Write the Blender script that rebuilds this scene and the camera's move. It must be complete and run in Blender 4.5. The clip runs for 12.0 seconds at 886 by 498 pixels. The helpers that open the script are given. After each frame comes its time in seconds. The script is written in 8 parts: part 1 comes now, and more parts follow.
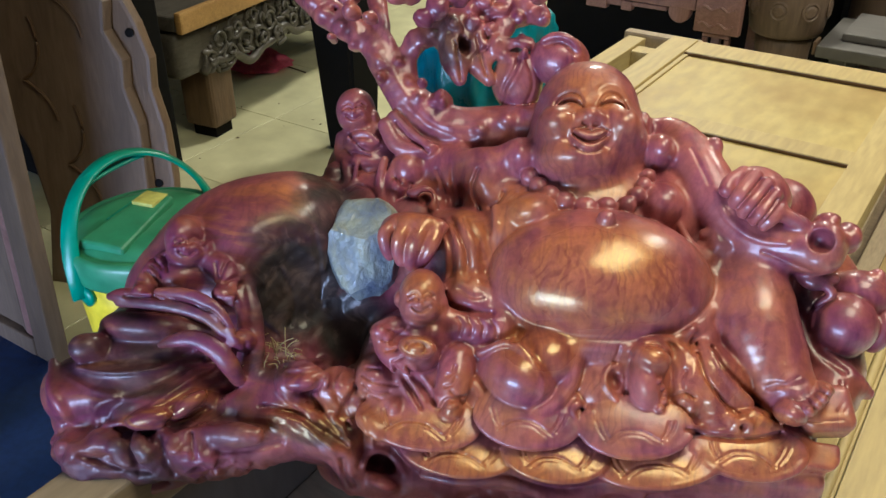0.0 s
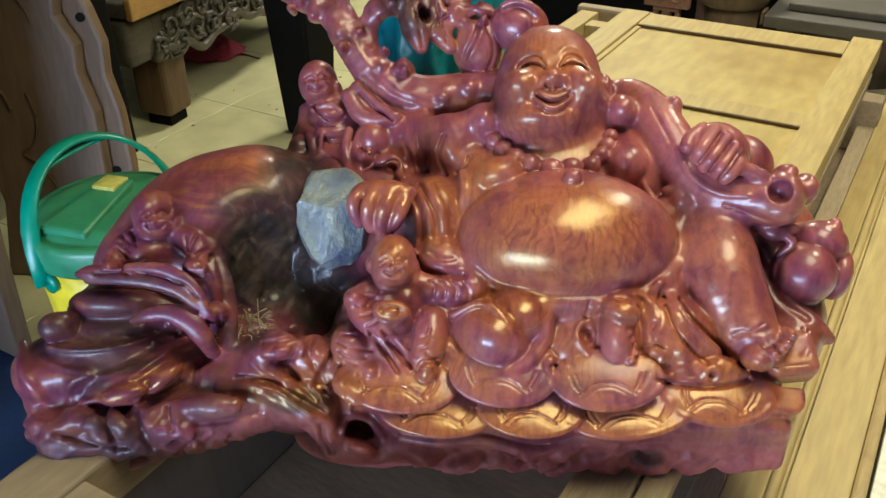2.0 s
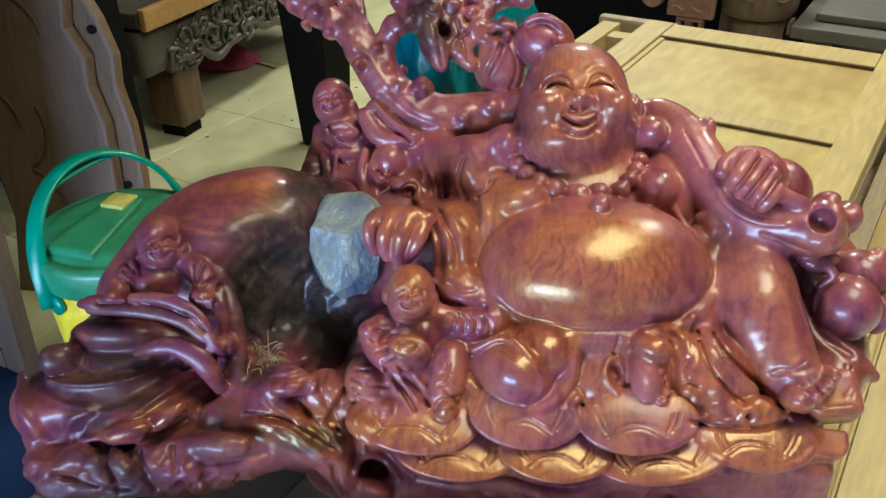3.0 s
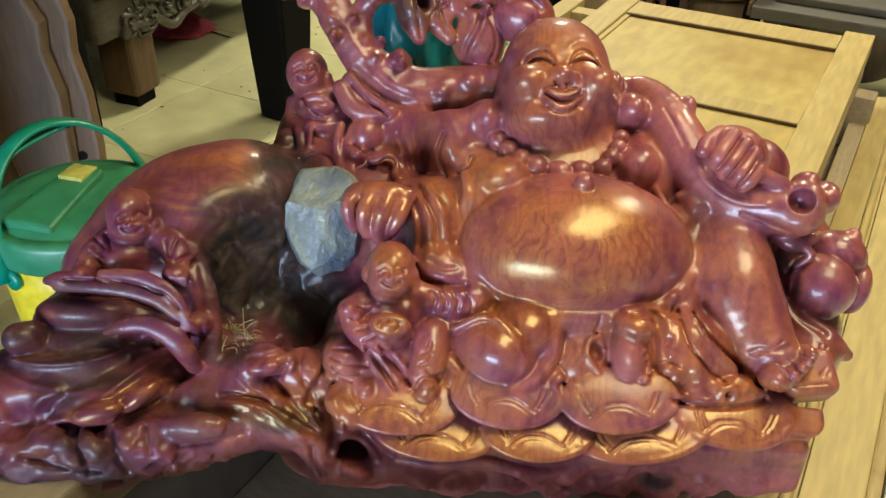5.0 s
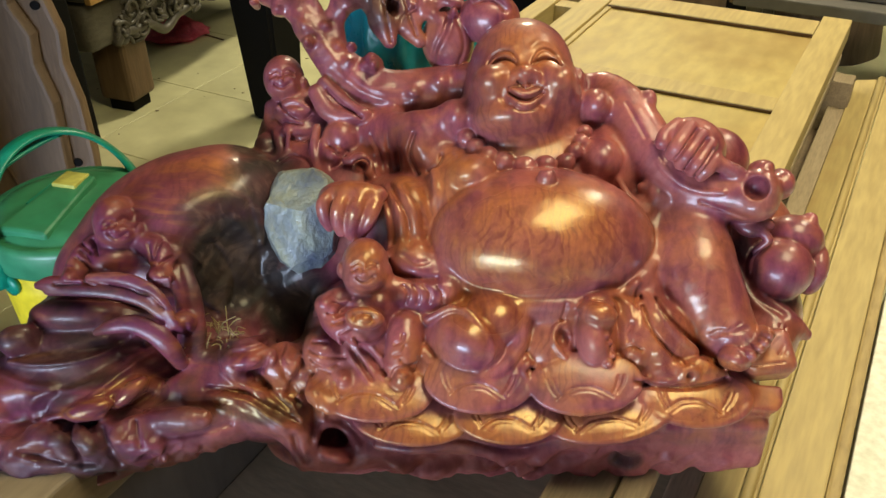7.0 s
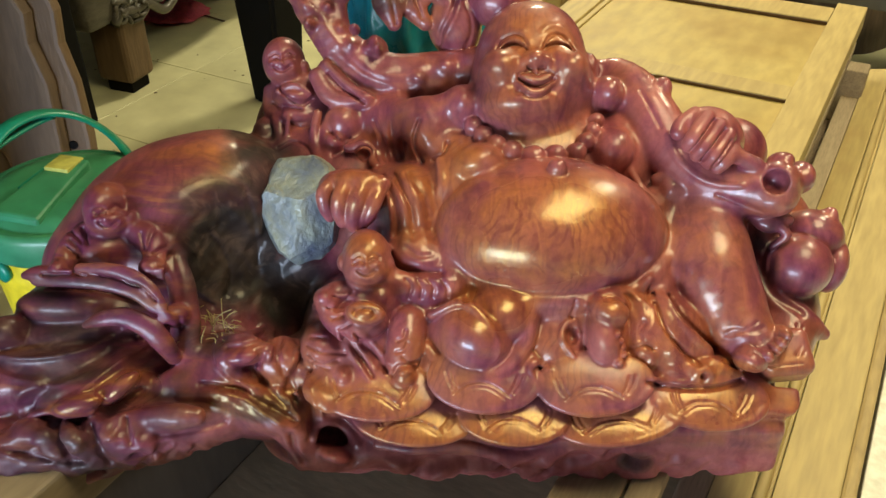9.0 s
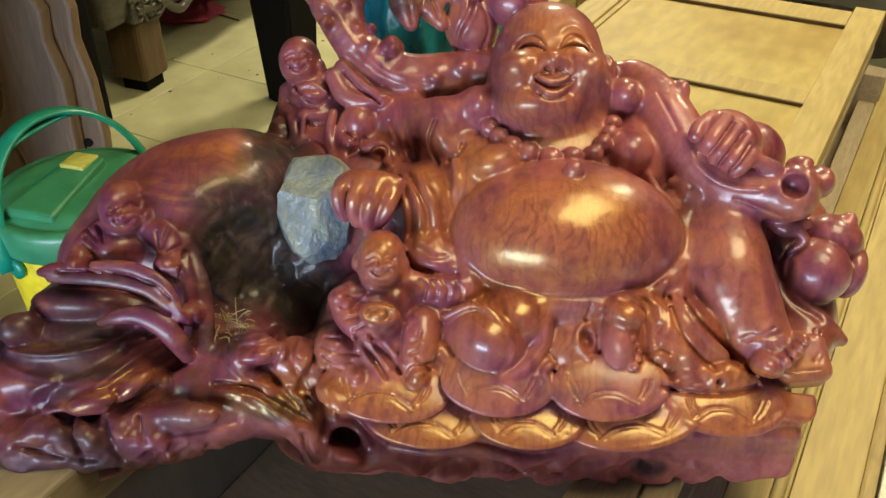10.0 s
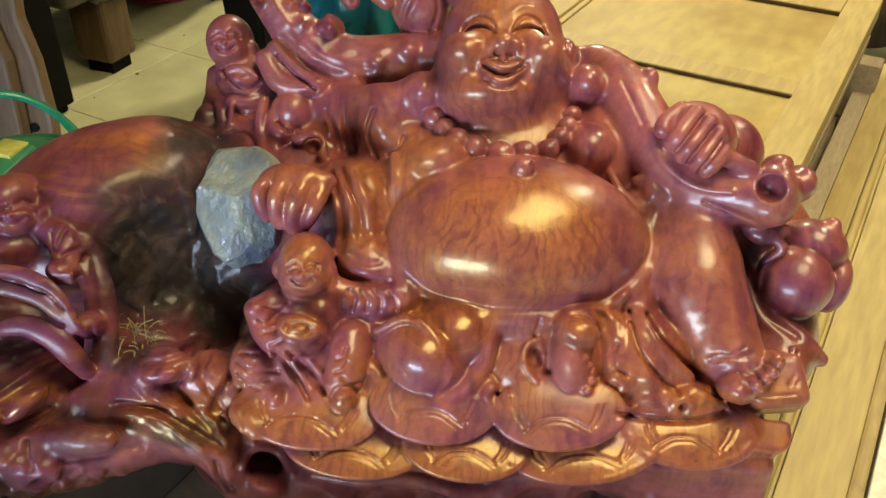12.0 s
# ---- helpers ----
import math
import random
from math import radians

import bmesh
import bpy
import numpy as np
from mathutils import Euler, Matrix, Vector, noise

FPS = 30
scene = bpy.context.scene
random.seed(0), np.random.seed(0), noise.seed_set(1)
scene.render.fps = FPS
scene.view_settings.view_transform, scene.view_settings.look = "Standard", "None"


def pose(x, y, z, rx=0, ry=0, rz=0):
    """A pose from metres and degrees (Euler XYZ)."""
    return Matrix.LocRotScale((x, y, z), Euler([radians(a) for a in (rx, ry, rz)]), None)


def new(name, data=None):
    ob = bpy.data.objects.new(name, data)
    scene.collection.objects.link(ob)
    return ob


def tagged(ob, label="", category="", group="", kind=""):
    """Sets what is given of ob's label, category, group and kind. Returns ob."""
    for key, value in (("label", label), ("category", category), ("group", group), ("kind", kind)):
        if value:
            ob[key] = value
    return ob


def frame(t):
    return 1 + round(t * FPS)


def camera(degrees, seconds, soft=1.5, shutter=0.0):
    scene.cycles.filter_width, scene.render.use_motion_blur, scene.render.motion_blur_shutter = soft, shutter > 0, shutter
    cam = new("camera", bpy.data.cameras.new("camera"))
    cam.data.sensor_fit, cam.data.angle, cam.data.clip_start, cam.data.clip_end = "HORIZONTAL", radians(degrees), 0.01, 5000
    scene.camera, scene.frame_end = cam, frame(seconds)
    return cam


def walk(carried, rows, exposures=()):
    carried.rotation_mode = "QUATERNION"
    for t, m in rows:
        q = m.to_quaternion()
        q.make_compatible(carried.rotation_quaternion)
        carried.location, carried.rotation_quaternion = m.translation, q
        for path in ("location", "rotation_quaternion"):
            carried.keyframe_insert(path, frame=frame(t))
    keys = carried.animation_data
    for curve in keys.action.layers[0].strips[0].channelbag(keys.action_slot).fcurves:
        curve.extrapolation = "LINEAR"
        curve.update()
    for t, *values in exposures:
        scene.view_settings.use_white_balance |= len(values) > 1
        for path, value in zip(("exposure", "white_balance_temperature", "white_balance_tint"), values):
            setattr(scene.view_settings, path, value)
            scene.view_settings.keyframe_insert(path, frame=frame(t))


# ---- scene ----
cam = camera(53.4, 12.0)
METRES, EYE, TILT, LEAN, TURN = 0.65, 1.55, -31.0, 0.5, 0.0
ROWS = [
    (0.0, 0.0, 0.0, 0.0, 0.0, 0.0, -0.0),
    (0.5, -0.0469, -0.08, -0.1054, -0.5, -1.27, 0.53),
    (1.0, -0.0604, -0.0564, -0.0761, -1.46, -1.49, 1.15),
    (1.5, -0.0533, -0.027, -0.0585, -2.29, -1.01, 1.74),
    (2.0, -0.0291, -0.0184, -0.0587, -2.71, -0.77, 2.22),
    (2.5, -0.0103, -0.0119, -0.0571, -2.08, -0.31, 1.89),
    (3.0, -0.0335, 0.0936, -0.0034, -1.72, -0.37, 1.92),
    (5.0, -0.1029, 0.133, 0.0043, -5.0, -2.12, 1.41),
    (5.5, -0.0869, 0.0879, 0.0126, -5.56, -1.6, 1.68),
    (6.0, -0.0651, 0.0547, 0.0104, -4.93, -1.42, 2.1),
    (6.5, -0.039, 0.0213, 0.0025, -4.47, -1.77, 2.68),
    (7.0, -0.0267, 0.0315, 0.0107, -4.6, -2.61, 3.12),
    (9.0, -0.0287, 0.1172, 0.025, -4.52, -3.6, 2.5),
    (9.5, -0.0319, 0.1181, 0.0244, -4.01, -3.58, 2.17),
    (10.0, -0.0381, 0.1272, 0.0247, -3.8, -3.49, 1.94),
    (10.5, -0.0435, 0.1346, 0.0203, -4.22, -3.44, 1.86),
    (11.0, -0.024, 0.1809, 0.0253, -4.92, -3.69, 1.76),
    (11.5, 0.0484, 0.266, 0.0367, -4.93, -4.05, 1.44),
    (12.0, 0.1077, 0.3339, 0.0478, -3.86, -4.4, 1.3),
]
walk(cam, [(t, pose(0, 0, EYE, TILT, LEAN, TURN) @ pose(METRES * x, METRES * y, METRES * z, 90 + pitch, roll, yaw)) for t, x, y, z, yaw, pitch, roll in ROWS],
     exposures=[(0.0, -0.1, 5200, 18), (0.5, -0.1, 6200, 14), (1.0, -0.1, 6200, 11), (1.5, -0.1, 5550, 12), (2.0, -0.08, 5550, 12), (2.5, -0.08, 5300, 12), (3.0, -0.06, 5100, 12), (5.0, -0.07, 5950, 10), (5.5, -0.11, 5450, 14), (6.0, -0.11, 5500, 17), (6.5, -0.10, 5950, 13), (9.0, -0.10, 6350, 10), (12.0, -0.08, 6400, 10)])

# ---- light: an evening-grey world, daylight through the shop front behind, warm overhead lamps and an added fill ----
world = bpy.data.worlds.new("world")
scene.world = world
world.use_nodes = True
sky = world.node_tree.nodes.new("ShaderNodeTexSky")
sky.sky_type, sky.sun_disc, sky.sun_elevation, sky.sun_rotation = "NISHITA", False, radians(40), radians(200)
world.node_tree.links.new(sky.outputs[0], world.node_tree.nodes["Background"].inputs[0])
world.node_tree.nodes["Background"].inputs[1].default_value = 0.08

AXIS = radians(-34)  # the room stands turned by this to the first view
ROOM = Matrix.Rotation(AXIS, 4, "Z")


def at(u, v, z):
    """A place in the room's axes, u across and v along the bed, as a place in the world."""
    return ROOM @ Vector((u, v, z))


def area(name, u, v, z, du, dv, watts, colour, tilt=0, turn=0):
    lamp = bpy.data.lights.new(name, "AREA")
    lamp.shape, lamp.size, lamp.size_y, lamp.energy, lamp.color = "RECTANGLE", du, dv, watts, colour
    ob = new(name, lamp)
    ob.matrix_world = Matrix.Translation(at(u, v, z)) @ ROOM @ pose(0, 0, 0, tilt, 0, turn)
    return ob


area("daylight", -0.6, -2.95, 0.68, 2.5, 1.0, 255, (0.64, 0.79, 1.0), 90)
area("warm_overhead", 0.24, 1.32, 3.0, 1.0, 1.4, 74, (1.0, 0.84, 0.45))
area("warm_overhead", 0.4, 3.5, 3.0, 0.5, 1.3, 62, (1.0, 0.88, 0.56))
# unseen fill lamp, added to brighten the floor at the left back
area("warm_overhead", -1.9, 4.9, 3.0, 0.5, 1.3, 150, (1.0, 0.88, 0.56))

# ---- materials ----
def material(name, base, other, rough=0.5, size=8.0, stretch=(1, 1, 1), bump=0.1, fine=60.0, spots=0.0, spot_colour=(0.03, 0.025, 0.02), metal=0.0, coat=0.0, wave=False, spread=0.5):
    """Two colours mixed by a large figure, broken by a fine grain; worn spots; relief."""
    m = bpy.data.materials.new(name)
    m.use_nodes = True
    t = m.node_tree
    n, l = t.nodes, t.links
    b = n["Principled BSDF"]
    c = n.new("ShaderNodeTexCoord")
    mp = n.new("ShaderNodeMapping")
    mp.inputs["Scale"].default_value = stretch
    l.new(c.outputs["Object"], mp.inputs[0])
    big = n.new("ShaderNodeTexNoise")
    big.inputs["Scale"].default_value, big.inputs["Detail"].default_value, big.inputs["Distortion"].default_value = size, 5, 1.2
    l.new(mp.outputs[0], big.inputs[0])
    small = n.new("ShaderNodeTexNoise")
    small.inputs["Scale"].default_value, small.inputs["Detail"].default_value = fine, 4
    l.new(mp.outputs[0], small.inputs[0])
    mix = n.new("ShaderNodeMix")
    mix.data_type = "RGBA"
    mix.inputs[6].default_value, mix.inputs[7].default_value = (*base, 1), (*other, 1)
    ramp = n.new("ShaderNodeMapRange")
    ramp.inputs[1].default_value, ramp.inputs[2].default_value = 0.5 - spread / 2, 0.5 + spread / 2
    l.new(big.outputs[0], ramp.inputs[0])
    l.new(ramp.outputs[0], mix.inputs[0])
    grain = n.new("ShaderNodeMix")
    grain.data_type, grain.blend_type = "RGBA", "MULTIPLY"
    grain.inputs[0].default_value = 0.55
    gr = n.new("ShaderNodeValToRGB")
    gr.color_ramp.elements[0].position, gr.color_ramp.elements[1].position = 0.3, 0.65
    gr.color_ramp.elements[0].color, gr.color_ramp.elements[1].color = (0.62, 0.6, 0.57, 1), (1.05, 1.05, 1.05, 1)
    l.new(small.outputs[0], gr.inputs[0])
    l.new(mix.outputs[2], grain.inputs[6])
    l.new(gr.outputs[0], grain.inputs[7])
    last = grain.outputs[2]
    if spots:
        sp = n.new("ShaderNodeTexNoise")
        sp.inputs["Scale"].default_value, sp.inputs["Detail"].default_value = size * 0.9, 6
        l.new(c.outputs["Object"], sp.inputs[0])
        sr = n.new("ShaderNodeMapRange")
        sr.inputs[1].default_value, sr.inputs[2].default_value = 0.72 - spots * 0.25, 0.86 - spots * 0.2
        l.new(sp.outputs[0], sr.inputs[0])
        sm = n.new("ShaderNodeMix")
        sm.data_type = "RGBA"
        sm.inputs[7].default_value = (*spot_colour, 1)
        l.new(sr.outputs[0], sm.inputs[0])
        l.new(last, sm.inputs[6])
        last = sm.outputs[2]
    l.new(last, b.inputs["Base Color"])
    rr = n.new("ShaderNodeMapRange")
    rr.inputs[3].default_value, rr.inputs[4].default_value = max(rough - 0.1, 0.03), min(rough + 0.12, 1)
    l.new(small.outputs[0], rr.inputs[0])
    l.new(rr.outputs[0], b.inputs["Roughness"])
    b.inputs["Metallic"].default_value = metal
    b.inputs["Coat Weight"].default_value = coat
    b.inputs["Coat Roughness"].default_value = 0.1
    if bump:
        bp = n.new("ShaderNodeBump")
        bp.inputs["Strength"].default_value, bp.inputs["Distance"].default_value = bump, 0.004
        l.new(small.outputs[0], bp.inputs["Height"])
        l.new(bp.outputs[0], b.inputs["Normal"])
    return m


PINE = material("pale_sawn_wood", (0.46, 0.355, 0.145), (0.39, 0.29, 0.11), 0.55, 1.5, (8, 1, 8), 0.15, 9, 0.35, (0.28, 0.16, 0.06))
PANEL = material("pale_panel_wood", (0.47, 0.37, 0.135), (0.40, 0.29, 0.085), 0.5, 1.6, (3, 1.2, 3), 0.08, 9, 1.0, (0.25, 0.145, 0.035))
PINE_GREY = material("weathered_pale_wood", (0.38, 0.30, 0.19), (0.27, 0.205, 0.13), 0.7, 4.0, (9, 1, 9), 0.3, 30, 0.4)
DARKPLY = material("dark_plywood", (0.11, 0.082, 0.056), (0.070, 0.052, 0.038), 0.5, 3.0, (1, 4, 1), 0.1, 20)
TILE = material("cream_floor_tile", (0.62, 0.60, 0.36), (0.56, 0.54, 0.32), 0.35, 1.5, (1, 1, 1), 0.02, 6, 0.2, (0.30, 0.26, 0.15))
JOINT = material("dirty_tile_joint", (0.22, 0.19, 0.12), (0.15, 0.13, 0.09), 0.9)
BROWN = material("carved_brown_wood", (0.17, 0.115, 0.075), (0.10, 0.066, 0.043), 0.6, 3.0, (6, 6, 1), 0.3, 14, 0.3)
TAN = material("fresh_cut_brown_wood", (0.17, 0.105, 0.056), (0.10, 0.060, 0.032), 0.55, 4.0, (6, 6, 1), 0.35, 16, 0.3)
BLACKWOOD = material("dark_carved_wood", (0.105, 0.092, 0.072), (0.05, 0.044, 0.036), 0.4, 5.0, (4, 1, 4), 0.3, 30, 0.3)
OCHRE = material("ochre_wood_edge", (0.50, 0.30, 0.09), (0.36, 0.20, 0.06), 0.5, 5.0, (1, 8, 8), 0.2, 30)
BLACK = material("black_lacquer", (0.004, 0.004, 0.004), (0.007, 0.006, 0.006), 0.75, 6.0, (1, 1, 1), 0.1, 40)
GREEN = material("green_plastic", (0.036, 0.225, 0.105), (0.048, 0.20, 0.09), 0.34, 5.0, (1, 1, 1), 0.03, 30, 0.2, (0.16, 0.22, 0.06))
HANDLE = material("teal_green_plastic", (0.01, 0.24, 0.15), (0.01, 0.20, 0.12), 0.32, 5.0, (1, 1, 1), 0.02, 30)
CLIP = material("dusty_yellow_plastic", (0.55, 0.52, 0.10), (0.46, 0.44, 0.10), 0.5, 9.0, (1, 1, 1), 0.05, 60)
YELLOW = material("yellow_plastic", (0.80, 0.62, 0.02), (0.72, 0.52, 0.02), 0.4, 5.0, (1, 1, 1), 0.02, 40)
PAPER = material("white_label", (0.75, 0.76, 0.78), (0.62, 0.64, 0.68), 0.6, 9.0, (1, 1, 1), 0.02, 60)
INK = material("grey_print", (0.16, 0.18, 0.24), (0.12, 0.14, 0.2), 0.6)
TEAL = material("teal_plastic_sheet", (0.010, 0.20, 0.26), (0.008, 0.14, 0.18), 0.3, 7.0, (1, 1, 1), 0.1, 20)
PINK = material("pink_cloth", (0.92, 0.22, 0.34), (0.85, 0.16, 0.26), 0.8, 8.0, (1, 1, 1), 0.2, 80)
BLUE = material("blue_tarpaulin", (0.035, 0.075, 0.22), (0.025, 0.05, 0.16), 0.42, 4.0, (1, 1, 1), 0.1, 50, 0.2, (0.08, 0.1, 0.16))
FOAM = material("off_white_foam", (0.80, 0.80, 0.72), (0.72, 0.72, 0.62), 0.8, 6.0, (1, 1, 1), 0.1, 60)
STRAW = material("dry_grass", (0.34, 0.26, 0.10), (0.20, 0.17, 0.07), 0.8, 20.0)
PLASTER = material("dim_plaster", (0.16, 0.15, 0.13), (0.11, 0.10, 0.09), 0.9, 1.5, (1, 1, 1), 0.1, 20, 0.3)
ROSE = material("rose_brown_wood", (0.30, 0.16, 0.13), (0.20, 0.10, 0.08), 0.5, 4.0, (6, 1, 6), 0.2, 24, 0.3)
GREYTOP = material("dusty_grey_table_wood", (0.12, 0.11, 0.10), (0.08, 0.075, 0.07), 0.55, 3.0, (1, 6, 1), 0.1, 20, 0.2)

BEAM = material("dusty_sawn_beam", (0.34, 0.27, 0.17), (0.26, 0.20, 0.13), 0.65, 2.5, (5, 1, 5), 0.25, 14, 0.5, (0.16, 0.10, 0.06))
STEP_WOOD = material("stained_step_wood", (0.44, 0.33, 0.145), (0.34, 0.245, 0.10), 0.6, 5.0, (6, 1, 6), 0.2, 20, 0.9, (0.07, 0.045, 0.025))
BOARD = material("brown_bottom_board", (0.27, 0.195, 0.115), (0.19, 0.135, 0.08), 0.6, 2.0, (2, 6, 1), 0.15, 14, 0.4)
# dark brown for the shaded rail faces, the carved lines and the floor crumbs
SHADE_AND_DIRT = material("dark_brown_shade_and_dirt", (0.10, 0.055, 0.022), (0.065, 0.034, 0.015), 0.5, 4.0, (1, 6, 1), 0.1, 30)
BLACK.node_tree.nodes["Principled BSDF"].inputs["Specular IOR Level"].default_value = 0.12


def rosewood():
    """Polished red wood with darker figure, golden sapwood and black burl where the vertex tint says so."""
    m = bpy.data.materials.new("polished_rosewood")
    m.use_nodes = True
    t = m.node_tree
    n, l = t.nodes, t.links
    b = n["Principled BSDF"]
    c = n.new("ShaderNodeTexCoord")
    at_ = n.new("ShaderNodeAttribute")
    at_.attribute_name = "wood"
    sep = n.new("ShaderNodeSeparateColor")
    l.new(at_.outputs["Color"], sep.inputs[0])
    mp = n.new("ShaderNodeMapping")
    mp.inputs["Scale"].default_value = (15, 5, 2.6)
    mp.inputs["Rotation"].default_value = (0.5, 0.15, 0.2)
    l.new(c.outputs["Object"], mp.inputs[0])
    fig = n.new("ShaderNodeTexNoise")
    fig.inputs["Scale"].default_value, fig.inputs["Detail"].default_value, fig.inputs["Distortion"].default_value = 2.0, 6, 1.0
    l.new(mp.outputs[0], fig.inputs[0])
    mp2 = n.new("ShaderNodeMapping")
    mp2.inputs["Scale"].default_value, mp2.inputs["Rotation"].default_value = (26, 9, 4), (0.5, 0.2, 0.1)
    l.new(c.outputs["Object"], mp2.inputs[0])
    wav = n.new("ShaderNodeTexNoise")
    wav.inputs["Scale"].default_value, wav.inputs["Detail"].default_value, wav.inputs["Distortion"].default_value = 1.6, 7, 2.2
    l.new(mp2.outputs[0], wav.inputs[0])
    blot = n.new("ShaderNodeTexNoise")
    blot.inputs["Scale"].default_value, blot.inputs["Detail"].default_value = 9, 5
    l.new(c.outputs["Object"], blot.inputs[0])

    def mixed(a, bb, fac, mode="MIX"):
        x = n.new("ShaderNodeMix")
        x.data_type, x.blend_type = "RGBA", mode
        for sock, val in ((x.inputs[6], a), (x.inputs[7], bb), (x.inputs[0], fac)):
            if hasattr(val, "links"):
                l.new(val, sock)
            else:
                sock.default_value = val
        return x.outputs[2]

    def ranged(src, lo, hi, to=(0, 1)):
        x = n.new("ShaderNodeMapRange")
        x.inputs[1].default_value, x.inputs[2].default_value, x.inputs[3].default_value, x.inputs[4].default_value = lo, hi, *to
        l.new(src, x.inputs[0])
        return x.outputs[0]

    red = mixed((0.30, 0.080, 0.086, 1), (0.125, 0.024, 0.048, 1), ranged(fig.outputs[0], 0.36, 0.66))
    red = mixed(red, (0.32, 0.105, 0.058, 1), ranged(blot.outputs[0], 0.44, 0.64, (0, 0.85)))
    med = n.new("ShaderNodeTexNoise")
    med.inputs["Scale"].default_value, med.inputs["Detail"].default_value, med.inputs["Distortion"].default_value = 17, 6, 0.8
    l.new(c.outputs["Object"], med.inputs[0])
    red = mixed(red, (0.17, 0.050, 0.080, 1), ranged(med.outputs[0], 0.50, 0.68, (0, 0.45)))
    red = mixed(red, (0.34, 0.105, 0.045, 1), ranged(med.outputs[0], 0.48, 0.33, (0, 0.5)))
    gold = mixed((0.38, 0.128, 0.034, 1), (0.25, 0.070, 0.026, 1), ranged(wav.outputs[0], 0.40, 0.68))
    gold = mixed(gold, (0.26, 0.072, 0.048, 1), ranged(fig.outputs[0], 0.50, 0.72, (0, 0.8)))
    # growth layers: cut through by the carving, they run as lines round every swelling
    dot = n.new("ShaderNodeVectorMath")
    dot.operation = "DOT_PRODUCT"
    dot.inputs[1].default_value = (0.88, -0.12, 0.45)
    l.new(c.outputs["Object"], dot.inputs[0])
    warp = n.new("ShaderNodeTexNoise")
    warp.inputs["Scale"].default_value, warp.inputs["Detail"].default_value = 8, 3
    l.new(c.outputs["Object"], warp.inputs[0])
    add = n.new("ShaderNodeMath")
    add.operation = "MULTIPLY_ADD"
    add.inputs[1].default_value = 0.15
    l.new(warp.outputs[0], add.inputs[0])
    l.new(dot.outputs["Value"], add.inputs[2])
    ring = n.new("ShaderNodeMath")
    ring.operation = "MULTIPLY"
    ring.inputs[1].default_value = 430
    l.new(add.outputs[0], ring.inputs[0])
    wave = n.new("ShaderNodeMath")
    wave.operation = "SINE"
    l.new(ring.outputs[0], wave.inputs[0])
    lines = n.new("ShaderNodeMath")
    lines.operation = "MULTIPLY"
    l.new(ranged(wave.outputs[0], 0.2, 0.9, (0, 0.5)), lines.inputs[0])
    l.new(ranged(med.outputs[0], 0.40, 0.56), lines.inputs[1])
    lines = lines.outputs[0]
    gold = mixed(gold, (0.15, 0.036, 0.022, 1), lines)
    faint = n.new("ShaderNodeMath")
    faint.operation = "MULTIPLY"
    faint.inputs[1].default_value = 0.5
    l.new(lines, faint.inputs[0])
    red = mixed(red, (0.12, 0.022, 0.024, 1), faint.outputs[0])
    pink = mixed((0.36, 0.108, 0.105, 1), (0.28, 0.065, 0.070, 1), ranged(fig.outputs[0], 0.4, 0.65))
    dark = mixed((0.012, 0.011, 0.012, 1), (0.055, 0.034, 0.026, 1), ranged(blot.outputs[0], 0.45, 0.75))
    crust = n.new("ShaderNodeTexNoise")
    crust.inputs["Scale"].default_value, crust.inputs["Detail"].default_value, crust.inputs["Distortion"].default_value = 26, 8, 1.2
    l.new(c.outputs["Object"], crust.inputs[0])
    dark = mixed(dark, (0.085, 0.058, 0.050, 1), ranged(crust.outputs[0], 0.52, 0.66, (0, 0.8)))
    edge = ranged(blot.outputs[0], 0.3, 0.7, (-0.25, 0.25))

    def masked(ch):
        add = n.new("ShaderNodeMath")
        add.operation = "ADD"
        l.new(ch, add.inputs[0])
        l.new(edge, add.inputs[1])
        mul = n.new("ShaderNodeMath")
        mul.operation = "MULTIPLY"
        mul.use_clamp = True
        l.new(add.outputs[0], mul.inputs[0])
        l.new(ranged(ch, 0.02, 0.35), mul.inputs[1])
        return mul.outputs[0]

    col = mixed(red, gold, masked(sep.outputs[0]))
    col = mixed(col, pink, masked(sep.outputs[2]))
    # shade painted into the wood as a dark purple-red, with veins of its own
    shade_tone = mixed((0.092, 0.014, 0.050, 1), (0.125, 0.027, 0.032, 1), ranged(med.outputs[0], 0.55, 0.35))
    mp3 = n.new("ShaderNodeMapping")
    mp3.inputs["Scale"].default_value, mp3.inputs["Rotation"].default_value = (7, 34, 12), (0, 0, -0.25)
    l.new(c.outputs["Object"], mp3.inputs[0])
    vein = n.new("ShaderNodeTexNoise")
    vein.inputs["Scale"].default_value, vein.inputs["Detail"].default_value, vein.inputs["Distortion"].default_value = 1.0, 6, 1.4
    l.new(mp3.outputs[0], vein.inputs[0])
    shade_tone = mixed(shade_tone, (0.030, 0.015, 0.022, 1), ranged(vein.outputs[0], 0.52, 0.68, (0, 0.9)))
    shade_tone = mixed(shade_tone, (0.24, 0.085, 0.032, 1), ranged(vein.outputs[0], 0.46, 0.34, (0, 0.8)))
    col = mixed(col, shade_tone, masked(at_.outputs["Alpha"]))
    col = mixed(col, dark, masked(sep.outputs[1]))
    pore = n.new("ShaderNodeTexNoise")
    pore.inputs["Scale"].default_value, pore.inputs["Detail"].default_value, pore.inputs["Distortion"].default_value = 90, 6, 0.6
    l.new(c.outputs["Object"], pore.inputs[0])
    tone = n.new("ShaderNodeValToRGB")
    tone.color_ramp.elements[0].position, tone.color_ramp.elements[1].position = 0.32, 0.68
    tone.color_ramp.elements[0].color, tone.color_ramp.elements[1].color = (0.68, 0.62, 0.66, 1), (1.15, 1.15, 1.1, 1)
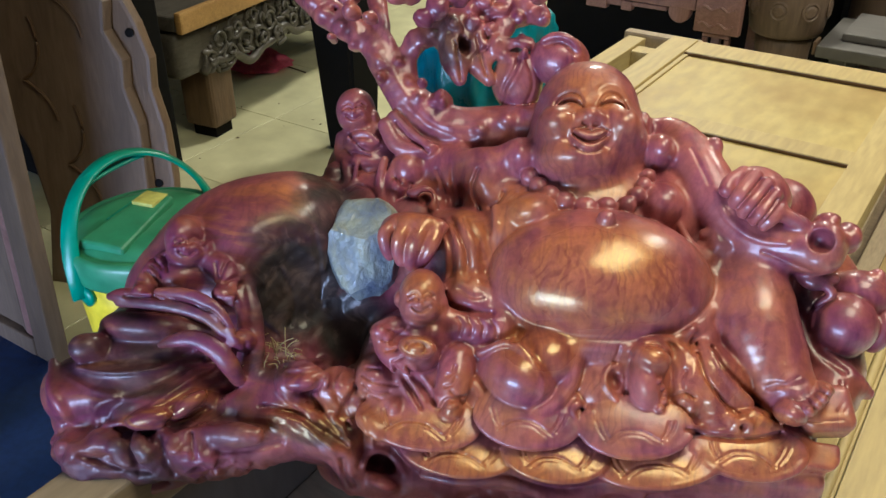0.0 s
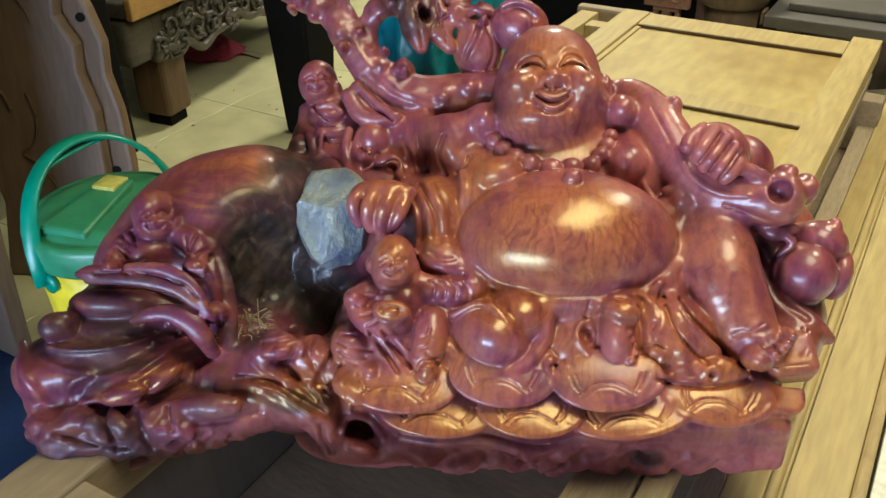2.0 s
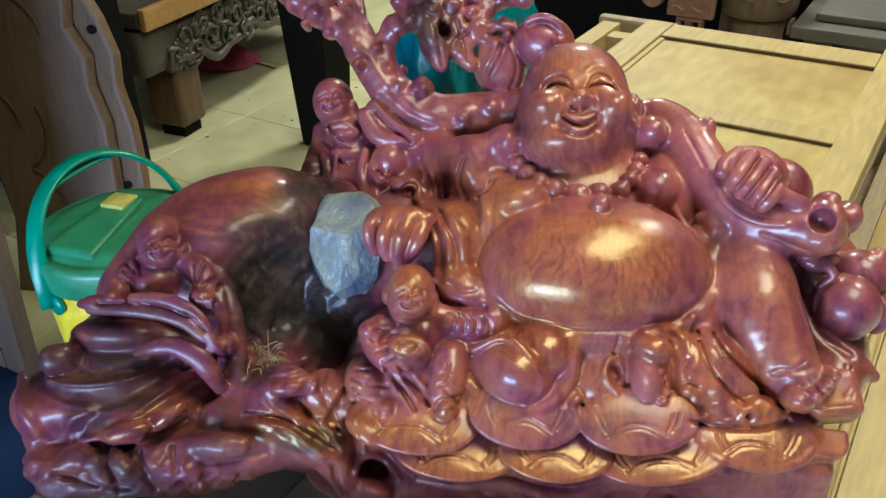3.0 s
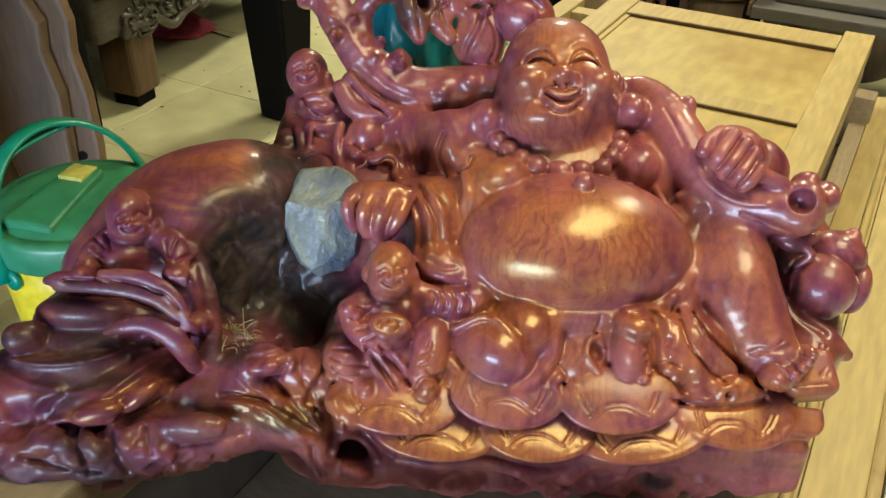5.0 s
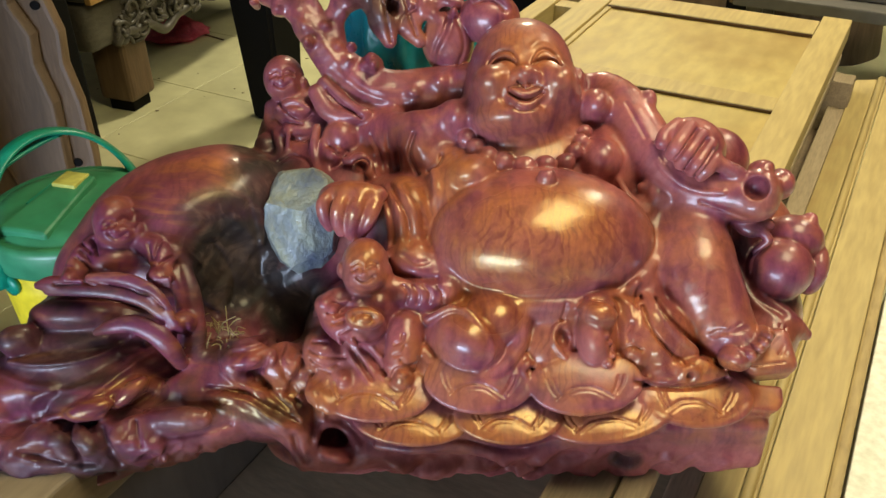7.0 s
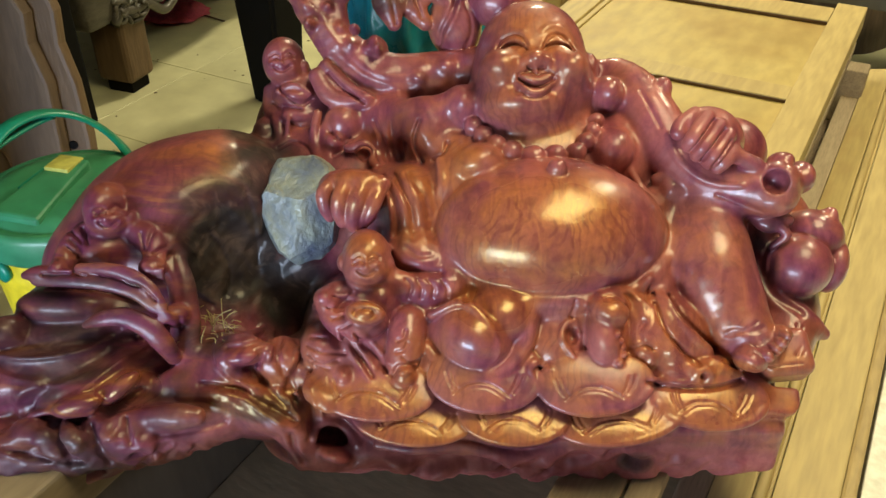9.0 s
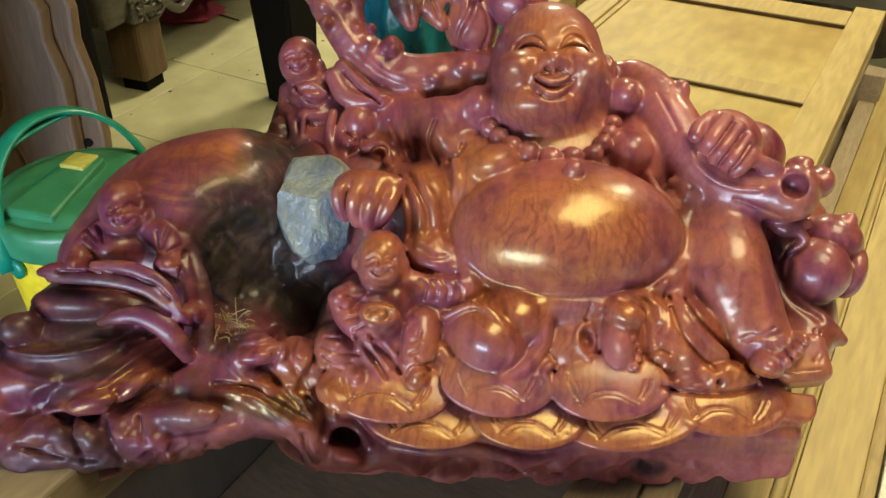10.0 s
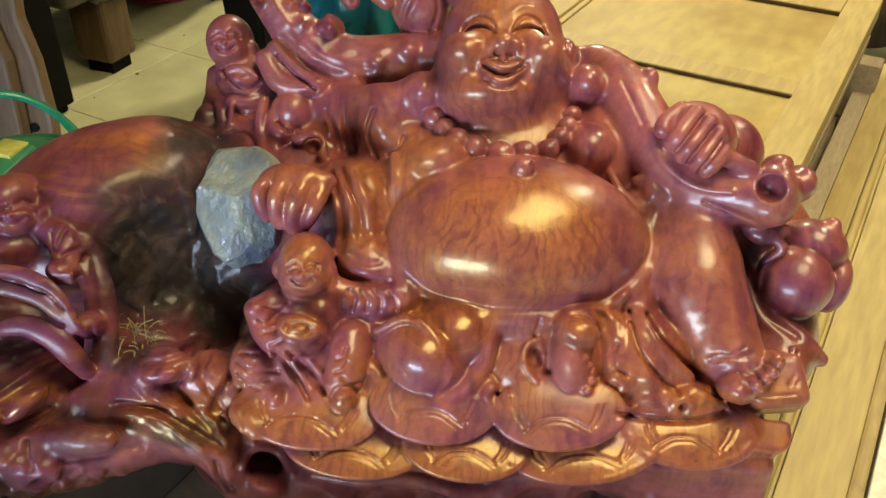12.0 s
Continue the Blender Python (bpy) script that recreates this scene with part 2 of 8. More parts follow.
    l.new(pore.outputs[0], tone.inputs[0])
    col = mixed(col, tone.outputs[0], 0.5, "MULTIPLY")
    l.new(col, b.inputs["Base Color"])
    rough = n.new("ShaderNodeMath")
    rough.operation = "ADD"
    l.new(ranged(blot.outputs[0], 0.3, 0.75, (0.34, 0.54)), rough.inputs[0])
    l.new(ranged(sep.outputs[1], 0.5, 1.0, (0, 0.2)), rough.inputs[1])
    raw = n.new("ShaderNodeMath")
    raw.operation = "ADD"
    l.new(rough.outputs[0], raw.inputs[0])
    l.new(ranged(sep.outputs[2], 0.35, 0.8, (0, 0.16)), raw.inputs[1])
    silk = n.new("ShaderNodeMath")
    silk.operation = "ADD"
    l.new(raw.outputs[0], silk.inputs[0])
    l.new(ranged(sep.outputs[0], 0.2, 0.7, (0, -0.15)), silk.inputs[1])
    l.new(silk.outputs[0], b.inputs["Roughness"])
    # the sapwood's silky figure throws light back golden
    l.new(mixed((1, 1, 1, 1), (1.0, 0.80, 0.34, 1), ranged(sep.outputs[0], 0.15, 0.6)), b.inputs["Specular Tint"])
    l.new(ranged(sep.outputs[0], 0.25, 0.8, (0.3, 0.8)), b.inputs["Specular IOR Level"])
    shine = n.new("ShaderNodeMath")
    shine.operation = "MULTIPLY"
    l.new(ranged(sep.outputs[1], 0.3, 0.95, (1.0, 0.55)), shine.inputs[0])
    l.new(ranged(med.outputs[0], 0.35, 0.65, (0.72, 0.36)), shine.inputs[1])
    dull = n.new("ShaderNodeMath")
    dull.operation = "MULTIPLY"
    l.new(shine.outputs[0], dull.inputs[0])
    l.new(ranged(at_.outputs["Alpha"], 0.0, 0.8, (1.0, 0.35)), dull.inputs[1])
    soft = n.new("ShaderNodeMath")
    soft.operation = "MULTIPLY"
    l.new(dull.outputs[0], soft.inputs[0])
    l.new(ranged(sep.outputs[2], 0.3, 0.8, (1.0, 0.25)), soft.inputs[1])
    sapwood = n.new("ShaderNodeMath")
    sapwood.operation = "MULTIPLY"
    l.new(soft.outputs[0], sapwood.inputs[0])
    l.new(ranged(sep.outputs[0], 0.2, 0.8, (1.0, 0.35)), sapwood.inputs[1])
    l.new(sapwood.outputs[0], b.inputs["Coat Weight"])
    l.new(ranged(pore.outputs[0], 0.3, 0.7, (0.10, 0.24)), b.inputs["Coat Roughness"])
    fine = n.new("ShaderNodeTexNoise")
    fine.inputs["Scale"].default_value, fine.inputs["Detail"].default_value = 55, 5
    l.new(c.outputs["Object"], fine.inputs[0])
    bp = n.new("ShaderNodeBump")
    bp.inputs["Strength"].default_value, bp.inputs["Distance"].default_value = 0.26, 0.004
    # the charred hollow is far rougher than the polish round it
    char = n.new("ShaderNodeMath")
    char.operation = "MULTIPLY"
    l.new(crust.outputs[0], char.inputs[0])
    l.new(ranged(sep.outputs[1], 0.45, 0.9, (0, 3.2)), char.inputs[1])
    relief = n.new("ShaderNodeMath")
    relief.operation = "ADD"
    l.new(fine.outputs[0], relief.inputs[0])
    l.new(char.outputs[0], relief.inputs[1])
    l.new(relief.outputs[0], bp.inputs["Height"])
    l.new(bp.outputs[0], b.inputs["Normal"])
    return m


ROSEWOOD = rosewood()


def crystal():
    m = material("milky_green_crystal", (0.17, 0.205, 0.26), (0.31, 0.32, 0.20), 0.4, 1.1, (1, 1, 1), 0.9, 7.5, 0.9, (0.05, 0.065, 0.11), coat=0.2)
    b = m.node_tree.nodes["Principled BSDF"]
    b.inputs["Subsurface Weight"].default_value = 0.25
    b.inputs["Subsurface Radius"].default_value = (0.02, 0.025, 0.03)
    return m


CRYSTAL = crystal()

# ---- building helpers ----
def part(name, bm, mat, parent, label="", smooth=False):
    """Links a bmesh, built in its thing's own axes, as one mesh under it."""
    me = bpy.data.meshes.new(name)
    bmesh.ops.recalc_face_normals(bm, faces=bm.faces)
    bm.to_mesh(me)
    bm.free()
    me.materials.append(mat)
    if smooth:
        me.polygons.foreach_set("use_smooth", [True] * len(me.polygons))
    ob = new(name, me)
    if parent:
        ob.parent = parent
    return tagged(ob, label)


def thing(name, m, label, category, group="", kind=""):
    ob = new(name)
    ob.empty_display_size = 0.1
    ob.matrix_world = m
    return tagged(ob, label, category, group, kind)


def block(bm, x0, x1, y0, y1, z0, z1, bevel=0.004, segments=2):
    """A box with worn edges, added to bm."""
    b = bmesh.new()
    bmesh.ops.create_cube(b, size=1)
    for v in b.verts:
        v.co = Vector((x0 + (v.co.x + 0.5) * (x1 - x0), y0 + (v.co.y + 0.5) * (y1 - y0), z0 + (v.co.z + 0.5) * (z1 - z0)))
    if bevel:
        bmesh.ops.bevel(b, geom=list(b.edges), offset=bevel, segments=segments, profile=0.6, affect="EDGES")
    me = bpy.data.meshes.new("tmp")
    b.to_mesh(me)
    b.free()
    bm.from_mesh(me)
    bpy.data.meshes.remove(me)
    return bm


def box(*a, **k):
    return block(bmesh.new(), *a, **k)


def lathe(profile, n=48):
    """A turned body from (radius, height) pairs."""
    bm = bmesh.new()
    rings = [[bm.verts.new((r * math.cos(6.28318 * i / n), r * math.sin(6.28318 * i / n), z)) for i in range(n)] for r, z in profile]
    for p, q in zip(rings, rings[1:]):
        for i in range(n):
            bm.faces.new((p[i], p[(i + 1) % n], q[(i + 1) % n], q[i]))
    bm.faces.new(rings[0][::-1])
    bm.faces.new(rings[-1])
    return bm


def sweep(path, section, closed=False):
    """A section of (side, up) pairs drawn along a path; side lies across it, up away from its middle."""
    bm = bmesh.new()
    rings = []
    for i, p in enumerate(path):
        p = Vector(p)
        d = (Vector(path[min(i + 1, len(path) - 1)]) - Vector(path[max(i - 1, 0)])).normalized()
        side = d.cross(Vector((0, 0, 1)))
        if side.length < 1e-3:
            side = Vector((1, 0, 0))
        side.normalize()
        up = side.cross(d)
        rings.append([bm.verts.new(p + side * a + up * b) for a, b in section])
    m = len(section)
    for r, s in zip(rings, rings[1:]):
        for j in range(m):
            bm.faces.new((r[j], r[(j + 1) % m], s[(j + 1) % m], s[j]))
    bm.faces.new(rings[0])
    bm.faces.new(rings[-1][::-1])
    return bm


def round_section(a, b=None, n=10):
    return [(a * math.cos(6.28318 * i / n), (b or a) * math.sin(6.28318 * i / n)) for i in range(n)]


def plate(outline, thick, bevel=0.006):
    """A board cut to an outline in x and z, of that thickness in y."""
    bm = bmesh.new()
    front = [bm.verts.new((x, 0, z)) for x, z in outline]
    face = bm.faces.new(front)
    got = bmesh.ops.extrude_face_region(bm, geom=[face])
    bmesh.ops.translate(bm, vec=(0, thick, 0), verts=[e for e in got["geom"] if isinstance(e, bmesh.types.BMVert)])
    bmesh.ops.recalc_face_normals(bm, faces=bm.faces)
    rim = [e for e in bm.edges if abs(e.verts[0].co.y - e.verts[1].co.y) < 1e-6]
    bmesh.ops.bevel(bm, geom=rim, offset=bevel, segments=2, profile=0.6, affect="EDGES")
    return bm


def crumple(bm, size, deep, seed):
    for v in bm.verts:
        o = Vector((seed * 7.1, seed * 3.3, seed))
        v.co += deep * noise.noise_vector(v.co / size + o) + 0.4 * deep * noise.noise_vector(v.co / size * 2.7 + o)
    return bm


# ---- the room ----
def room():
    fl = tagged(part("floor", box(-7, 4, -3.2, 7.5, -0.12, -0.006, bevel=0), JOINT, None), "cream tiled workshop floor with dirty joints", "floor", kind="structure")
    fl.matrix_world = ROOM
    for name, b in (("wall_north", (-7, 4, 7.5, 7.7, -0.1, 3.4)), ("wall_west", (-7.2, -7, -3.2, 7.7, -0.1, 3.4)), ("wall_east", (4, 4.2, -3.2, 7.7, -0.1, 3.4))):
        w = tagged(part(name, box(*b, bevel=0), PLASTER, None), "dim grey plastered workshop wall", "wall", kind="structure")
        w.matrix_world = ROOM
    bm = bmesh.new()
    for b in ((-7.2, -2.5, -3.2, -3.0, -0.1, 3.4), (0.7, 4.2, -3.2, -3.0, -0.1, 3.4), (-2.5, 0.7, -3.2, -3.0, 2.7, 3.4)):
        block(bm, *b, bevel=0)
    w = tagged(part("wall_south", bm, PLASTER, None), "plastered wall with a wide shop-front opening", "wall", kind="structure")
    w.matrix_world = ROOM
    c = tagged(part("ceiling", box(-7.2, 4.2, -3.2, 7.7, 3.4, 3.5, bevel=0), PLASTER, None), "dim plastered ceiling", "ceiling", kind="structure")
    c.matrix_world = ROOM


room()


# ---- bed frame with its slats, and the panel lying in it ----
def bed_frame():
    z0 = 0.0
    bed = thing("bed_frame", ROOM @ Matrix.Translation((-0.5, 1.6, 0)), "unfinished pale wooden bed frame with a beaded side rail", "bed frame")
    o = Vector((-0.5, 1.6, 0))

    def put(name, *b, mat=PINE, bevel=0.005, label=""):
        return part(name, box(b[0] - o.x, b[1] - o.x, b[2] - o.y, b[3] - o.y, b[4], b[5], bevel=bevel), mat, bed, label)

    # low right rail: inner board, cove, double bead, top board and outer step
    rail = put("side_rail", -0.053, 0.044, 0.25, 3.10, 0.15, 0.390, bevel=0.004)
    part("inner_board", box(-0.197 - o.x, -0.147 - o.x, 0.45 - o.y, 3.1 - o.y, 0.15, 0.362, bevel=0.004), PINE_GREY, rail)
    cove = box(-0.146 - o.x, -0.081 - o.x, 0.25 - o.y, 3.1 - o.y, 0.15, 0.380, bevel=0.005)
    for v in cove.verts:
        if v.co.z > 0.3 and v.co.x < -0.12 - o.x:
            v.co.z -= 0.012
    part("cove", cove, PINE, rail)
    part("bead", sweep([(-0.070 - o.x, y - o.y, 0.383) for y in (0.25, 1.0, 2.0, 3.1)], round_section(0.0105, n=12)), PINE, rail, smooth=True)
    part("bead", sweep([(-0.0575 - o.x, y - o.y, 0.387) for y in (0.25, 1.0, 2.0, 3.1)], round_section(0.0035, n=8)), PINE, rail, smooth=True)
    part("outer_step", box(0.045 - o.x, 0.069 - o.x, 0.25 - o.y, 3.1 - o.y, 0.15, 0.376, bevel=0.006), STEP_WOOD, rail, "stained outer step")
    # left beam with a notched end, front beam butting against it
    put("side_beam", -1.015, -0.915, 0.337, 1.25, 0.50, 0.592, bevel=0.006, mat=BEAM)
    put("side_beam", -1.015, -0.915, 1.252, 3.05, 0.43, 0.492, bevel=0.004)
    put("side_board", -0.985, -0.935, 0.40, 3.0, 0.25, 0.498, mat=DARKPLY)
    put("front_beam", -0.911, -0.140, 0.375, 0.469, 0.48, 0.590, bevel=0.006, mat=BEAM)
    put("tenon", -0.905, -0.80, 0.32, 0.372, 0.49, 0.572, bevel=0.004, mat=BEAM)
    put("end_block", -1.16, -1.02, 0.27, 0.40, 0.44, 0.57, bevel=0.008, mat=BEAM)
    put("corner_board", -1.12, -0.93, 0.12, 0.318, 0.47, 0.565, bevel=0.006)
    for u0, u1 in ((-0.345, -0.250), (-0.245, -0.200), (-0.80, -0.70)):
        put("slat", u0, u1, 0.48 if u0 > -0.5 else 1.0, 3.0, 0.450, 0.484, bevel=0.004, mat=PINE_GREY)
    put("bottom_board", -0.934, -0.14, 0.475, 3.05, 0.255, 0.272, mat=BOARD, label="brown bottom board")
    for v in (1.30, 1.9, 2.85):
        put("bearer", -0.92, -0.14, v, v + 0.08, 0.275, 0.447, mat=PINE_GREY)
    for u, v in ((-1.0, 0.40), (-1.0, 2.95), (-0.03, 0.40), (-0.03, 2.95)):
        put("leg", u - 0.01, u + 0.06, v, v + 0.07, 0.0, 0.50 if u < -0.5 else 0.148)
    # far end: a grey plank and a lower outer rail
    put("end_plank", -1.30, -1.00, 3.16, 3.21, 0.30, 0.518, mat=PINE_GREY, bevel=0.012)
    put("outer_rail", -1.27, -1.20, 2.2, 3.14, 0.42, 0.51)
    put("cross_rail", -1.20, -1.07, 3.00, 3.07, 0.43, 0.50)
    put("cross_rail", -1.20, -1.07, 2.70, 2.78, 0.43, 0.48)


bed_frame()


def door_panel():
    o = Vector((-0.63, 2.2, 0.525))
    door = thing("door_panel", ROOM @ Matrix.Translation(o), "pale unfinished wooden panel door lying flat on the bed frame", "door")

    def put(name, *b, mat=PINE, bevel=0.003):
        return part(name, box(b[0] - o.x, b[1] - o.x, b[2] - o.y, b[3] - o.y, b[4] - o.z, b[5] - o.z, bevel=bevel), mat, door)

    put("stile", -1.060, -0.968, 1.30, 3.045, 0.50, 0.568)
    put("stile", -0.290, -0.200, 1.30, 2.11, 0.50, 0.570)
    put("stile", -0.290, -0.200, 2.113, 3.09, 0.50, 0.567)
    put("rail", -0.966, -0.292, 2.907, 3.04, 0.50, 0.565)
    put("rail", -0.966, -0.292, 1.30, 1.42, 0.50, 0.565)
    put("rail", -0.966, -0.292, 2.292, 2.38, 0.50, 0.5565)
    put("inset_panel", -0.967, -0.291, 2.383, 2.905, 0.51, 0.5520, mat=PANEL, bevel=0.003)
    put("inset_panel", -0.967, -0.291, 1.423, 2.290, 0.51, 0.5460, mat=PANEL, bevel=0.003)
    # two dark strips paint the shade on the rails' near faces
    put("moulding", -0.966, -0.292, 2.9005, 2.9060, 0.5525, 0.5635, mat=SHADE_AND_DIRT, bevel=0.002)
    put("moulding", -0.966, -0.292, 2.2855, 2.2910, 0.5465, 0.5555, mat=SHADE_AND_DIRT, bevel=0.002)
    put("moulding", -0.9675, -0.950, 2.388, 2.899, 0.5525, 0.5590, bevel=0.003)
    put("moulding", -0.9675, -0.950, 1.425, 2.284, 0.5465, 0.5530, bevel=0.003)
    put("backing", -0.965, -0.293, 1.40, 2.90, 0.495, 0.508, mat=BROWN)


door_panel()


# ---- drinks cooler ----
def cooler():
    base = at(-1.572, 1.092, 0)
    c = thing("drinks_cooler", Matrix.Translation(base) @ ROOM, "yellow and green plastic drinks cooler with a carrying handle", "cooler")
    part("body", lathe([(0.155, 0), (0.163, 0.012), (0.170, 0.2), (0.182, 0.42), (0.183, 0.49)]), YELLOW, c, "yellow plastic body", True)
    lid = part("lid", lathe([(0.186, 0.478), (0.193, 0.482), (0.196, 0.490), (0.196, 0.538), (0.193, 0.548), (0.186, 0.553), (0.178, 0.552), (0.170, 0.549), (0.166, 0.552), (0.158, 0.561), (0.130, 0.568), (0.09, 0.572), (0.01, 0.574)], 64), GREEN, c, "green screw lid with dust", True)
    # raised pouring arm: a wedge from the middle to the rim, a sunk thumb slot beside it, a yellow clip across it
    turned = pose(-0.012, -0.004, 0, 0, 0, 14)
    bm = block(bmesh.new(), -0.052, 0.052, -0.150, 0.075, 0.566, 0.594, bevel=0.010, segments=3)
    for v in bm.verts:
        f = (0.075 - v.co.y) / 0.225
        v.co.x *= 0.72 + 0.42 * f
        if v.co.z > 0.575:
            v.co.z -= 0.016 * f * f
        else:
            v.co.z -= 0.012 * f
    part("pouring_arm", bm, GREEN, lid, smooth=False).matrix_local = turned
    part("thumb_slot", box(-0.066, -0.040, -0.045, 0.070, 0.5655, 0.5760, bevel=0.004), HANDLE, lid, "dark green slot").matrix_local = turned
    part("clip", box(-0.034, 0.024, 0.012, 0.072, 0.5845, 0.5985, bevel=0.003), CLIP, lid, "yellow clip").matrix_local = turned
    part("vent_slot", box(0.085, 0.112, 0.055, 0.068, 0.5675, 0.5735, bevel=0.002), BLACK, lid, "small dark vent").matrix_local = pose(0, 0, 0, 0, 0, -20)
    # handle: a broad strap over the lid, hinged low at two sides, with a finger grip under its middle
    path = []
    for i in range(41):
        a = math.pi * i / 40
        path.append((-0.203 * math.cos(a) * (1 - 0.10 * math.sin(a)), 0.080 * math.sin(a), 0.455 + 0.247 * math.sin(a) ** 0.67))
    han = part("handle", sweep(path, [(-0.017, -0.004), (0.017, -0.004), (0.019, 0.0), (0.017, 0.005), (-0.017, 0.005), (-0.019, 0.0)]), HANDLE, c, "teal-green strap handle", True)
    han.rotation_euler = (0, 0, radians(88))
    grip = [(x * 0.98, y, z - 0.006 - 0.016 * math.sin(math.pi * i / 12)) for i, (x, y, z) in enumerate(path[13:26])]
    part("finger_grip", sweep(grip, [(-0.012, -0.003), (0.012, -0.003), (0.012, 0.003), (-0.012, 0.003)]), HANDLE, han, smooth=True)
    for q in (-1, 1):
        h = part("hinge", lathe([(0.022, 0), (0.025, 0.006), (0.025, 0.014), (0.014, 0.018)], 20), HANDLE, c, smooth=True)
        h.matrix_local = pose(q * 0.180 * math.cos(radians(88)), q * 0.180 * math.sin(radians(88)), 0.455, 0, q * 90, 88)
    # paper label with bars of print, lying on the curve of the body
    def curved(name, r, a0, a1, z0, z1, mat, parent, label=""):
        bm = bmesh.new()
        n = 8
        lo = [bm.verts.new((r * math.cos(radians(a0 + (a1 - a0) * i / n)), r * math.sin(radians(a0 + (a1 - a0) * i / n)), z0)) for i in range(n + 1)]
        hi = [bm.verts.new((v.co.x, v.co.y, z1)) for v in lo]
        for i in range(n):
            bm.faces.new((lo[i], lo[i + 1], hi[i + 1], hi[i]))
        bmesh.ops.solidify(bm, geom=list(bm.faces), thickness=0.0006)
        return part(name, bm, mat, parent, label)
    lab = curved("label", 0.1735, 228, 250, 0.24, 0.345, PAPER, c, "white printed paper label")
    for i in range(5):
        curved("print_bar", 0.1744, 231 + 3.4 * i, 233 + 3.4 * i, 0.25, 0.30 - 0.006 * (i % 2), INK, lab)


cooler()


STEP = 0.0020


# ---- carving: one solid shaped from rounded masses, cut and engraved, then skinned ----
class Carving:
    """A block of wood as a field of distances (negative inside), in the carving's own axes: a right, b up the slope, c out of it."""

    def __init__(self, lo, hi, step):
        self.lo, self.step = np.array(lo, float), step
        n = [int((q - p) / step) + 1 for p, q in zip(lo, hi)]
        self.field = np.full(n, 0.08, np.float32)

    def region(self, lo, hi, margin):
        n = self.field.shape
        cut, axes = [], []
        for i in range(3):
            p = max(int((lo[i] - margin - self.lo[i]) / self.step), 0)
            q = min(int((hi[i] + margin - self.lo[i]) / self.step) + 2, n[i])
            q = max(q, p)
            cut.append(slice(p, q))
            shape = [1, 1, 1]
            shape[i] = q - p
            axes.append((self.lo[i] + self.step * np.arange(p, q, dtype=np.float32)).astype(np.float32).reshape(shape))
        return tuple(cut), axes

    def join(self, cut, d, k):
        f = self.field[cut]
        if f.size == 0:
            return
        if k < 0:  # take away
            g, k = -d, -k
            h = np.maximum(k - np.abs(f - g), 0) / k
            self.field[cut] = np.maximum(f, g) + h * h * (k / 4)
        else:
            h = np.maximum(k - np.abs(f - d), 0) / k
            self.field[cut] = np.minimum(f, d) - h * h * (k / 4)

    def ball(self, a, b, c, ra, rb, rc, roll=0, tilt=0, turn=0, k=0.02):
        """An ellipsoid. roll: in the slope's plane, tilt: its upper end forward, turn: its right end back, in degrees. k below nought cuts it out."""
        m = np.array(Euler((radians(tilt), radians(turn), radians(roll))).to_matrix())
        reach = np.sqrt((m * m) @ np.array([ra * ra, rb * rb, rc * rc]))
        p = np.array([a, b, c])
        cut, (x, y, z) = self.region(p - reach, p + reach, abs(k) + 0.02)
        x, y, z = x - a, y - b, z - c
        q = [(m[0, i] * x + m[1, i] * y + m[2, i] * z) for i in range(3)]
        r = (ra, rb, rc)
        k0 = np.sqrt(sum((q[i] / r[i]) ** 2 for i in range(3)))
        k1 = np.sqrt(sum((q[i] / r[i] ** 2) ** 2 for i in range(3))) + 1e-6
        self.join(cut, (k0 * (k0 - 1) / k1).astype(np.float32), k)

    def curve(self, pts):
        """A smooth line of (a, b, c, r) through the points given."""
        p = np.array(pts, float)
        if len(p) < 3:
            return p
        p = np.vstack([2 * p[0] - p[1], p, 2 * p[-1] - p[-2]])
        out = []
        for i in range(1, len(p) - 2):
            for s in (0, 0.25, 0.5, 0.75):
                q0, q1, q2, q3 = p[i - 1:i + 3]
                out.append(0.5 * (2 * q1 + (q2 - q0) * s + (2 * q0 - 5 * q1 + 4 * q2 - q3) * s * s + (3 * q1 - q0 - 3 * q2 + q3) * s ** 3))
        return np.array(out + [p[-2]])

    def along(self, pts, margin, squash=1):
        """The region round a line, the distance from it less its radius, there."""
        p = self.curve(pts)
        r = p[:, 3].max()
        cut, (x, y, z) = self.region(p[:, :3].min(0) - r, p[:, :3].max(0) + r, margin)
        z, p = z * squash, p * np.array([1, 1, squash, 1])
        best = None
        for s, e in zip(p[:-1], p[1:]):
            v = e[:3] - s[:3]
            n = float(v @ v) + 1e-9
            t = np.clip(((x - s[0]) * v[0] + (y - s[1]) * v[1] + (z - s[2]) * v[2]) / n, 0, 1)
            d = np.sqrt((x - s[0] - t * v[0]) ** 2 + (y - s[1] - t * v[1]) ** 2 + (z - s[2] - t * v[2]) ** 2) - (s[3] + t * (e[3] - s[3]))
            best = d if best is None else np.minimum(best, d)
        return cut, best.astype(np.float32)

    def limb(self, *pts, k=0.015, squash=1):
        """A round limb, fold or branch along points (a, b, c, r). squash flattens it in c. k below nought cuts it out."""
        cut, d = self.along(pts, abs(k) + 0.02, squash)
        self.join(cut, d, k)

    def score(self, *pts, w=0.004, deep=0.004):
        """A groove (deep below nought: a ridge) along points (a, b, c) of the surface."""
        cut, d = self.along([(*p[:3], 0) for p in pts], max(3 * w, 0.016), 0.25)
        self.field[cut] += deep * np.exp(-(d / w) ** 2)

    def slab(self, a, b, c, ha, hb, hc, tilt=0, turn=0, roll=0, soft=0.02, k=0.02):
        """A block with rounded edges."""
        m = np.array(Euler((radians(tilt), radians(turn), radians(roll))).to_matrix())
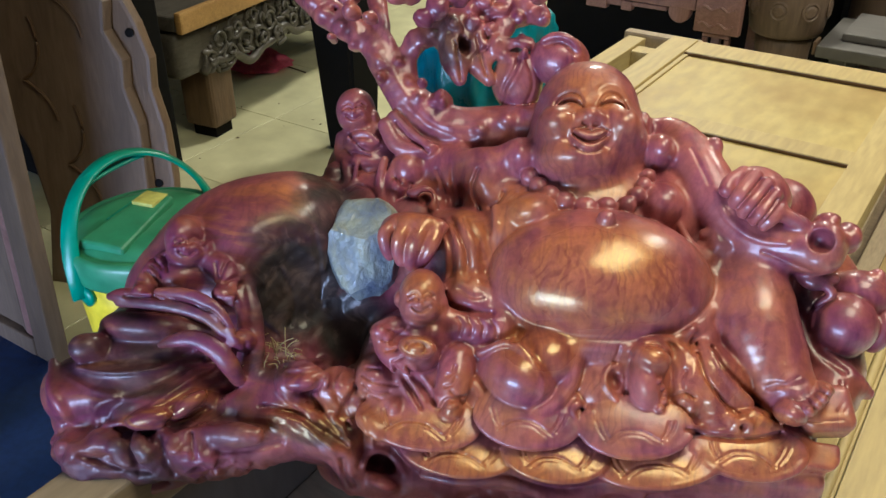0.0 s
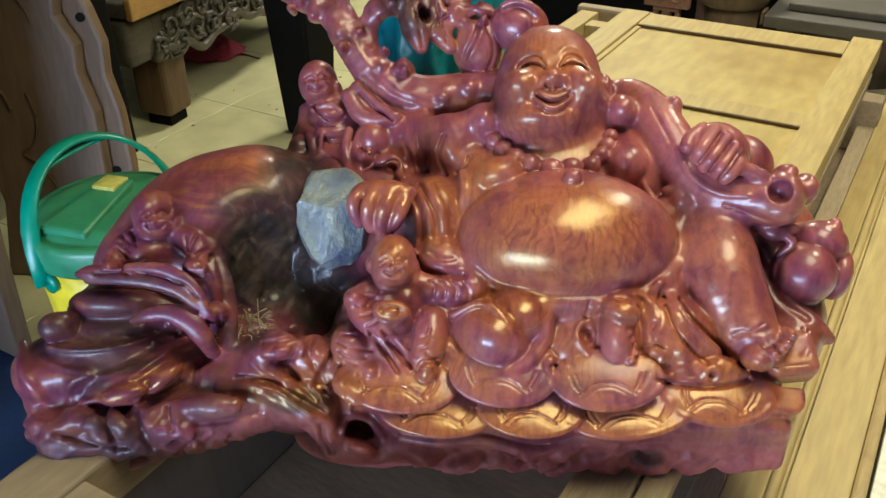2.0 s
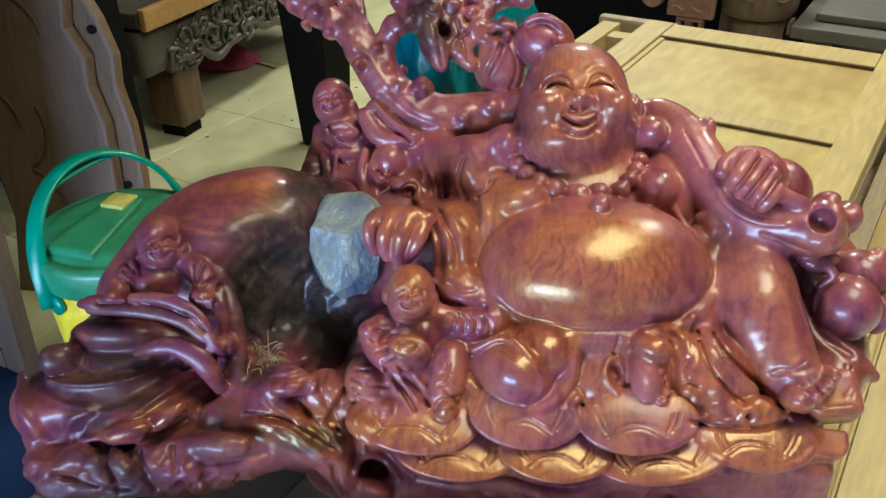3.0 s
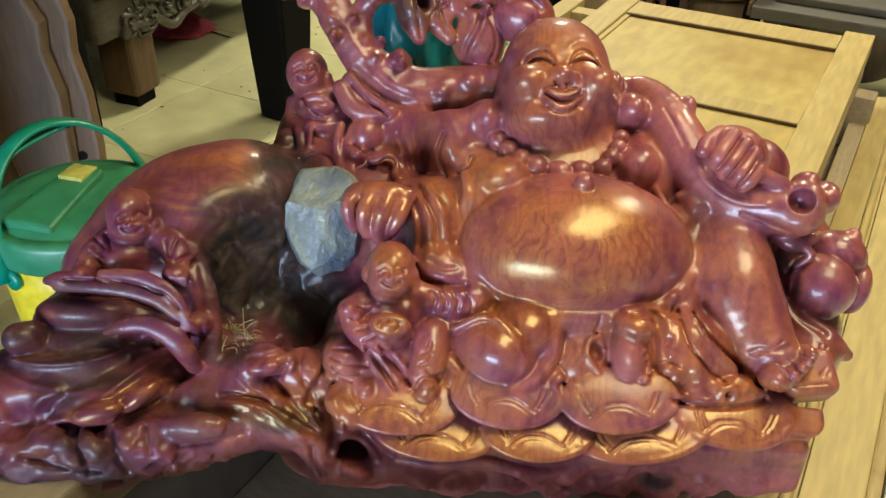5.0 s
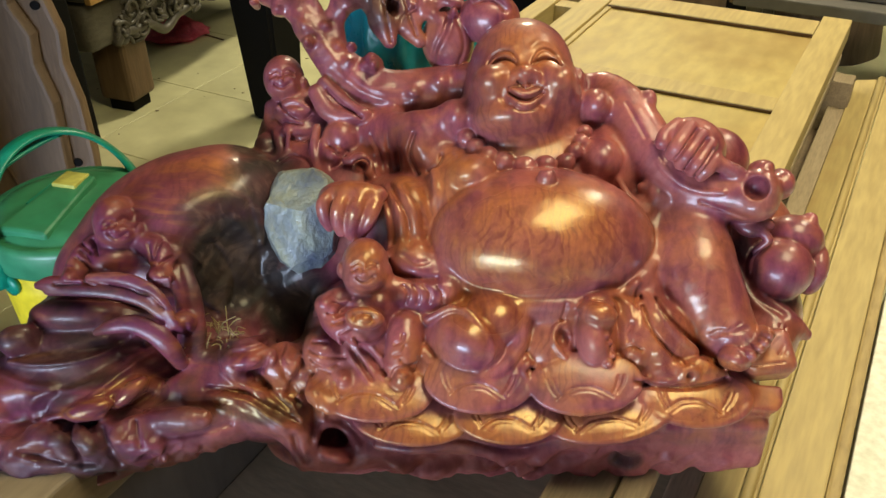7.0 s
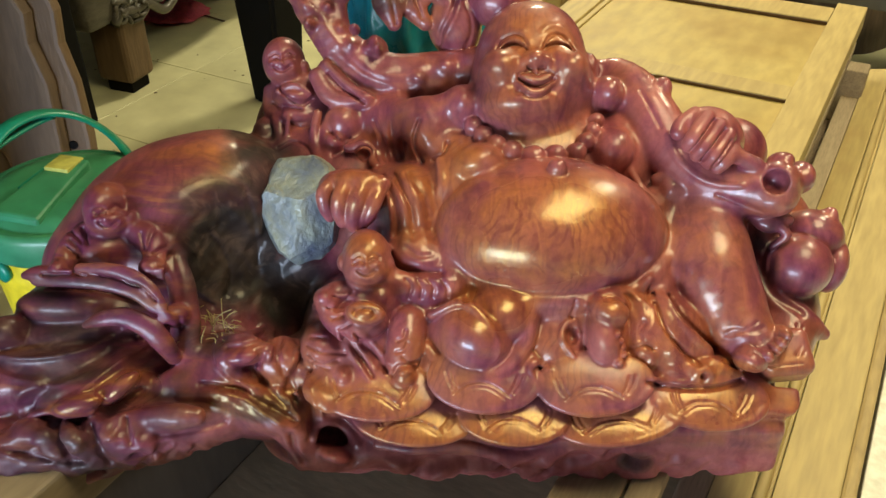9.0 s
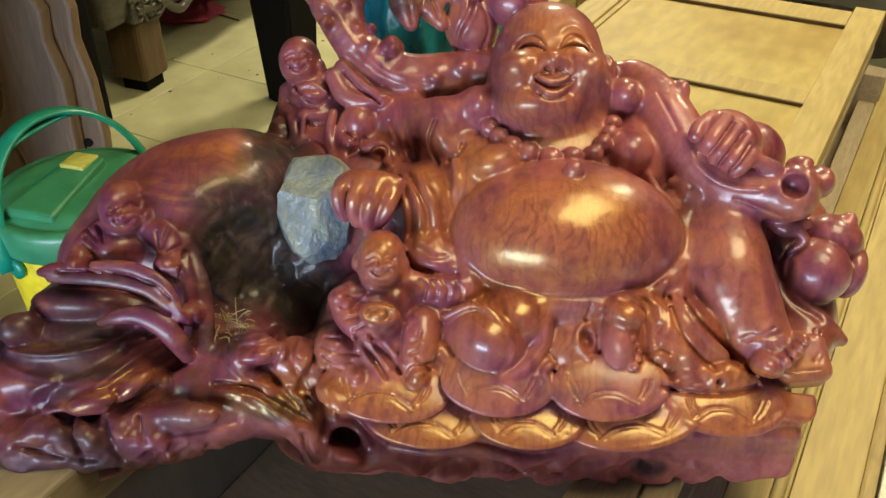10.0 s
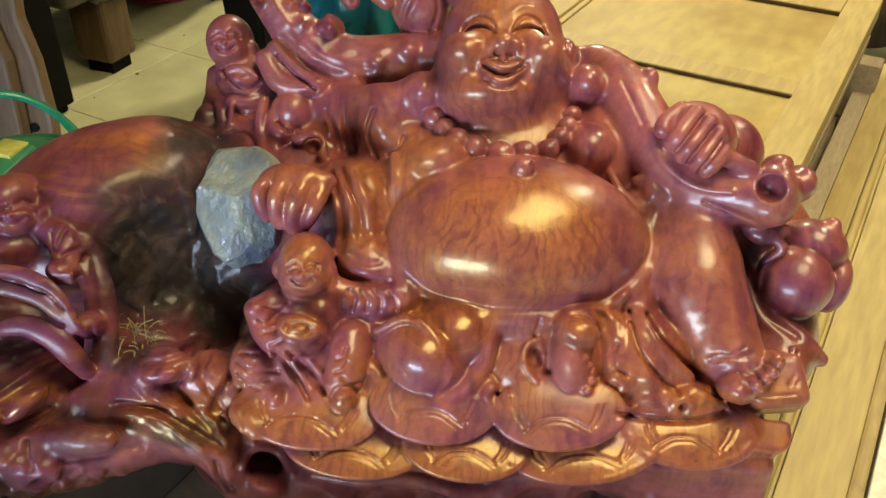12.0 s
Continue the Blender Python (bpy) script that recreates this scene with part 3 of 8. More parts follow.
        reach = np.abs(m) @ np.array([ha, hb, hc])
        p = np.array([a, b, c])
        cut, (x, y, z) = self.region(p - reach, p + reach, abs(k) + 0.02)
        x, y, z = x - a, y - b, z - c
        q = [np.abs(m[0, i] * x + m[1, i] * y + m[2, i] * z) - h + soft for i, h in enumerate((ha, hb, hc))]
        d = np.sqrt(sum(np.maximum(e, 0) ** 2 for e in q)) + np.minimum(np.maximum(np.maximum(q[0], q[1]), q[2]), 0) - soft
        self.join(cut, d.astype(np.float32), k)

    def gnarl(self, a, b, c, ra, rb, rc, size, deep, seed=0):
        """Uneven, weathered wood inside an ellipsoid: swellings of about that size."""
        cut, (x, y, z) = self.region((a - ra, b - rb, c - rc), (a + ra, b + rb, c + rc), 0)
        fade = np.clip(1.4 * (1 - ((x - a) / ra) ** 2 - ((y - b) / rb) ** 2 - ((z - c) / rc) ** 2), 0, 1)
        rng = np.random.RandomState(seed)
        total = 0
        for octave in range(2):
            for _ in range(4):
                w = rng.normal(size=3)
                w *= 6.28 / size * 1.9 ** octave / np.linalg.norm(w)
                o = rng.uniform(0, 6.28, 2)
                total = total + np.sin(w[0] * x + w[1] * y + w[2] * z + o[0] + 1.3 * np.sin(w[1] * x - w[2] * y + w[0] * z + o[1])) / 1.8 ** octave
        self.field[cut] += (deep * 0.35 * fade * total).astype(np.float32)

    def polish(self):
        """Sanding: every value of the field becomes the mean of itself and its neighbours."""
        f = self.field
        last = f[0].copy()
        for i in range(1, len(f) - 1):
            here = f[i].copy()
            p = 0.25 * (last + f[i + 1]) + 0.5 * here
            p[1:-1] = 0.25 * (p[:-2] + p[2:]) + 0.5 * p[1:-1]
            p[:, 1:-1] = 0.25 * (p[:, :-2] + p[:, 2:]) + 0.5 * p[:, 1:-1]
            f[i], last = p, here

    def skin(self):
        """Vertices and four-sided faces of the surface."""
        f = self.field
        f[0], f[-1], f[:, 0], f[:, -1], f[:, :, 0], f[:, :, -1] = [0.02] * 6
        s = f < 0
        n = np.array(f.shape)
        c = [s[i:n[0] - 1 + i, j:n[1] - 1 + j, l:n[2] - 1 + l] for i in (0, 1) for j in (0, 1) for l in (0, 1)]
        some, every = np.zeros(c[0].shape, bool), np.ones(c[0].shape, bool)
        for e in c:
            some |= e
            every &= e
        cell = np.argwhere(some & ~every)
        index = np.full(c[0].shape, -1, np.int32)
        index[tuple(cell.T)] = np.arange(len(cell))
        corner = np.array([(i, j, l) for i in (0, 1) for j in (0, 1) for l in (0, 1)])
        val = np.stack([f[tuple((cell + o).T)] for o in corner], 1)
        pos, num = np.zeros((len(cell), 3)), np.zeros(len(cell))
        for i in range(8):
            for j in range(i + 1, 8):
                if np.abs(corner[i] - corner[j]).sum() == 1:
                    on = (val[:, i] < 0) != (val[:, j] < 0)
                    t = val[on, i] / (val[on, i] - val[on, j])
                    pos[on] += corner[i] + t[:, None] * (corner[j] - corner[i])
                    num[on] += 1
        verts = self.lo + self.step * (cell + pos / num[:, None])
        quads = []
        for axis in range(3):
            o1, o2 = [np.eye(3, dtype=int)[(axis + q) % 3] for q in (1, 2)]
            lo = [slice(None)] * 3
            hi = [slice(None)] * 3
            lo[axis], hi[axis] = slice(0, -1), slice(1, None)
            for flip in (False, True):
                e = np.argwhere((s[tuple(lo)] & ~s[tuple(hi)]) if not flip else (~s[tuple(lo)] & s[tuple(hi)]))
                if len(e):
                    q = np.stack([index[tuple((e - o).T)] for o in (o1 + o2, o2, 0 * o1, o1)], 1)
                    quads.append(q[:, ::-1] if flip else q)
        return verts, np.vstack(quads)


# ---- the carved statue: one block of wood ----
SLOPE = Matrix(((0.9972, 0.0449, -0.0592, 0.0579), (-0.0742, 0.5639, -0.8225, 1.2306), (-0.0036, 0.8246, 0.5657, 0.7294), (0, 0, 0, 1)))
STONE_AT, GRASS_AT = (-0.2057, 0.0727, 0.0000), (-0.3328, -0.1201, 0.1000)
statue = Carving((-0.80, -0.42, -0.34), (0.70, 0.60, 0.32), STEP)

# base block, standing upright, and the masses behind the figures
statue.slab(0.2385, -0.168, -0.100, 0.2885, 0.052, 0.247, tilt=34.5, soft=0.018, k=0.015)
statue.ball(0.2778, -0.226, -0.015, 0.354, 0.1089, 0.13, k=0.02)
statue.ball(0.46, -0.2308, -0.045, 0.10, 0.102, 0.13, k=0.03)
statue.ball(-0.0401, -0.2359, -0.02, 0.1731, 0.1002, 0.13, k=0.03)
statue.ball(-0.1312, -0.2997, -0.02, 0.1366, 0.0547, 0.12, k=0.02)
statue.ball(0.1761, -0.039, -0.16, 0.3303, 0.2602, 0.18, k=0.02)
statue.ball(-0.146, 0.0213, -0.18, 0.2331, 0.2331, 0.18, k=0.02)
statue.ball(-0.0965, 0.2474, -0.2, 0.1642, 0.0718, 0.1, k=0.02)
statue.ball(-0.2155, -0.0087, -0.1, 0.0866, 0.1155, 0.12, k=0.03)
statue.ball(-0.4053, -0.1137, -0.09, 0.1912, 0.1434, 0.14, k=0.02)
statue.ball(0.2788, -0.1357, -0.02, 0.1822, 0.082, 0.13, k=0.03)
statue.ball(0.5089, 0.0104, -0.08, 0.1424, 0.1234, 0.1, k=0.03)
statue.ball(0.560, -0.1107, -0.05, 0.079, 0.1023, 0.1, k=0.03)
statue.ball(0.5557, -0.1423, 0.005, 0.0537, 0.0537, 0.08, k=0.02)
statue.ball(0.0419, -0.1084, -0.02, 0.1093, 0.1002, 0.12, k=0.03)

# sack with its charred side
statue.ball(-0.4206, 0.0198, -0.07, 0.2028, 0.1528, 0.2, roll=38, k=0.02)
statue.ball(-0.3235, 0.1172, -0.11, 0.0872, 0.0775, 0.14, roll=-25, k=0.04)
statue.ball(-0.277, -0.0233, 0.145, 0.0765, 0.1087, 0.115, roll=5, k=-0.05)
statue.ball(-0.2168, -0.0813, 0.12, 0.0493, 0.0493, 0.1, k=-0.05)
statue.gnarl(-0.3023, -0.0079, 0.03, 0.1143, 0.1318, 0.2, 0.08, 0.002, 3)
statue.score((-0.3291, 0.018, 0.064), (-0.3113, -0.0255, 0.029), (-0.3171, -0.0698, 0.023), w=0.0042, deep=0.003)
statue.score((-0.2804, 0.0961, 0.051), (-0.271, 0.036, 0.033), (-0.273, -0.026, -0), w=0.0042, deep=0.003)
statue.score((-0.3683, -0.0075, 0.107), (-0.3601, -0.0586, 0.076), (-0.3355, -0.0865, 0.038), w=0.0042, deep=0.003)
statue.score((-0.2532, 0.0901, 0.01), (-0.2493, 0.0366, 0.007), w=0.0042, deep=0.003)
statue.gnarl(-0.2893, -0.0165, 0.05, 0.0953, 0.1126, 0.16, 0.07, 0.002, 41)

# body of the large figure
statue.ball(0.1705, 0.1269, -0.11, 0.2228, 0.1259, 0.16, k=0.02)
statue.ball(0.0432, 0.0949, -0.065, 0.0658, 0.1034, 0.14, roll=-15, k=0.015)
statue.ball(0.3158, 0.1366, -0.11, 0.0872, 0.1066, 0.14, k=0.02)
statue.ball(0.1888, 0.0234, 0.05, 0.1784, 0.1126, 0.115, roll=-3, tilt=-18, k=0.006)
statue.ball(0.1715, -0.006, 0.07, 0.1365, 0.07, 0.1, roll=-3, tilt=-8, k=0.05)
statue.limb((0.0112, 0.0398, 0.0523, 0.0077), (0.0203, 0.0008, 0.0816, 0.0084), (0.0506, -0.039, 0.1059, 0.0091), (0.0951, -0.0631, 0.1219, 0.0081), (0.16, -0.0743, 0.1277, 0.0073), (0.2262, -0.0787, 0.1227, 0.0073), (0.2942, -0.0669, 0.1118, 0.0082), (0.345, -0.0344, 0.0917, 0.0083), (0.3671, 0.0009, 0.0632, 0.0068), (0.3665, 0.0444, 0.0431, 0.0069), (0.3496, 0.0848, 0.0238, 0.0062), k=0.006)
statue.limb((0.0469, -0.0536, 0.0933, 0.0067), (0.0957, -0.0751, 0.1134, 0.0066), (0.1611, -0.0863, 0.1185, 0.0065), (0.2278, -0.09, 0.1134, 0.0066), (0.2867, -0.0804, 0.1084, 0.0066), k=0.006)
statue.ball(0.0768, 0.1291, 0.04, 0.0436, 0.0314, 0.06, roll=15, k=0.01)
statue.ball(0.2891, 0.1486, 0.005, 0.0412, 0.0412, 0.06, k=0.008)
statue.limb((0.3144, 0.189, 0.0038, 0.0062), (0.3125, 0.1421, 0.0238, 0.0062), (0.3295, 0.0973, 0.0339, 0.0061), (0.3575, 0.0618, 0.0439, 0.0061), k=0.006)

# head
statue.ball(0.1717, 0.3164, -0.055, 0.0887, 0.0868, 0.115, k=0.02)
statue.ball(0.1712, 0.2578, -0.035, 0.1022, 0.0681, 0.115, k=0.035)
statue.ball(0.1449, 0.2191, 0.039, 0.0576, 0.0288, 0.055, k=0.04)
statue.ball(0.2897, 0.245, -0.02, 0.0273, 0.0301, 0.05, k=0.008)
statue.ball(0.266, 0.2871, -0.03, 0.0128, 0.0275, 0.03, k=0.006)
statue.ball(0.0563, 0.2278, -0.015, 0.0218, 0.029, 0.06, k=0.025)
statue.ball(0.1154, 0.2772, 0.037, 0.028, 0.021, 0.04, k=0.022)
statue.ball(0.2137, 0.2811, 0.035, 0.028, 0.021, 0.04, k=0.022)

# brows, eyes, nose and mouth
statue.score((0.1024, 0.3155, 0.0237), (0.1098, 0.3311, 0.0261), (0.1224, 0.3389, 0.0359), (0.1366, 0.3388, 0.0464), (0.1489, 0.3317, 0.0547), w=0.005, deep=-0.002)
statue.score((0.1781, 0.3305, 0.0587), (0.1917, 0.3406, 0.0523), (0.2074, 0.3406, 0.0453), (0.2211, 0.3308, 0.0394), (0.2306, 0.3152, 0.0372), w=0.005, deep=-0.002)
statue.score((0.1182, 0.3143, 0.0429), (0.1342, 0.3183, 0.0524), (0.1483, 0.3104, 0.061), w=0.009, deep=-0.0035)
statue.score((0.1848, 0.3105, 0.0635), (0.2013, 0.3178, 0.0565), (0.2188, 0.3068, 0.0555), w=0.009, deep=-0.0035)
statue.ball(0.1663, 0.2839, 0.0736, 0.0146, 0.0129, 0.024, k=0.014)
statue.ball(0.1492, 0.2799, 0.0715, 0.0095, 0.0077, 0.016, k=0.010)
statue.ball(0.1836, 0.2812, 0.073, 0.0095, 0.0077, 0.016, k=0.010)
statue.score((0.1409, 0.2845, 0.0714), (0.1332, 0.2723, 0.0765), (0.1277, 0.2611, 0.077), (0.1292, 0.2474, 0.0807), (0.1365, 0.2334, 0.0905), w=0.007, deep=0.005)
statue.score((0.1907, 0.2835, 0.0746), (0.1967, 0.2718, 0.0772), (0.2012, 0.2627, 0.0769), (0.1982, 0.2477, 0.0781), (0.1905, 0.235, 0.0819), w=0.007, deep=0.005)
statue.ball(0.1121, 0.2741, 0.0648, 0.0241, 0.0189, 0.03, k=0.03)
statue.ball(0.2196, 0.2715, 0.0623, 0.0224, 0.0189, 0.03, k=0.03)
statue.score((0.1462, 0.2523, 0.0835), (0.1658, 0.2489, 0.0859), (0.1852, 0.2524, 0.0821), w=0.010, deep=-0.006)
statue.score((0.1439, 0.2392, 0.0889), (0.1543, 0.2321, 0.0924), (0.1652, 0.2304, 0.0915), (0.1763, 0.2339, 0.0878), (0.1858, 0.2411, 0.0834), w=0.0055, deep=-0.004)

# prayer beads
statue.ball(0.0724, 0.1899, 0.0228, 0.015, 0.015, 0.0142, k=0.003)
statue.ball(0.0875, 0.1733, 0.036, 0.0158, 0.0158, 0.015, k=0.003)
statue.ball(0.1057, 0.1568, 0.0493, 0.0173, 0.0173, 0.0167, k=0.003)
statue.ball(0.1298, 0.1454, 0.0507, 0.019, 0.019, 0.0183, k=0.003)
statue.ball(0.1637, 0.1361, 0.0568, 0.0198, 0.0198, 0.0192, k=0.003)
statue.ball(0.1977, 0.1399, 0.0543, 0.0173, 0.0173, 0.0167, k=0.003)
statue.ball(0.1896, 0.1144, 0.126, 0.0147, 0.0147, 0.015, k=0.003)
statue.ball(0.2304, 0.1446, 0.05, 0.0156, 0.0156, 0.015, k=0.003)
statue.ball(0.2466, 0.1621, 0.0418, 0.0148, 0.0148, 0.0142, k=0.003)
statue.ball(0.2591, 0.1801, 0.0307, 0.0141, 0.0141, 0.0133, k=0.003)
statue.ball(0.269, 0.1986, 0.0115, 0.0134, 0.0134, 0.0125, k=0.003)

# arm with the staff
statue.limb((0.2804, 0.2878, -0.052, 0.022), (0.3252, 0.2696, -0.0444, 0.0344), (0.3588, 0.2138, -0.0122, 0.0422), (0.3886, 0.1473, 0.017, 0.043), (0.4384, 0.0979, 0.0496, 0.0354), (0.4835, 0.0863, 0.0684, 0.0366), (0.5223, 0.0782, 0.089, 0.036), k=0.012)
statue.limb((0.312, 0.2795, -0.0473, 0.0273), (0.3425, 0.265, -0.0198, 0.0198), (0.3653, 0.2438, -0.0025, 0.0125), k=0.012)
statue.ball(0.3795, 0.2533, -0.005, 0.0144, 0.0171, 0.02, k=0.008)
statue.ball(0.5009, 0.1523, -0.045, 0.058, 0.058, 0.055, roll=-40, k=0.012)
statue.limb((0.3728, 0.1695, 0.0519, 0.0052), (0.3813, 0.1366, 0.0612, 0.006), (0.4071, 0.1073, 0.0722, 0.0059), (0.435, 0.0919, 0.086, 0.005), (0.4673, 0.0875, 0.1017, 0.0042), k=0.004, squash=1.25)
statue.ball(0.4381, 0.166, 0.045, 0.0522, 0.0452, 0.065, roll=-40, k=0.005)
statue.limb((0.3816, 0.1712, 0.0723, 0.0127), (0.3879, 0.1846, 0.0681, 0.0119), (0.4094, 0.2021, 0.0648, 0.0102), k=0.003)
statue.limb((0.4183, 0.1912, 0.0984, 0.0116), (0.3941, 0.1608, 0.1149, 0.0131), (0.3867, 0.1485, 0.1065, 0.0115), k=0.003)
statue.limb((0.4342, 0.1772, 0.1035, 0.0115), (0.4076, 0.1471, 0.119, 0.013), (0.3993, 0.1334, 0.1085, 0.0115), k=0.003)
statue.limb((0.4475, 0.1622, 0.1035, 0.0115), (0.4244, 0.1341, 0.1178, 0.0122), (0.4163, 0.1219, 0.1073, 0.0107), k=0.003)
statue.limb((0.4574, 0.1449, 0.0942, 0.0108), (0.4428, 0.1252, 0.1073, 0.0107), (0.432, 0.1142, 0.1001, 0.0099), k=0.003)
statue.ball(0.5236, 0.0948, 0.092, 0.0285, 0.031, 0.04, turn=10, k=0.006)
statue.ball(0.5124, 0.0913, 0.118, 0.0170, 0.0185, 0.026, k=-0.004)
statue.ball(0.5704, 0.1019, 0.060, 0.0206, 0.0257, 0.04, k=0.022)
statue.ball(0.5335, 0.126, 0.082, 0.0186, 0.0135, 0.03, k=0.008)
statue.ball(0.5149, 0.0618, 0.08, 0.0288, 0.0186, 0.04, k=0.01)
statue.limb((0.411, 0.1306, 0.095, 0.01), (0.4559, 0.1328, 0.0984, 0.0116), (0.4899, 0.1179, 0.0968, 0.0132), k=0.01)
statue.limb((0.4062, 0.0924, 0.0412, 0.0138), (0.3796, 0.0879, 0.0429, 0.0121), (0.3729, 0.1059, 0.0354, 0.0096), (0.3563, 0.1044, 0.0321, 0.0079), k=0.005)

# raised leg with its foot
statue.ball(0.3704, 0.0644, -0.015, 0.0309, 0.0436, 0.06, k=0.02)
statue.ball(0.3723, -0.0349, 0.005, 0.0403, 0.0537, 0.07, k=0.01)
statue.ball(0.5519, -0.0717, -0.015, 0.0454, 0.0545, 0.07, k=0.01)
statue.limb((0.4371, 0.0257, 0.0209, 0.0641), (0.4336, -0.0334, 0.0644, 0.0636), (0.4508, -0.0908, 0.0766, 0.0584), (0.4651, -0.1297, 0.0959, 0.0421), k=0.02)
statue.limb((0.4629, -0.1245, 0.0975, 0.0405), (0.4761, -0.1491, 0.116, 0.029), k=0.02)
statue.ball(0.479, -0.1437, 0.09, 0.0471, 0.037, 0.06, roll=-38, k=0.02)
statue.ball(0.4663, -0.1627, 0.138, 0.0243, 0.0162, 0.03, roll=-42, k=0.005)
statue.ball(0.4862, -0.1543, 0.141, 0.0172, 0.0101, 0.02, roll=-38, k=0.002)
statue.ball(0.4987, -0.1449, 0.138, 0.0165, 0.0097, 0.02, roll=-38, k=0.002)
statue.ball(0.5084, -0.1356, 0.134, 0.0152, 0.0089, 0.02, roll=-38, k=0.002)
statue.ball(0.5165, -0.1271, 0.13, 0.0139, 0.0081, 0.02, roll=-38, k=0.002)

# peaches and leaf beside the leg
statue.limb((0.4947, 0.0593, 0.0005, 0.0195), (0.5158, 0.0098, 0.0089, 0.0211), (0.5256, -0.0434, 0.0208, 0.0192), (0.5464, -0.0908, 0.0394, 0.0206), (0.5791, -0.12, 0.0546, 0.0204), (0.6098, -0.1395, 0.0497, 0.0103), k=0.008)
statue.score((0.4864, 0.0351, 0.065), (0.5153, -0.0254, 0.034), (0.5323, -0.0769, 0.053), (0.5678, -0.1057, 0.071), w=0.0058, deep=0.006)
statue.ball(0.5757, -0.0342, 0.032, 0.0544, 0.0509, 0.06, k=0.003)
statue.ball(0.6117, 0.0143, 0.01, 0.0482, 0.041, 0.05, roll=-15, k=0.003)
statue.ball(0.6319, 0.0448, 0.03, 0.0114, 0.0132, 0.015, k=0.008)
statue.ball(0.6402, -0.0348, 0.01, 0.0232, 0.0446, 0.04, roll=-15, k=0.004)
statue.limb((0.4979, 0.0529, 0.048, 0.012), (0.5204, 0.0309, 0.0614, 0.0136), (0.5532, 0.0371, 0.0547, 0.0103), k=0.006)
statue.limb((0.5286, 0.0352, 0.0623, 0.0077), (0.548, 0.0137, 0.0673, 0.0077), (0.5322, -0.0035, 0.0531, 0.0069), k=0.004)

# folded leg and robe
statue.ball(0.1832, -0.0941, 0.078, 0.1399, 0.0305, 0.07, tilt=-15, k=0.01)
statue.ball(0.0137, -0.1708, 0.062, 0.0567, 0.0549, 0.08, k=0.02)
statue.ball(0.1931, -0.1444, 0.068, 0.0598, 0.0513, 0.08, k=0.02)
statue.ball(0.1052, -0.1034, 0.045, 0.0739, 0.0652, 0.12, k=0.01)
statue.ball(0.0656, -0.1303, 0.09, 0.0656, 0.0571, 0.1, roll=-30, k=0.004)
statue.limb((0.0049, -0.0967, 0.1335, 0.0065), (0.0486, -0.0788, 0.1587, 0.0063), (0.0834, -0.1093, 0.1737, 0.0063), (0.0956, -0.1453, 0.1687, 0.0063), (0.0764, -0.1704, 0.1587, 0.0063), k=0.004)
statue.limb((-0.0033, -0.1458, 0.1303, 0.0097), (0.021, -0.1725, 0.1438, 0.0112), (0.0608, -0.1847, 0.1539, 0.0111), (0.1047, -0.1767, 0.1539, 0.0111), (0.1377, -0.1442, 0.1446, 0.0104), (0.1499, -0.0969, 0.1303, 0.0097), (0.132, -0.0689, 0.1219, 0.0081), k=0.005)
statue.limb((0.1178, -0.1605, 0.1428, 0.0072), (0.1436, -0.1202, 0.1428, 0.0072), (0.1446, -0.0886, 0.1335, 0.0065), k=0.005)
statue.ball(0.0521, -0.0679, 0.17, 0.0087, 0.011, 0.04, k=-0.003)
statue.ball(0.1771, -0.1539, 0.06, 0.043, 0.0516, 0.09, k=0.015)
statue.ball(0.3286, -0.1397, 0.08, 0.0948, 0.0728, 0.07, tilt=-14, k=0.01)
statue.ball(0.3845, -0.1826, 0.1, 0.0667, 0.025, 0.05, k=0.006)
statue.ball(0.2563, -0.129, 0.05, 0.1039, 0.0606, 0.09, k=0.012)
statue.limb((0.1463, -0.1608, 0.1404, 0.0096), (0.14, -0.1803, 0.1454, 0.0096), (0.1529, -0.1913, 0.152, 0.008), (0.1736, -0.1825, 0.147, 0.008), (0.1984, -0.1645, 0.1428, 0.0072), k=0.005)
statue.ball(0.1546, -0.1763, 0.145, 0.0089, 0.0089, 0.035, k=-0.003)
statue.ball(0.2652, -0.095, 0.112, 0.0281, 0.0314, 0.06, k=0.006)
statue.limb((0.2544, -0.0958, 0.1452, 0.0268), (0.2486, -0.1283, 0.1419, 0.0261), (0.2521, -0.1533, 0.1486, 0.0174), k=0.008)
# upturned foot and the folds round it
statue.score((0.2833, -0.0923, 0.1582), (0.291, -0.1132, 0.1394), (0.2906, -0.135, 0.1442), (0.2891, -0.1599, 0.1509), w=0.006, deep=0.012)
statue.score((0.2229, -0.1537, 0.149), (0.2238, -0.1249, 0.1497), (0.2271, -0.1011, 0.1515), (0.2362, -0.0823, 0.1593), (0.2526, -0.0746, 0.1618), (0.271, -0.0771, 0.1616), (0.2837, -0.0889, 0.1563), w=0.0045, deep=0.010)
statue.ball(0.2556, -0.0924, 0.1583, 0.0292, 0.0189, 0.03, roll=-10, k=0.01)
statue.ball(0.2468, -0.1322, 0.1536, 0.0189, 0.031, 0.03, roll=10, k=0.012)
statue.score((0.2507, -0.1004, 0.1716), (0.2578, -0.1188, 0.1683), (0.2657, -0.1443, 0.1599), (0.2697, -0.163, 0.1554), w=0.006, deep=-0.003)
statue.ball(0.2643, -0.124, 0.1642, 0.0077, 0.006, 0.014, k=0.003)
statue.ball(0.2713, -0.1355, 0.1528, 0.0069, 0.0056, 0.014, k=0.003)
statue.ball(0.2769, -0.1464, 0.1404, 0.0069, 0.0056, 0.014, k=0.003)
statue.ball(0.2768, -0.1559, 0.1494, 0.0069, 0.0056, 0.014, k=0.003)
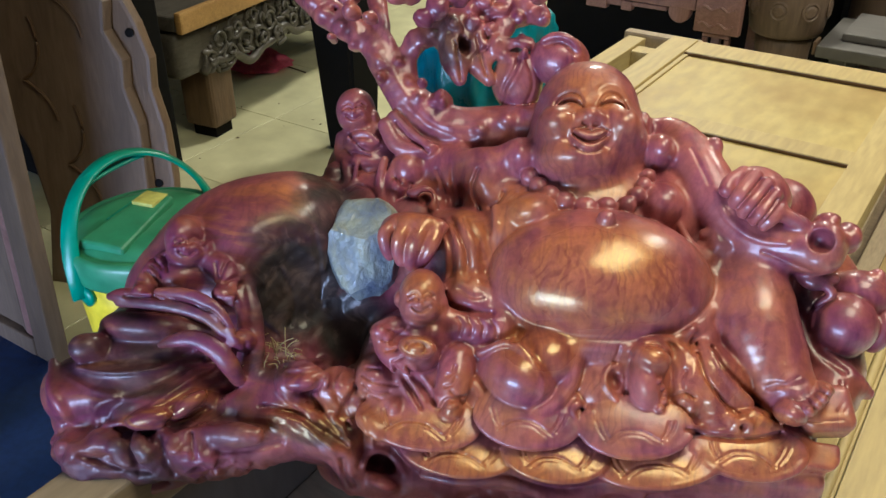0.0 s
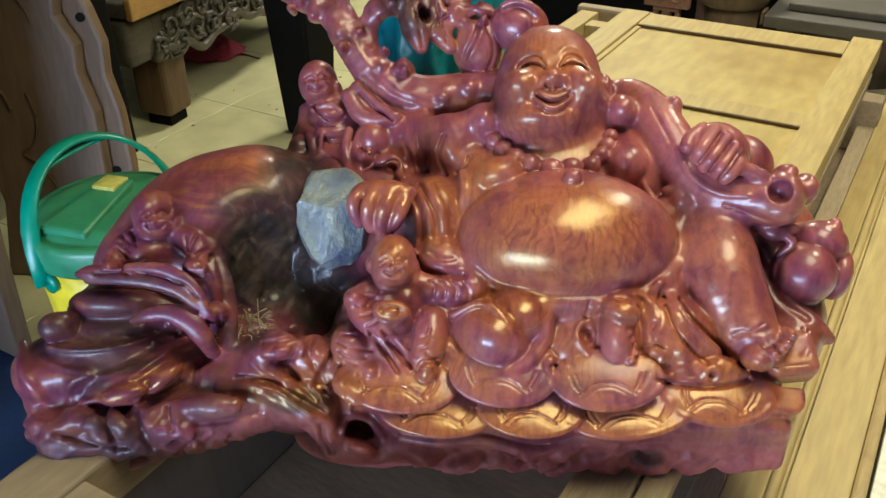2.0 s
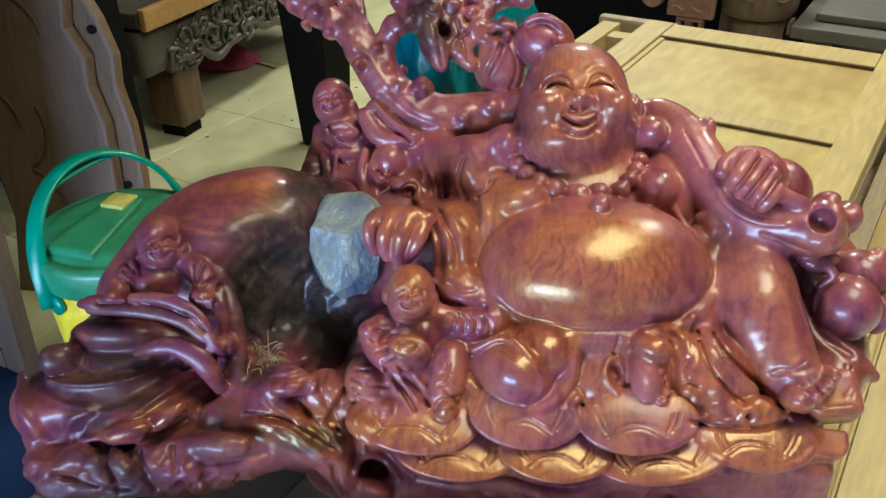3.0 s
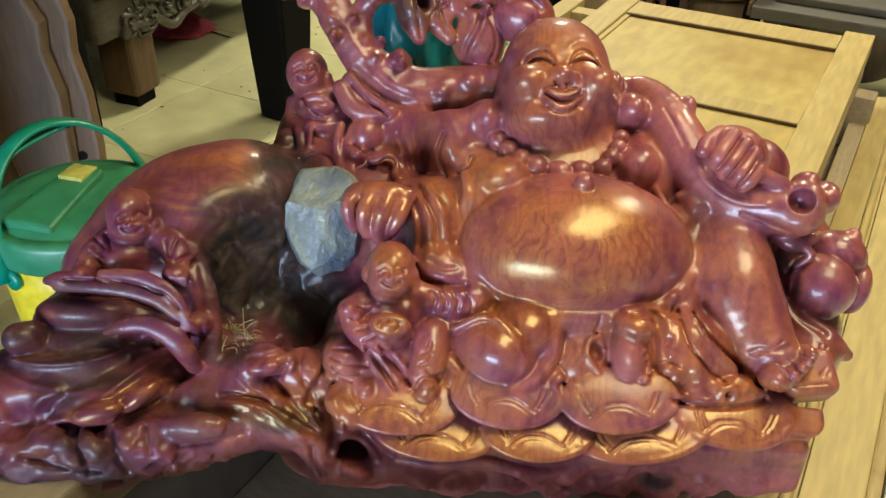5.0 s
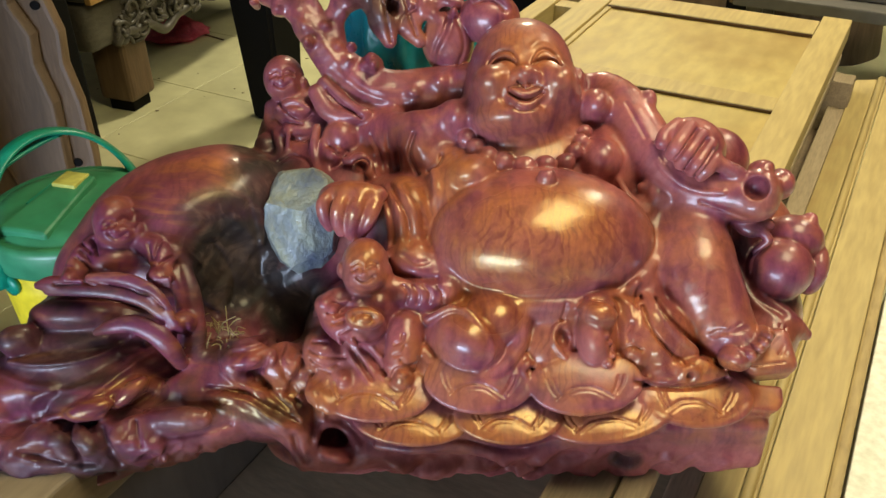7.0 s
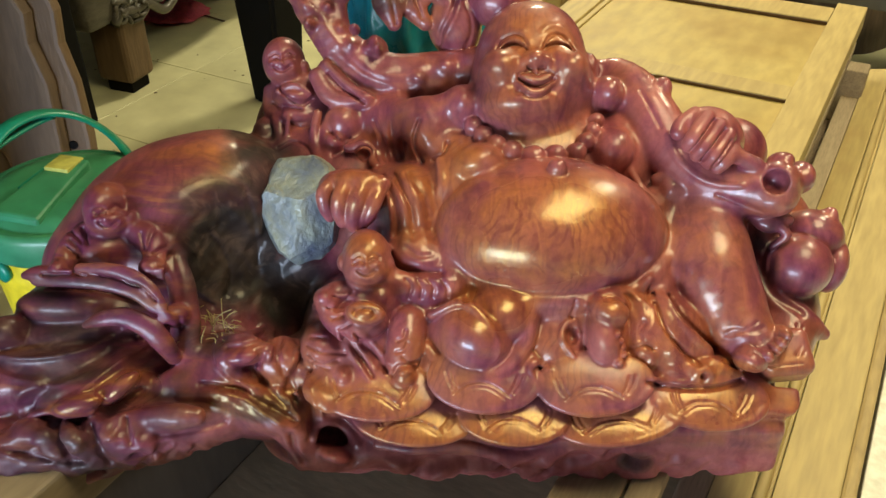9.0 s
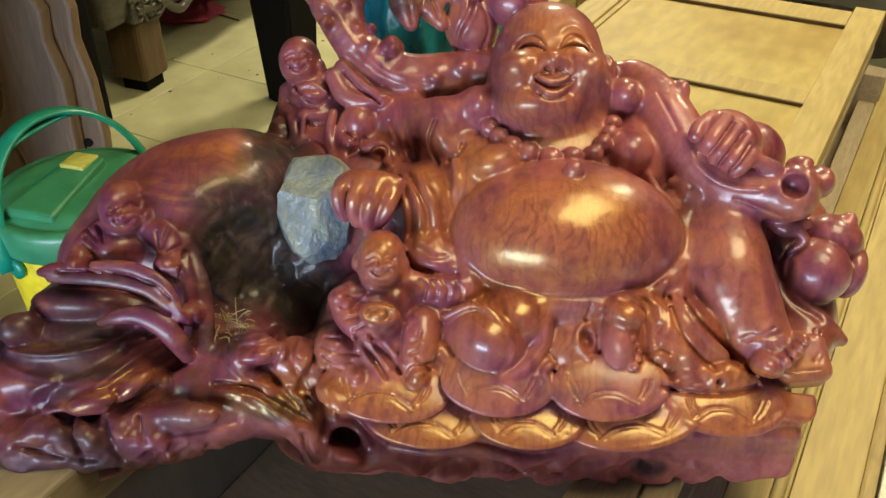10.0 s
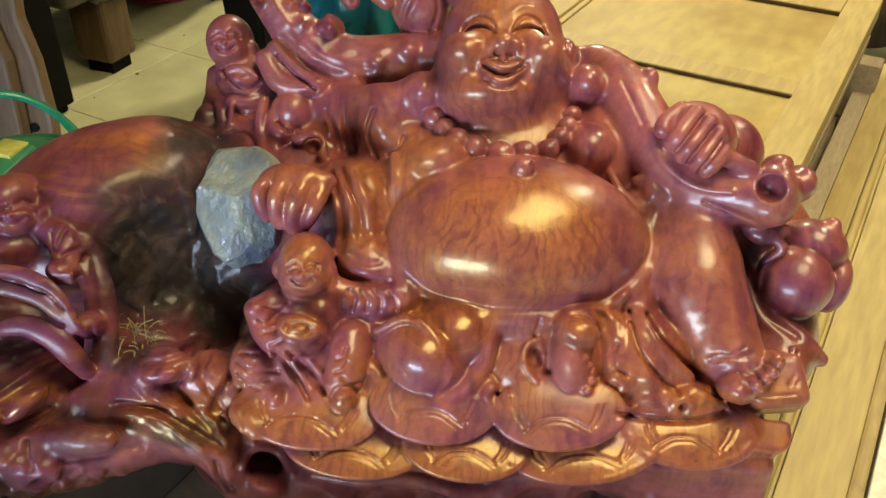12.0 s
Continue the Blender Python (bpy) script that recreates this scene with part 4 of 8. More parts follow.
statue.ball(0.2694, -0.1654, 0.1568, 0.0077, 0.006, 0.014, k=0.003)
statue.score((0.2466, -0.069, 0.137), (0.269, -0.0638, 0.1268), (0.2926, -0.0673, 0.1205), (0.3084, -0.0811, 0.1182), (0.3096, -0.0996, 0.1361), w=0.0045, deep=-0.006)
statue.score((0.3036, -0.0794, 0.1166), (0.3194, -0.0912, 0.1309), (0.3198, -0.1112, 0.1437), (0.3085, -0.1314, 0.1479), w=0.010, deep=-0.005)
statue.limb((0.2112, -0.107, 0.1318, 0.0034), (0.2005, -0.1103, 0.1347, 0.0047), (0.1919, -0.1203, 0.1415, 0.0047), (0.1909, -0.1335, 0.1496, 0.0047), (0.1984, -0.1469, 0.1497, 0.0043), (0.2081, -0.1586, 0.1516, 0.0034), k=0.004)
statue.ball(0.2075, -0.1286, 0.1456, 0.0112, 0.0138, 0.02, k=-0.004)
statue.ball(0.217, -0.1261, 0.1262, 0.0052, 0.0043, 0.012, k=0.004)
statue.limb((0.1484, -0.1836, 0.1576, 0.0034), (0.1437, -0.1739, 0.1539, 0.006), (0.1508, -0.1657, 0.1501, 0.0069), (0.1621, -0.17, 0.1393, 0.0052), (0.172, -0.1751, 0.1572, 0.0034), k=0.005)
statue.ball(0.1552, -0.1769, 0.1564, 0.006, 0.006, 0.02, k=-0.003)
statue.limb((0.313, -0.0878, 0.1247, 0.0052), (0.3144, -0.0726, 0.1066, 0.006), (0.3184, -0.0568, 0.113, 0.006), (0.328, -0.0489, 0.1094, 0.006), (0.3492, -0.0585, 0.0534, 0.006), (0.3384, -0.0742, 0.1083, 0.0052), k=0.007)
statue.limb((0.3538, -0.0585, 0.0566, 0.0077), (0.3481, -0.0827, 0.1182, 0.0112), (0.3603, -0.1113, 0.1369, 0.0146), (0.3807, -0.1335, 0.1356, 0.0163), (0.399, -0.1512, 0.1236, 0.0163), (0.4013, -0.16, 0.121, 0.0129), k=0.008, squash=1.8)
statue.score((0.3499, -0.0945, 0.1318), (0.3623, -0.1196, 0.1423), (0.3816, -0.1418, 0.1381), (0.3964, -0.1561, 0.1268), w=0.004, deep=0.003)
statue.score((0.3544, -0.0759, 0.1065), (0.3665, -0.1029, 0.1329), (0.3923, -0.1286, 0.1306), (0.424, -0.1548, 0.0958), w=0.004, deep=0.010)
statue.score((0.3067, -0.1534, 0.1472), (0.3185, -0.1618, 0.1468), (0.3125, -0.1776, 0.158), w=0.008, deep=-0.006)
statue.score((0.3327, -0.1881, 0.1352), (0.3532, -0.1738, 0.1421), (0.347, -0.1531, 0.1478), w=0.010, deep=-0.006)
statue.limb((0.3168, -0.189, 0.1607, 0.0034), (0.3397, -0.1959, 0.1412, 0.0052), (0.3605, -0.1979, 0.1454, 0.0056), (0.3822, -0.1935, 0.1458, 0.0043), k=0.010)
statue.limb((0.3879, -0.1954, 0.1435, 0.0034), (0.3825, -0.1845, 0.1516, 0.0052), (0.3926, -0.1778, 0.1515, 0.006), (0.4032, -0.1846, 0.1495, 0.0052), (0.4015, -0.1954, 0.1428, 0.0034), k=0.010)
statue.limb((0.4083, -0.1705, 0.138, 0.0069), (0.4263, -0.1804, 0.1395, 0.0077), (0.4469, -0.1895, 0.1321, 0.0052), k=0.010)
statue.limb((0.403, -0.1979, 0.1433, 0.0043), (0.4238, -0.1971, 0.1414, 0.0047), (0.4518, -0.1911, 0.1326, 0.0034), k=0.010)
statue.ball(0.3923, -0.1878, 0.152, 0.0052, 0.0052, 0.012, k=-0.003)
statue.score((0.3358, -0.1195, 0.1468), (0.3576, -0.1532, 0.1457), (0.3758, -0.1734, 0.1459), w=0.006, deep=-0.003)
# toes of the planted foot
statue.ball(0.4567, -0.165, 0.1499, 0.0224, 0.0163, 0.03, roll=-30, k=0.01)
statue.ball(0.4794, -0.1585, 0.1573, 0.0129, 0.0086, 0.018, roll=-38, k=0.003)
statue.ball(0.4923, -0.1486, 0.1541, 0.012, 0.0077, 0.018, roll=-38, k=0.003)
statue.ball(0.5006, -0.1402, 0.1547, 0.0112, 0.0077, 0.018, roll=-38, k=0.003)
statue.ball(0.5088, -0.1312, 0.1508, 0.0103, 0.0069, 0.018, roll=-38, k=0.003)
statue.score((0.4328, -0.1301, 0.1314), (0.444, -0.1245, 0.1395), (0.4602, -0.1257, 0.1467), (0.4828, -0.1207, 0.1444), w=0.004, deep=0.004)
statue.score((0.443, -0.1484, 0.1361), (0.4638, -0.1373, 0.1504), (0.4888, -0.129, 0.146), w=0.012, deep=0.004)
# cut end of the base
statue.slab(0.5091, -0.2513, 0.0865, 0.031, 0.0224, 0.05, tilt=-30, roll=-6, soft=0.007, k=0.006)
statue.slab(0.5271, -0.1667, 0.0936, 0.0396, 0.0361, 0.03, tilt=-25, roll=4, soft=0.016, k=0.006)

# lotus petals
statue.ball(-0.0241, -0.2471, 0.103, 0.0988, 0.0467, 0.05, roll=-4, tilt=-35, k=0.008)
statue.ball(-0.0233, -0.2414, 0.15, 0.0898, 0.0433, 0.01, roll=-4, tilt=-35, k=0.0015)
statue.limb((0.0565, -0.2554, 0.1562, 0.004), (0.0444, -0.2648, 0.1632, 0.004), (0.0252, -0.2717, 0.1683, 0.0039), (0.0009, -0.2753, 0.1713, 0.0039), (-0.0259, -0.2752, 0.1723, 0.0039), (-0.0523, -0.2715, 0.1713, 0.0039), (-0.0758, -0.2644, 0.1683, 0.0039), (-0.0937, -0.2548, 0.1632, 0.004), (-0.1043, -0.2438, 0.1562, 0.004), k=0.004)
statue.ball(0.1252, -0.2445, 0.108, 0.0896, 0.05, 0.05, roll=-3, tilt=-35, k=0.008)
statue.ball(0.1206, -0.2388, 0.155, 0.0815, 0.0463, 0.01, roll=-3, tilt=-35, k=0.0015)
statue.limb((0.1922, -0.2515, 0.1622, 0.004), (0.1804, -0.2617, 0.1703, 0.0039), (0.1625, -0.2697, 0.1753, 0.0039), (0.1402, -0.2743, 0.1783, 0.0039), (0.1158, -0.275, 0.1793, 0.0039), (0.092, -0.2719, 0.1773, 0.0039), (0.071, -0.2649, 0.1743, 0.0039), (0.0552, -0.2553, 0.1683, 0.0039), (0.0464, -0.2437, 0.1612, 0.004), k=0.004)
statue.ball(0.2779, -0.2479, 0.103, 0.1094, 0.0502, 0.05, roll=5, tilt=-35, k=0.008)
statue.ball(0.2678, -0.2422, 0.15, 0.0994, 0.0465, 0.01, roll=5, tilt=-35, k=0.0015)
statue.limb((0.3559, -0.2433, 0.1572, 0.004), (0.3426, -0.2552, 0.1653, 0.0039), (0.3218, -0.2658, 0.1703, 0.0039), (0.295, -0.2737, 0.1743, 0.0039), (0.2658, -0.2784, 0.1743, 0.0039), (0.2365, -0.2789, 0.1733, 0.0039), (0.2104, -0.2756, 0.1693, 0.0039), (0.1904, -0.2687, 0.1632, 0.004), (0.1766, -0.2562, 0.1683, 0.0039), k=0.004)
statue.ball(-0.0865, -0.2022, 0.103, 0.1041, 0.0537, 0.05, roll=-6, tilt=-29, k=0.008)
statue.ball(-0.0834, -0.1981, 0.15, 0.0946, 0.0497, 0.01, roll=-6, tilt=-29, k=0.0015)
statue.limb((0.0002, -0.2169, 0.1562, 0.004), (-0.0127, -0.2279, 0.1622, 0.004), (-0.0331, -0.2354, 0.1683, 0.0039), (-0.0587, -0.239, 0.1713, 0.0039), (-0.0869, -0.2382, 0.1723, 0.0039), (-0.1146, -0.233, 0.1713, 0.0039), (-0.1391, -0.224, 0.1683, 0.0039), (-0.1578, -0.2122, 0.1632, 0.004), (-0.1686, -0.1988, 0.1562, 0.004), k=0.004)
statue.ball(0.0812, -0.1906, 0.108, 0.0914, 0.0552, 0.05, roll=-4, tilt=-22, k=0.008)
statue.ball(0.0783, -0.1869, 0.155, 0.0831, 0.0511, 0.01, roll=-4, tilt=-22, k=0.0015)
statue.limb((0.1515, -0.2026, 0.1602, 0.004), (0.1398, -0.2148, 0.1653, 0.0039), (0.1215, -0.2239, 0.1693, 0.0039), (0.0986, -0.2289, 0.1723, 0.0039), (0.0736, -0.2293, 0.1733, 0.0039), (0.0492, -0.2253, 0.1723, 0.0039), (0.0278, -0.2171, 0.1693, 0.0039), (0.0117, -0.2055, 0.1653, 0.0039), (0.0027, -0.192, 0.1592, 0.004), k=0.004)
statue.ball(0.2444, -0.1982, 0.113, 0.0945, 0.0532, 0.05, roll=2, tilt=-22, k=0.008)
statue.ball(0.2355, -0.1941, 0.16, 0.0859, 0.0493, 0.01, roll=2, tilt=-22, k=0.0015)
statue.limb((0.3119, -0.2015, 0.1653, 0.0039), (0.3005, -0.2143, 0.1703, 0.0039), (0.2822, -0.2249, 0.1743, 0.0039), (0.2589, -0.2319, 0.1773, 0.0039), (0.2334, -0.2351, 0.1773, 0.0039), (0.2079, -0.2338, 0.1763, 0.0039), (0.1853, -0.2282, 0.1733, 0.0039), (0.1679, -0.2188, 0.1693, 0.0039), (0.1578, -0.2067, 0.1642, 0.004), k=0.004)
statue.ball(0.4185, -0.2255, 0.098, 0.0956, 0.0521, 0.05, roll=-4, tilt=-28, k=0.008)
statue.ball(0.4034, -0.2206, 0.145, 0.087, 0.0483, 0.01, roll=-4, tilt=-28, k=0.0015)
statue.limb((0.478, -0.2354, 0.1522, 0.004), (0.4642, -0.2465, 0.1582, 0.004), (0.4438, -0.2546, 0.1632, 0.004), (0.4195, -0.2592, 0.1653, 0.0039), (0.3932, -0.2595, 0.1663, 0.0039), (0.3682, -0.2557, 0.1642, 0.004), (0.3463, -0.2477, 0.1622, 0.004), (0.3312, -0.2374, 0.1552, 0.004), (0.323, -0.2246, 0.1502, 0.004), k=0.004)

# child in front of the sack
statue.ball(-0.1042, -0.1338, 0, 0.097, 0.1033, 0.14, k=0.02)
statue.ball(-0.0897, -0.014, 0.117, 0.0362, 0.0428, 0.055, k=0.005)
statue.ball(-0.0882, -0.0332, 0.139, 0.0307, 0.0194, 0.035, k=0.015)
statue.ball(-0.0581, -0.0237, 0.125, 0.0098, 0.0147, 0.02, k=0.004)
statue.ball(-0.1243, -0.0196, 0.125, 0.0082, 0.0131, 0.02, k=0.004)
statue.ball(-0.105, -0.0754, 0.08, 0.0466, 0.0381, 0.07, k=0.01)
statue.ball(-0.0711, -0.0754, 0.08, 0.0356, 0.0423, 0.07, k=0.01)
statue.limb((-0.1295, -0.0643, 0.1308, 0.0192), (-0.1391, -0.0865, 0.1393, 0.0207), (-0.1245, -0.1069, 0.1561, 0.0189), (-0.102, -0.1138, 0.1679, 0.0171), k=0.006)
statue.ball(-0.0941, -0.1031, 0.135, 0.0357, 0.0276, 0.05, roll=-8, k=0.005)
statue.ball(-0.0877, -0.09, 0.18, 0.029, 0.0164, 0.02, roll=-8, k=0.002)
statue.ball(-0.0864, -0.0894, 0.198, 0.0208, 0.01, 0.014, roll=-8, k=-0.003)
statue.ball(-0.0886, -0.091, 0.188, 0.0124, 0.007, 0.01, k=0.003)
statue.limb((-0.0566, -0.0484, 0.1206, 0.0194), (-0.0157, -0.0571, 0.1107, 0.0243), (0.034, -0.0556, 0.1056, 0.0244), k=0.01)
statue.ball(-0.1541, -0.1448, 0.08, 0.039, 0.0423, 0.08, k=0.006)
statue.ball(-0.123, -0.1861, 0.105, 0.0224, 0.0249, 0.06, roll=15, k=0.004)
statue.limb((-0.0319, -0.1095, 0.1259, 0.0241), (-0.034, -0.1368, 0.1381, 0.0269), (-0.0396, -0.1647, 0.1412, 0.0238), k=0.005)
statue.ball(-0.0373, -0.1839, 0.137, 0.0186, 0.017, 0.035, k=0.004)
statue.ball(-0.035, -0.1742, 0.16, 0.0111, 0.0072, 0.02, k=0.003)

# child high beside the tree
statue.ball(-0.2197, 0.2012, -0.2, 0.0924, 0.1129, 0.12, k=0.02)
statue.ball(-0.2443, 0.3215, -0.105, 0.0357, 0.0406, 0.05, k=0.005)
statue.ball(-0.2415, 0.2995, -0.082, 0.0285, 0.0209, 0.03, k=0.01)
statue.ball(-0.2079, 0.3089, -0.1, 0.0077, 0.0135, 0.02, k=0.004)
statue.ball(-0.2206, 0.257, -0.135, 0.0532, 0.0591, 0.07, k=0.008)
statue.limb((-0.2662, 0.2711, -0.1037, 0.0134), (-0.266, 0.2371, -0.1025, 0.0143), (-0.2414, 0.2233, -0.0813, 0.0104), k=0.005, squash=1.25)
statue.limb((-0.1841, 0.2771, -0.0947, 0.0171), (-0.1753, 0.2437, -0.1017, 0.0172), (-0.2048, 0.2257, -0.078, 0.0113), (-0.2351, 0.2247, -0.0718, 0.0085), k=0.005, squash=1.25)
statue.limb((-0.2496, 0.2656, -0.0735, 0.0057), (-0.2197, 0.2732, -0.0635, 0.0056), (-0.1968, 0.2598, -0.0675, 0.0056), k=0.005, squash=1.25)
statue.ball(-0.2204, 0.2556, -0.081, 0.0266, 0.0124, 0.025, k=0.004)
statue.limb((-0.2535, 0.2182, -0.0853, 0.0104), (-0.2458, 0.1824, -0.0735, 0.0094), k=0.004, squash=1.25)
statue.limb((-0.2312, 0.2189, -0.0647, 0.0047), (-0.2354, 0.1846, -0.0678, 0.0047), k=0.004, squash=1.25)
statue.ball(-0.278, 0.1995, -0.11, 0.0213, 0.0271, 0.03, k=0.008)
statue.ball(-0.2323, 0.1681, -0.115, 0.0428, 0.033, 0.06, k=0.008)

# folds and swellings below the tree
statue.limb((-0.1814, 0.2253, -0.0574, 0.0074), (-0.1874, 0.1874, -0.0533, 0.0083), (-0.1779, 0.1492, -0.0442, 0.0092), (-0.1641, 0.1247, -0.0291, 0.0091), k=0.005)
statue.limb((-0.1608, 0.2207, -0.0574, 0.0074), (-0.1697, 0.1874, -0.0533, 0.0083), (-0.1605, 0.1485, -0.0383, 0.0083), k=0.005)
statue.ball(-0.14, 0.21, -0.095, 0.0364, 0.0403, 0.06, k=0.006)
statue.ball(-0.1533, 0.1732, -0.075, 0.0246, 0.0246, 0.05, k=0.006)
statue.limb((-0.1319, 0.1639, -0.0273, 0.0073), (-0.1178, 0.1634, -0.0232, 0.0082), (-0.102, 0.1685, -0.0202, 0.0082), (-0.0874, 0.1602, -0.0192, 0.0072), (-0.0901, 0.142, -0.0192, 0.0072), k=0.004)
statue.ball(-0.1042, 0.1545, -0.025, 0.0128, 0.0119, 0.03, k=-0.003)
statue.ball(-0.0566, 0.1976, -0.095, 0.0537, 0.0537, 0.07, k=0.02)
statue.score((-0.0868, 0.2086, -0.039), (-0.0727, 0.1758, -0.035), (-0.0664, 0.1393, -0.038), w=0.0042, deep=0.007)
statue.score((-0.0587, 0.2165, -0.03), (-0.057, 0.1755, -0.032), (-0.0501, 0.1447, -0.046), w=0.0042, deep=0.007)
statue.score((-0.0332, 0.2128, -0.036), (-0.0423, 0.1757, -0.034), (-0.0389, 0.14, -0.045), w=0.0042, deep=0.007)
statue.ball(0.0056, 0.1777, -0.05, 0.0465, 0.0651, 0.08, roll=15, k=0.02)
statue.gnarl(-0.0305, 0.1805, 0, 0.0988, 0.0718, 0.12, 0.09, 0.004, 35)
statue.limb((0.0191, 0.1356, 0.0455, 0.0069), (0.0223, 0.1036, 0.0659, 0.0077), (0.0163, 0.0696, 0.0608, 0.0077), (0.0052, 0.0396, 0.0575, 0.0069), k=0.004, squash=1.25)

# sleeve, hand on the stone
statue.ball(-0.0451, 0.0562, -0.035, 0.0782, 0.0829, 0.1, k=0.02)
statue.ball(-0.021, 0.0009, 0.035, 0.0508, 0.0333, 0.07, k=0.008)
statue.ball(-0.0302, 0.0586, 0.015, 0.0533, 0.0729, 0.08, k=0.012)
statue.ball(-0.0137, -0.018, 0.062, 0.0378, 0.0206, 0.05, k=0.006)
statue.ball(-0.1173, 0.0928, 0.035, 0.0525, 0.0315, 0.07, roll=-5, k=0.006)

# tree
statue.limb((0.1134, 0.2998, -0.1031, 0.0431), (0.0332, 0.2931, -0.105, 0.045), (-0.0567, 0.2878, -0.0928, 0.0428), (-0.1211, 0.3168, -0.0891, 0.0391), (-0.165, 0.3647, -0.0816, 0.0316), (-0.1961, 0.4101, -0.0779, 0.0279), (-0.243, 0.4546, -0.0751, 0.0251), (-0.2948, 0.4953, -0.0881, 0.0281), (-0.3468, 0.5437, -0.0983, 0.0283), k=0.015)
statue.limb((-0.1455, 0.3307, -0.0844, 0.0244), (-0.1501, 0.3792, -0.0806, 0.0206), (-0.1499, 0.4182, -0.0787, 0.0187), (-0.1296, 0.4439, -0.0723, 0.0223), (-0.0906, 0.4673, -0.0779, 0.0279), (-0.0567, 0.4916, -0.0918, 0.0318), (-0.017, 0.5157, -0.1039, 0.0339), (0.0536, 0.5236, -0.1123, 0.0323), (0.0886, 0.5067, -0.1072, 0.0172), k=0.01)
statue.limb((-0.1735, 0.4079, -0.0699, 0.0149), (-0.1958, 0.4565, -0.075, 0.015), (-0.2105, 0.5105, -0.0889, 0.0189), (-0.2169, 0.564, -0.099, 0.019), k=0.01)
statue.limb((-0.0759, 0.458, -0.0798, 0.0298), (-0.0655, 0.4146, -0.0659, 0.0259), (-0.0536, 0.3747, -0.063, 0.013), k=0.01)
statue.limb((-0.0367, 0.4612, -0.09, 0.03), (-0.0286, 0.4143, -0.0825, 0.0225), (-0.0019, 0.3799, -0.0832, 0.0132), k=0.01)
statue.limb((0.018, 0.4813, -0.0907, 0.0207), (0.0148, 0.4363, -0.0731, 0.0131), (0.0325, 0.4112, -0.0712, 0.0112), k=0.01)
statue.limb((-0.0019, 0.4192, -0.0753, 0.0103), (0.0375, 0.4468, -0.0753, 0.0103), (0.0673, 0.4437, -0.0813, 0.0113), k=0.01)
statue.ball(-0.0859, 0.3378, -0.081, 0.0209, 0.0178, 0.025, k=0.005)
statue.ball(-0.1907, 0.3736, -0.066, 0.0141, 0.012, 0.025, k=0.005)
statue.ball(-0.2443, 0.4308, -0.071, 0.0151, 0.0128, 0.025, k=0.005)
statue.ball(-0.271, 0.4639, -0.067, 0.0188, 0.016, 0.025, k=0.005)
statue.ball(-0.3018, 0.4857, -0.074, 0.0227, 0.0193, 0.025, k=0.005)
statue.ball(-0.2419, 0.4744, -0.011, 0.0181, 0.0154, 0.025, k=0.005)
statue.ball(-0.2136, 0.465, -0.011, 0.0163, 0.0138, 0.025, k=0.005)
statue.ball(-0.3219, 0.511, -0.076, 0.0227, 0.0193, 0.025, k=0.005)
statue.ball(-0.2513, 0.5073, -0.011, 0.0217, 0.0185, 0.025, k=0.005)
statue.ball(-0.1195, 0.465, -0.011, 0.0181, 0.0154, 0.025, k=0.005)
statue.ball(-0.0912, 0.4838, -0.011, 0.0235, 0.02, 0.025, k=0.005)
statue.ball(-0.063, 0.5073, -0.011, 0.0253, 0.0215, 0.025, k=0.005)
statue.ball(-0.0167, 0.5226, -0.081, 0.0228, 0.0194, 0.025, k=0.005)
statue.ball(0.013, 0.5056, -0.089, 0.021, 0.0179, 0.025, k=0.005)
statue.ball(0.0432, 0.5003, -0.103, 0.0193, 0.0164, 0.025, k=0.005)
statue.ball(0.0731, 0.509, -0.099, 0.0173, 0.0147, 0.025, k=0.005)
statue.ball(0.0937, 0.4973, -0.109, 0.0116, 0.0099, 0.025, k=0.005)
statue.ball(-0.0363, 0.4759, -0.074, 0.0189, 0.0161, 0.025, k=0.005)
statue.ball(0.003, 0.4689, -0.083, 0.0152, 0.0129, 0.025, k=0.005)
statue.ball(-0.1383, 0.512, -0.011, 0.0235, 0.02, 0.025, k=0.005)
statue.ball(-0.1666, 0.5073, -0.011, 0.0199, 0.0169, 0.025, k=0.005)
statue.ball(-0.2105, 0.5503, -0.089, 0.0248, 0.0211, 0.025, k=0.005)
statue.ball(0.033, 0.5475, -0.095, 0.0249, 0.0212, 0.025, k=0.005)
statue.ball(0.0782, 0.512, -0.011, 0.0199, 0.0169, 0.025, k=0.005)
statue.ball(-0.2748, 0.4273, -0.011, 0.0091, 0.0077, 0.025, k=0.005)
statue.ball(-0.1635, 0.4005, -0.068, 0.0113, 0.0096, 0.025, k=0.005)
statue.ball(-0.1148, 0.352, -0.011, 0.0091, 0.0077, 0.025, k=0.005)
statue.ball(-0.1043, 0.4525, -0.062, 0.0113, 0.0096, 0.025, k=0.005)
statue.ball(-0.0653, 0.4675, -0.063, 0.0113, 0.0096, 0.025, k=0.005)
statue.ball(0.0486, 0.385, -0.115, 0.0467, 0.0583, 0.06, roll=8, k=0.003)
statue.ball(-0.2466, 0.4952, -0.05, 0.0121, 0.0121, 0.05, k=-0.005)
statue.ball(-0.2195, 0.4923, -0.05, 0.0093, 0.0084, 0.05, k=-0.005)
statue.ball(-0.0502, 0.4372, -0.05, 0.013, 0.0205, 0.03, k=-0.005)
statue.ball(-0.2833, 0.4985, -0.04, 0.0083, 0.0074, 0.04, k=-0.005)
statue.gnarl(-0.0362, 0.4746, -0.07, 0.1603, 0.0943, 0.14, 0.06, 0.005, 21)
statue.ball(-0.0857, 0.3409, -0.077, 0.0133, 0.0161, 0.04, k=0.005)
statue.ball(-0.0933, 0.3301, -0.073, 0.017, 0.0132, 0.03, k=0.005)
statue.ball(-0.0166, 0.2797, -0.066, 0.015, 0.012, 0.02, k=0.012)
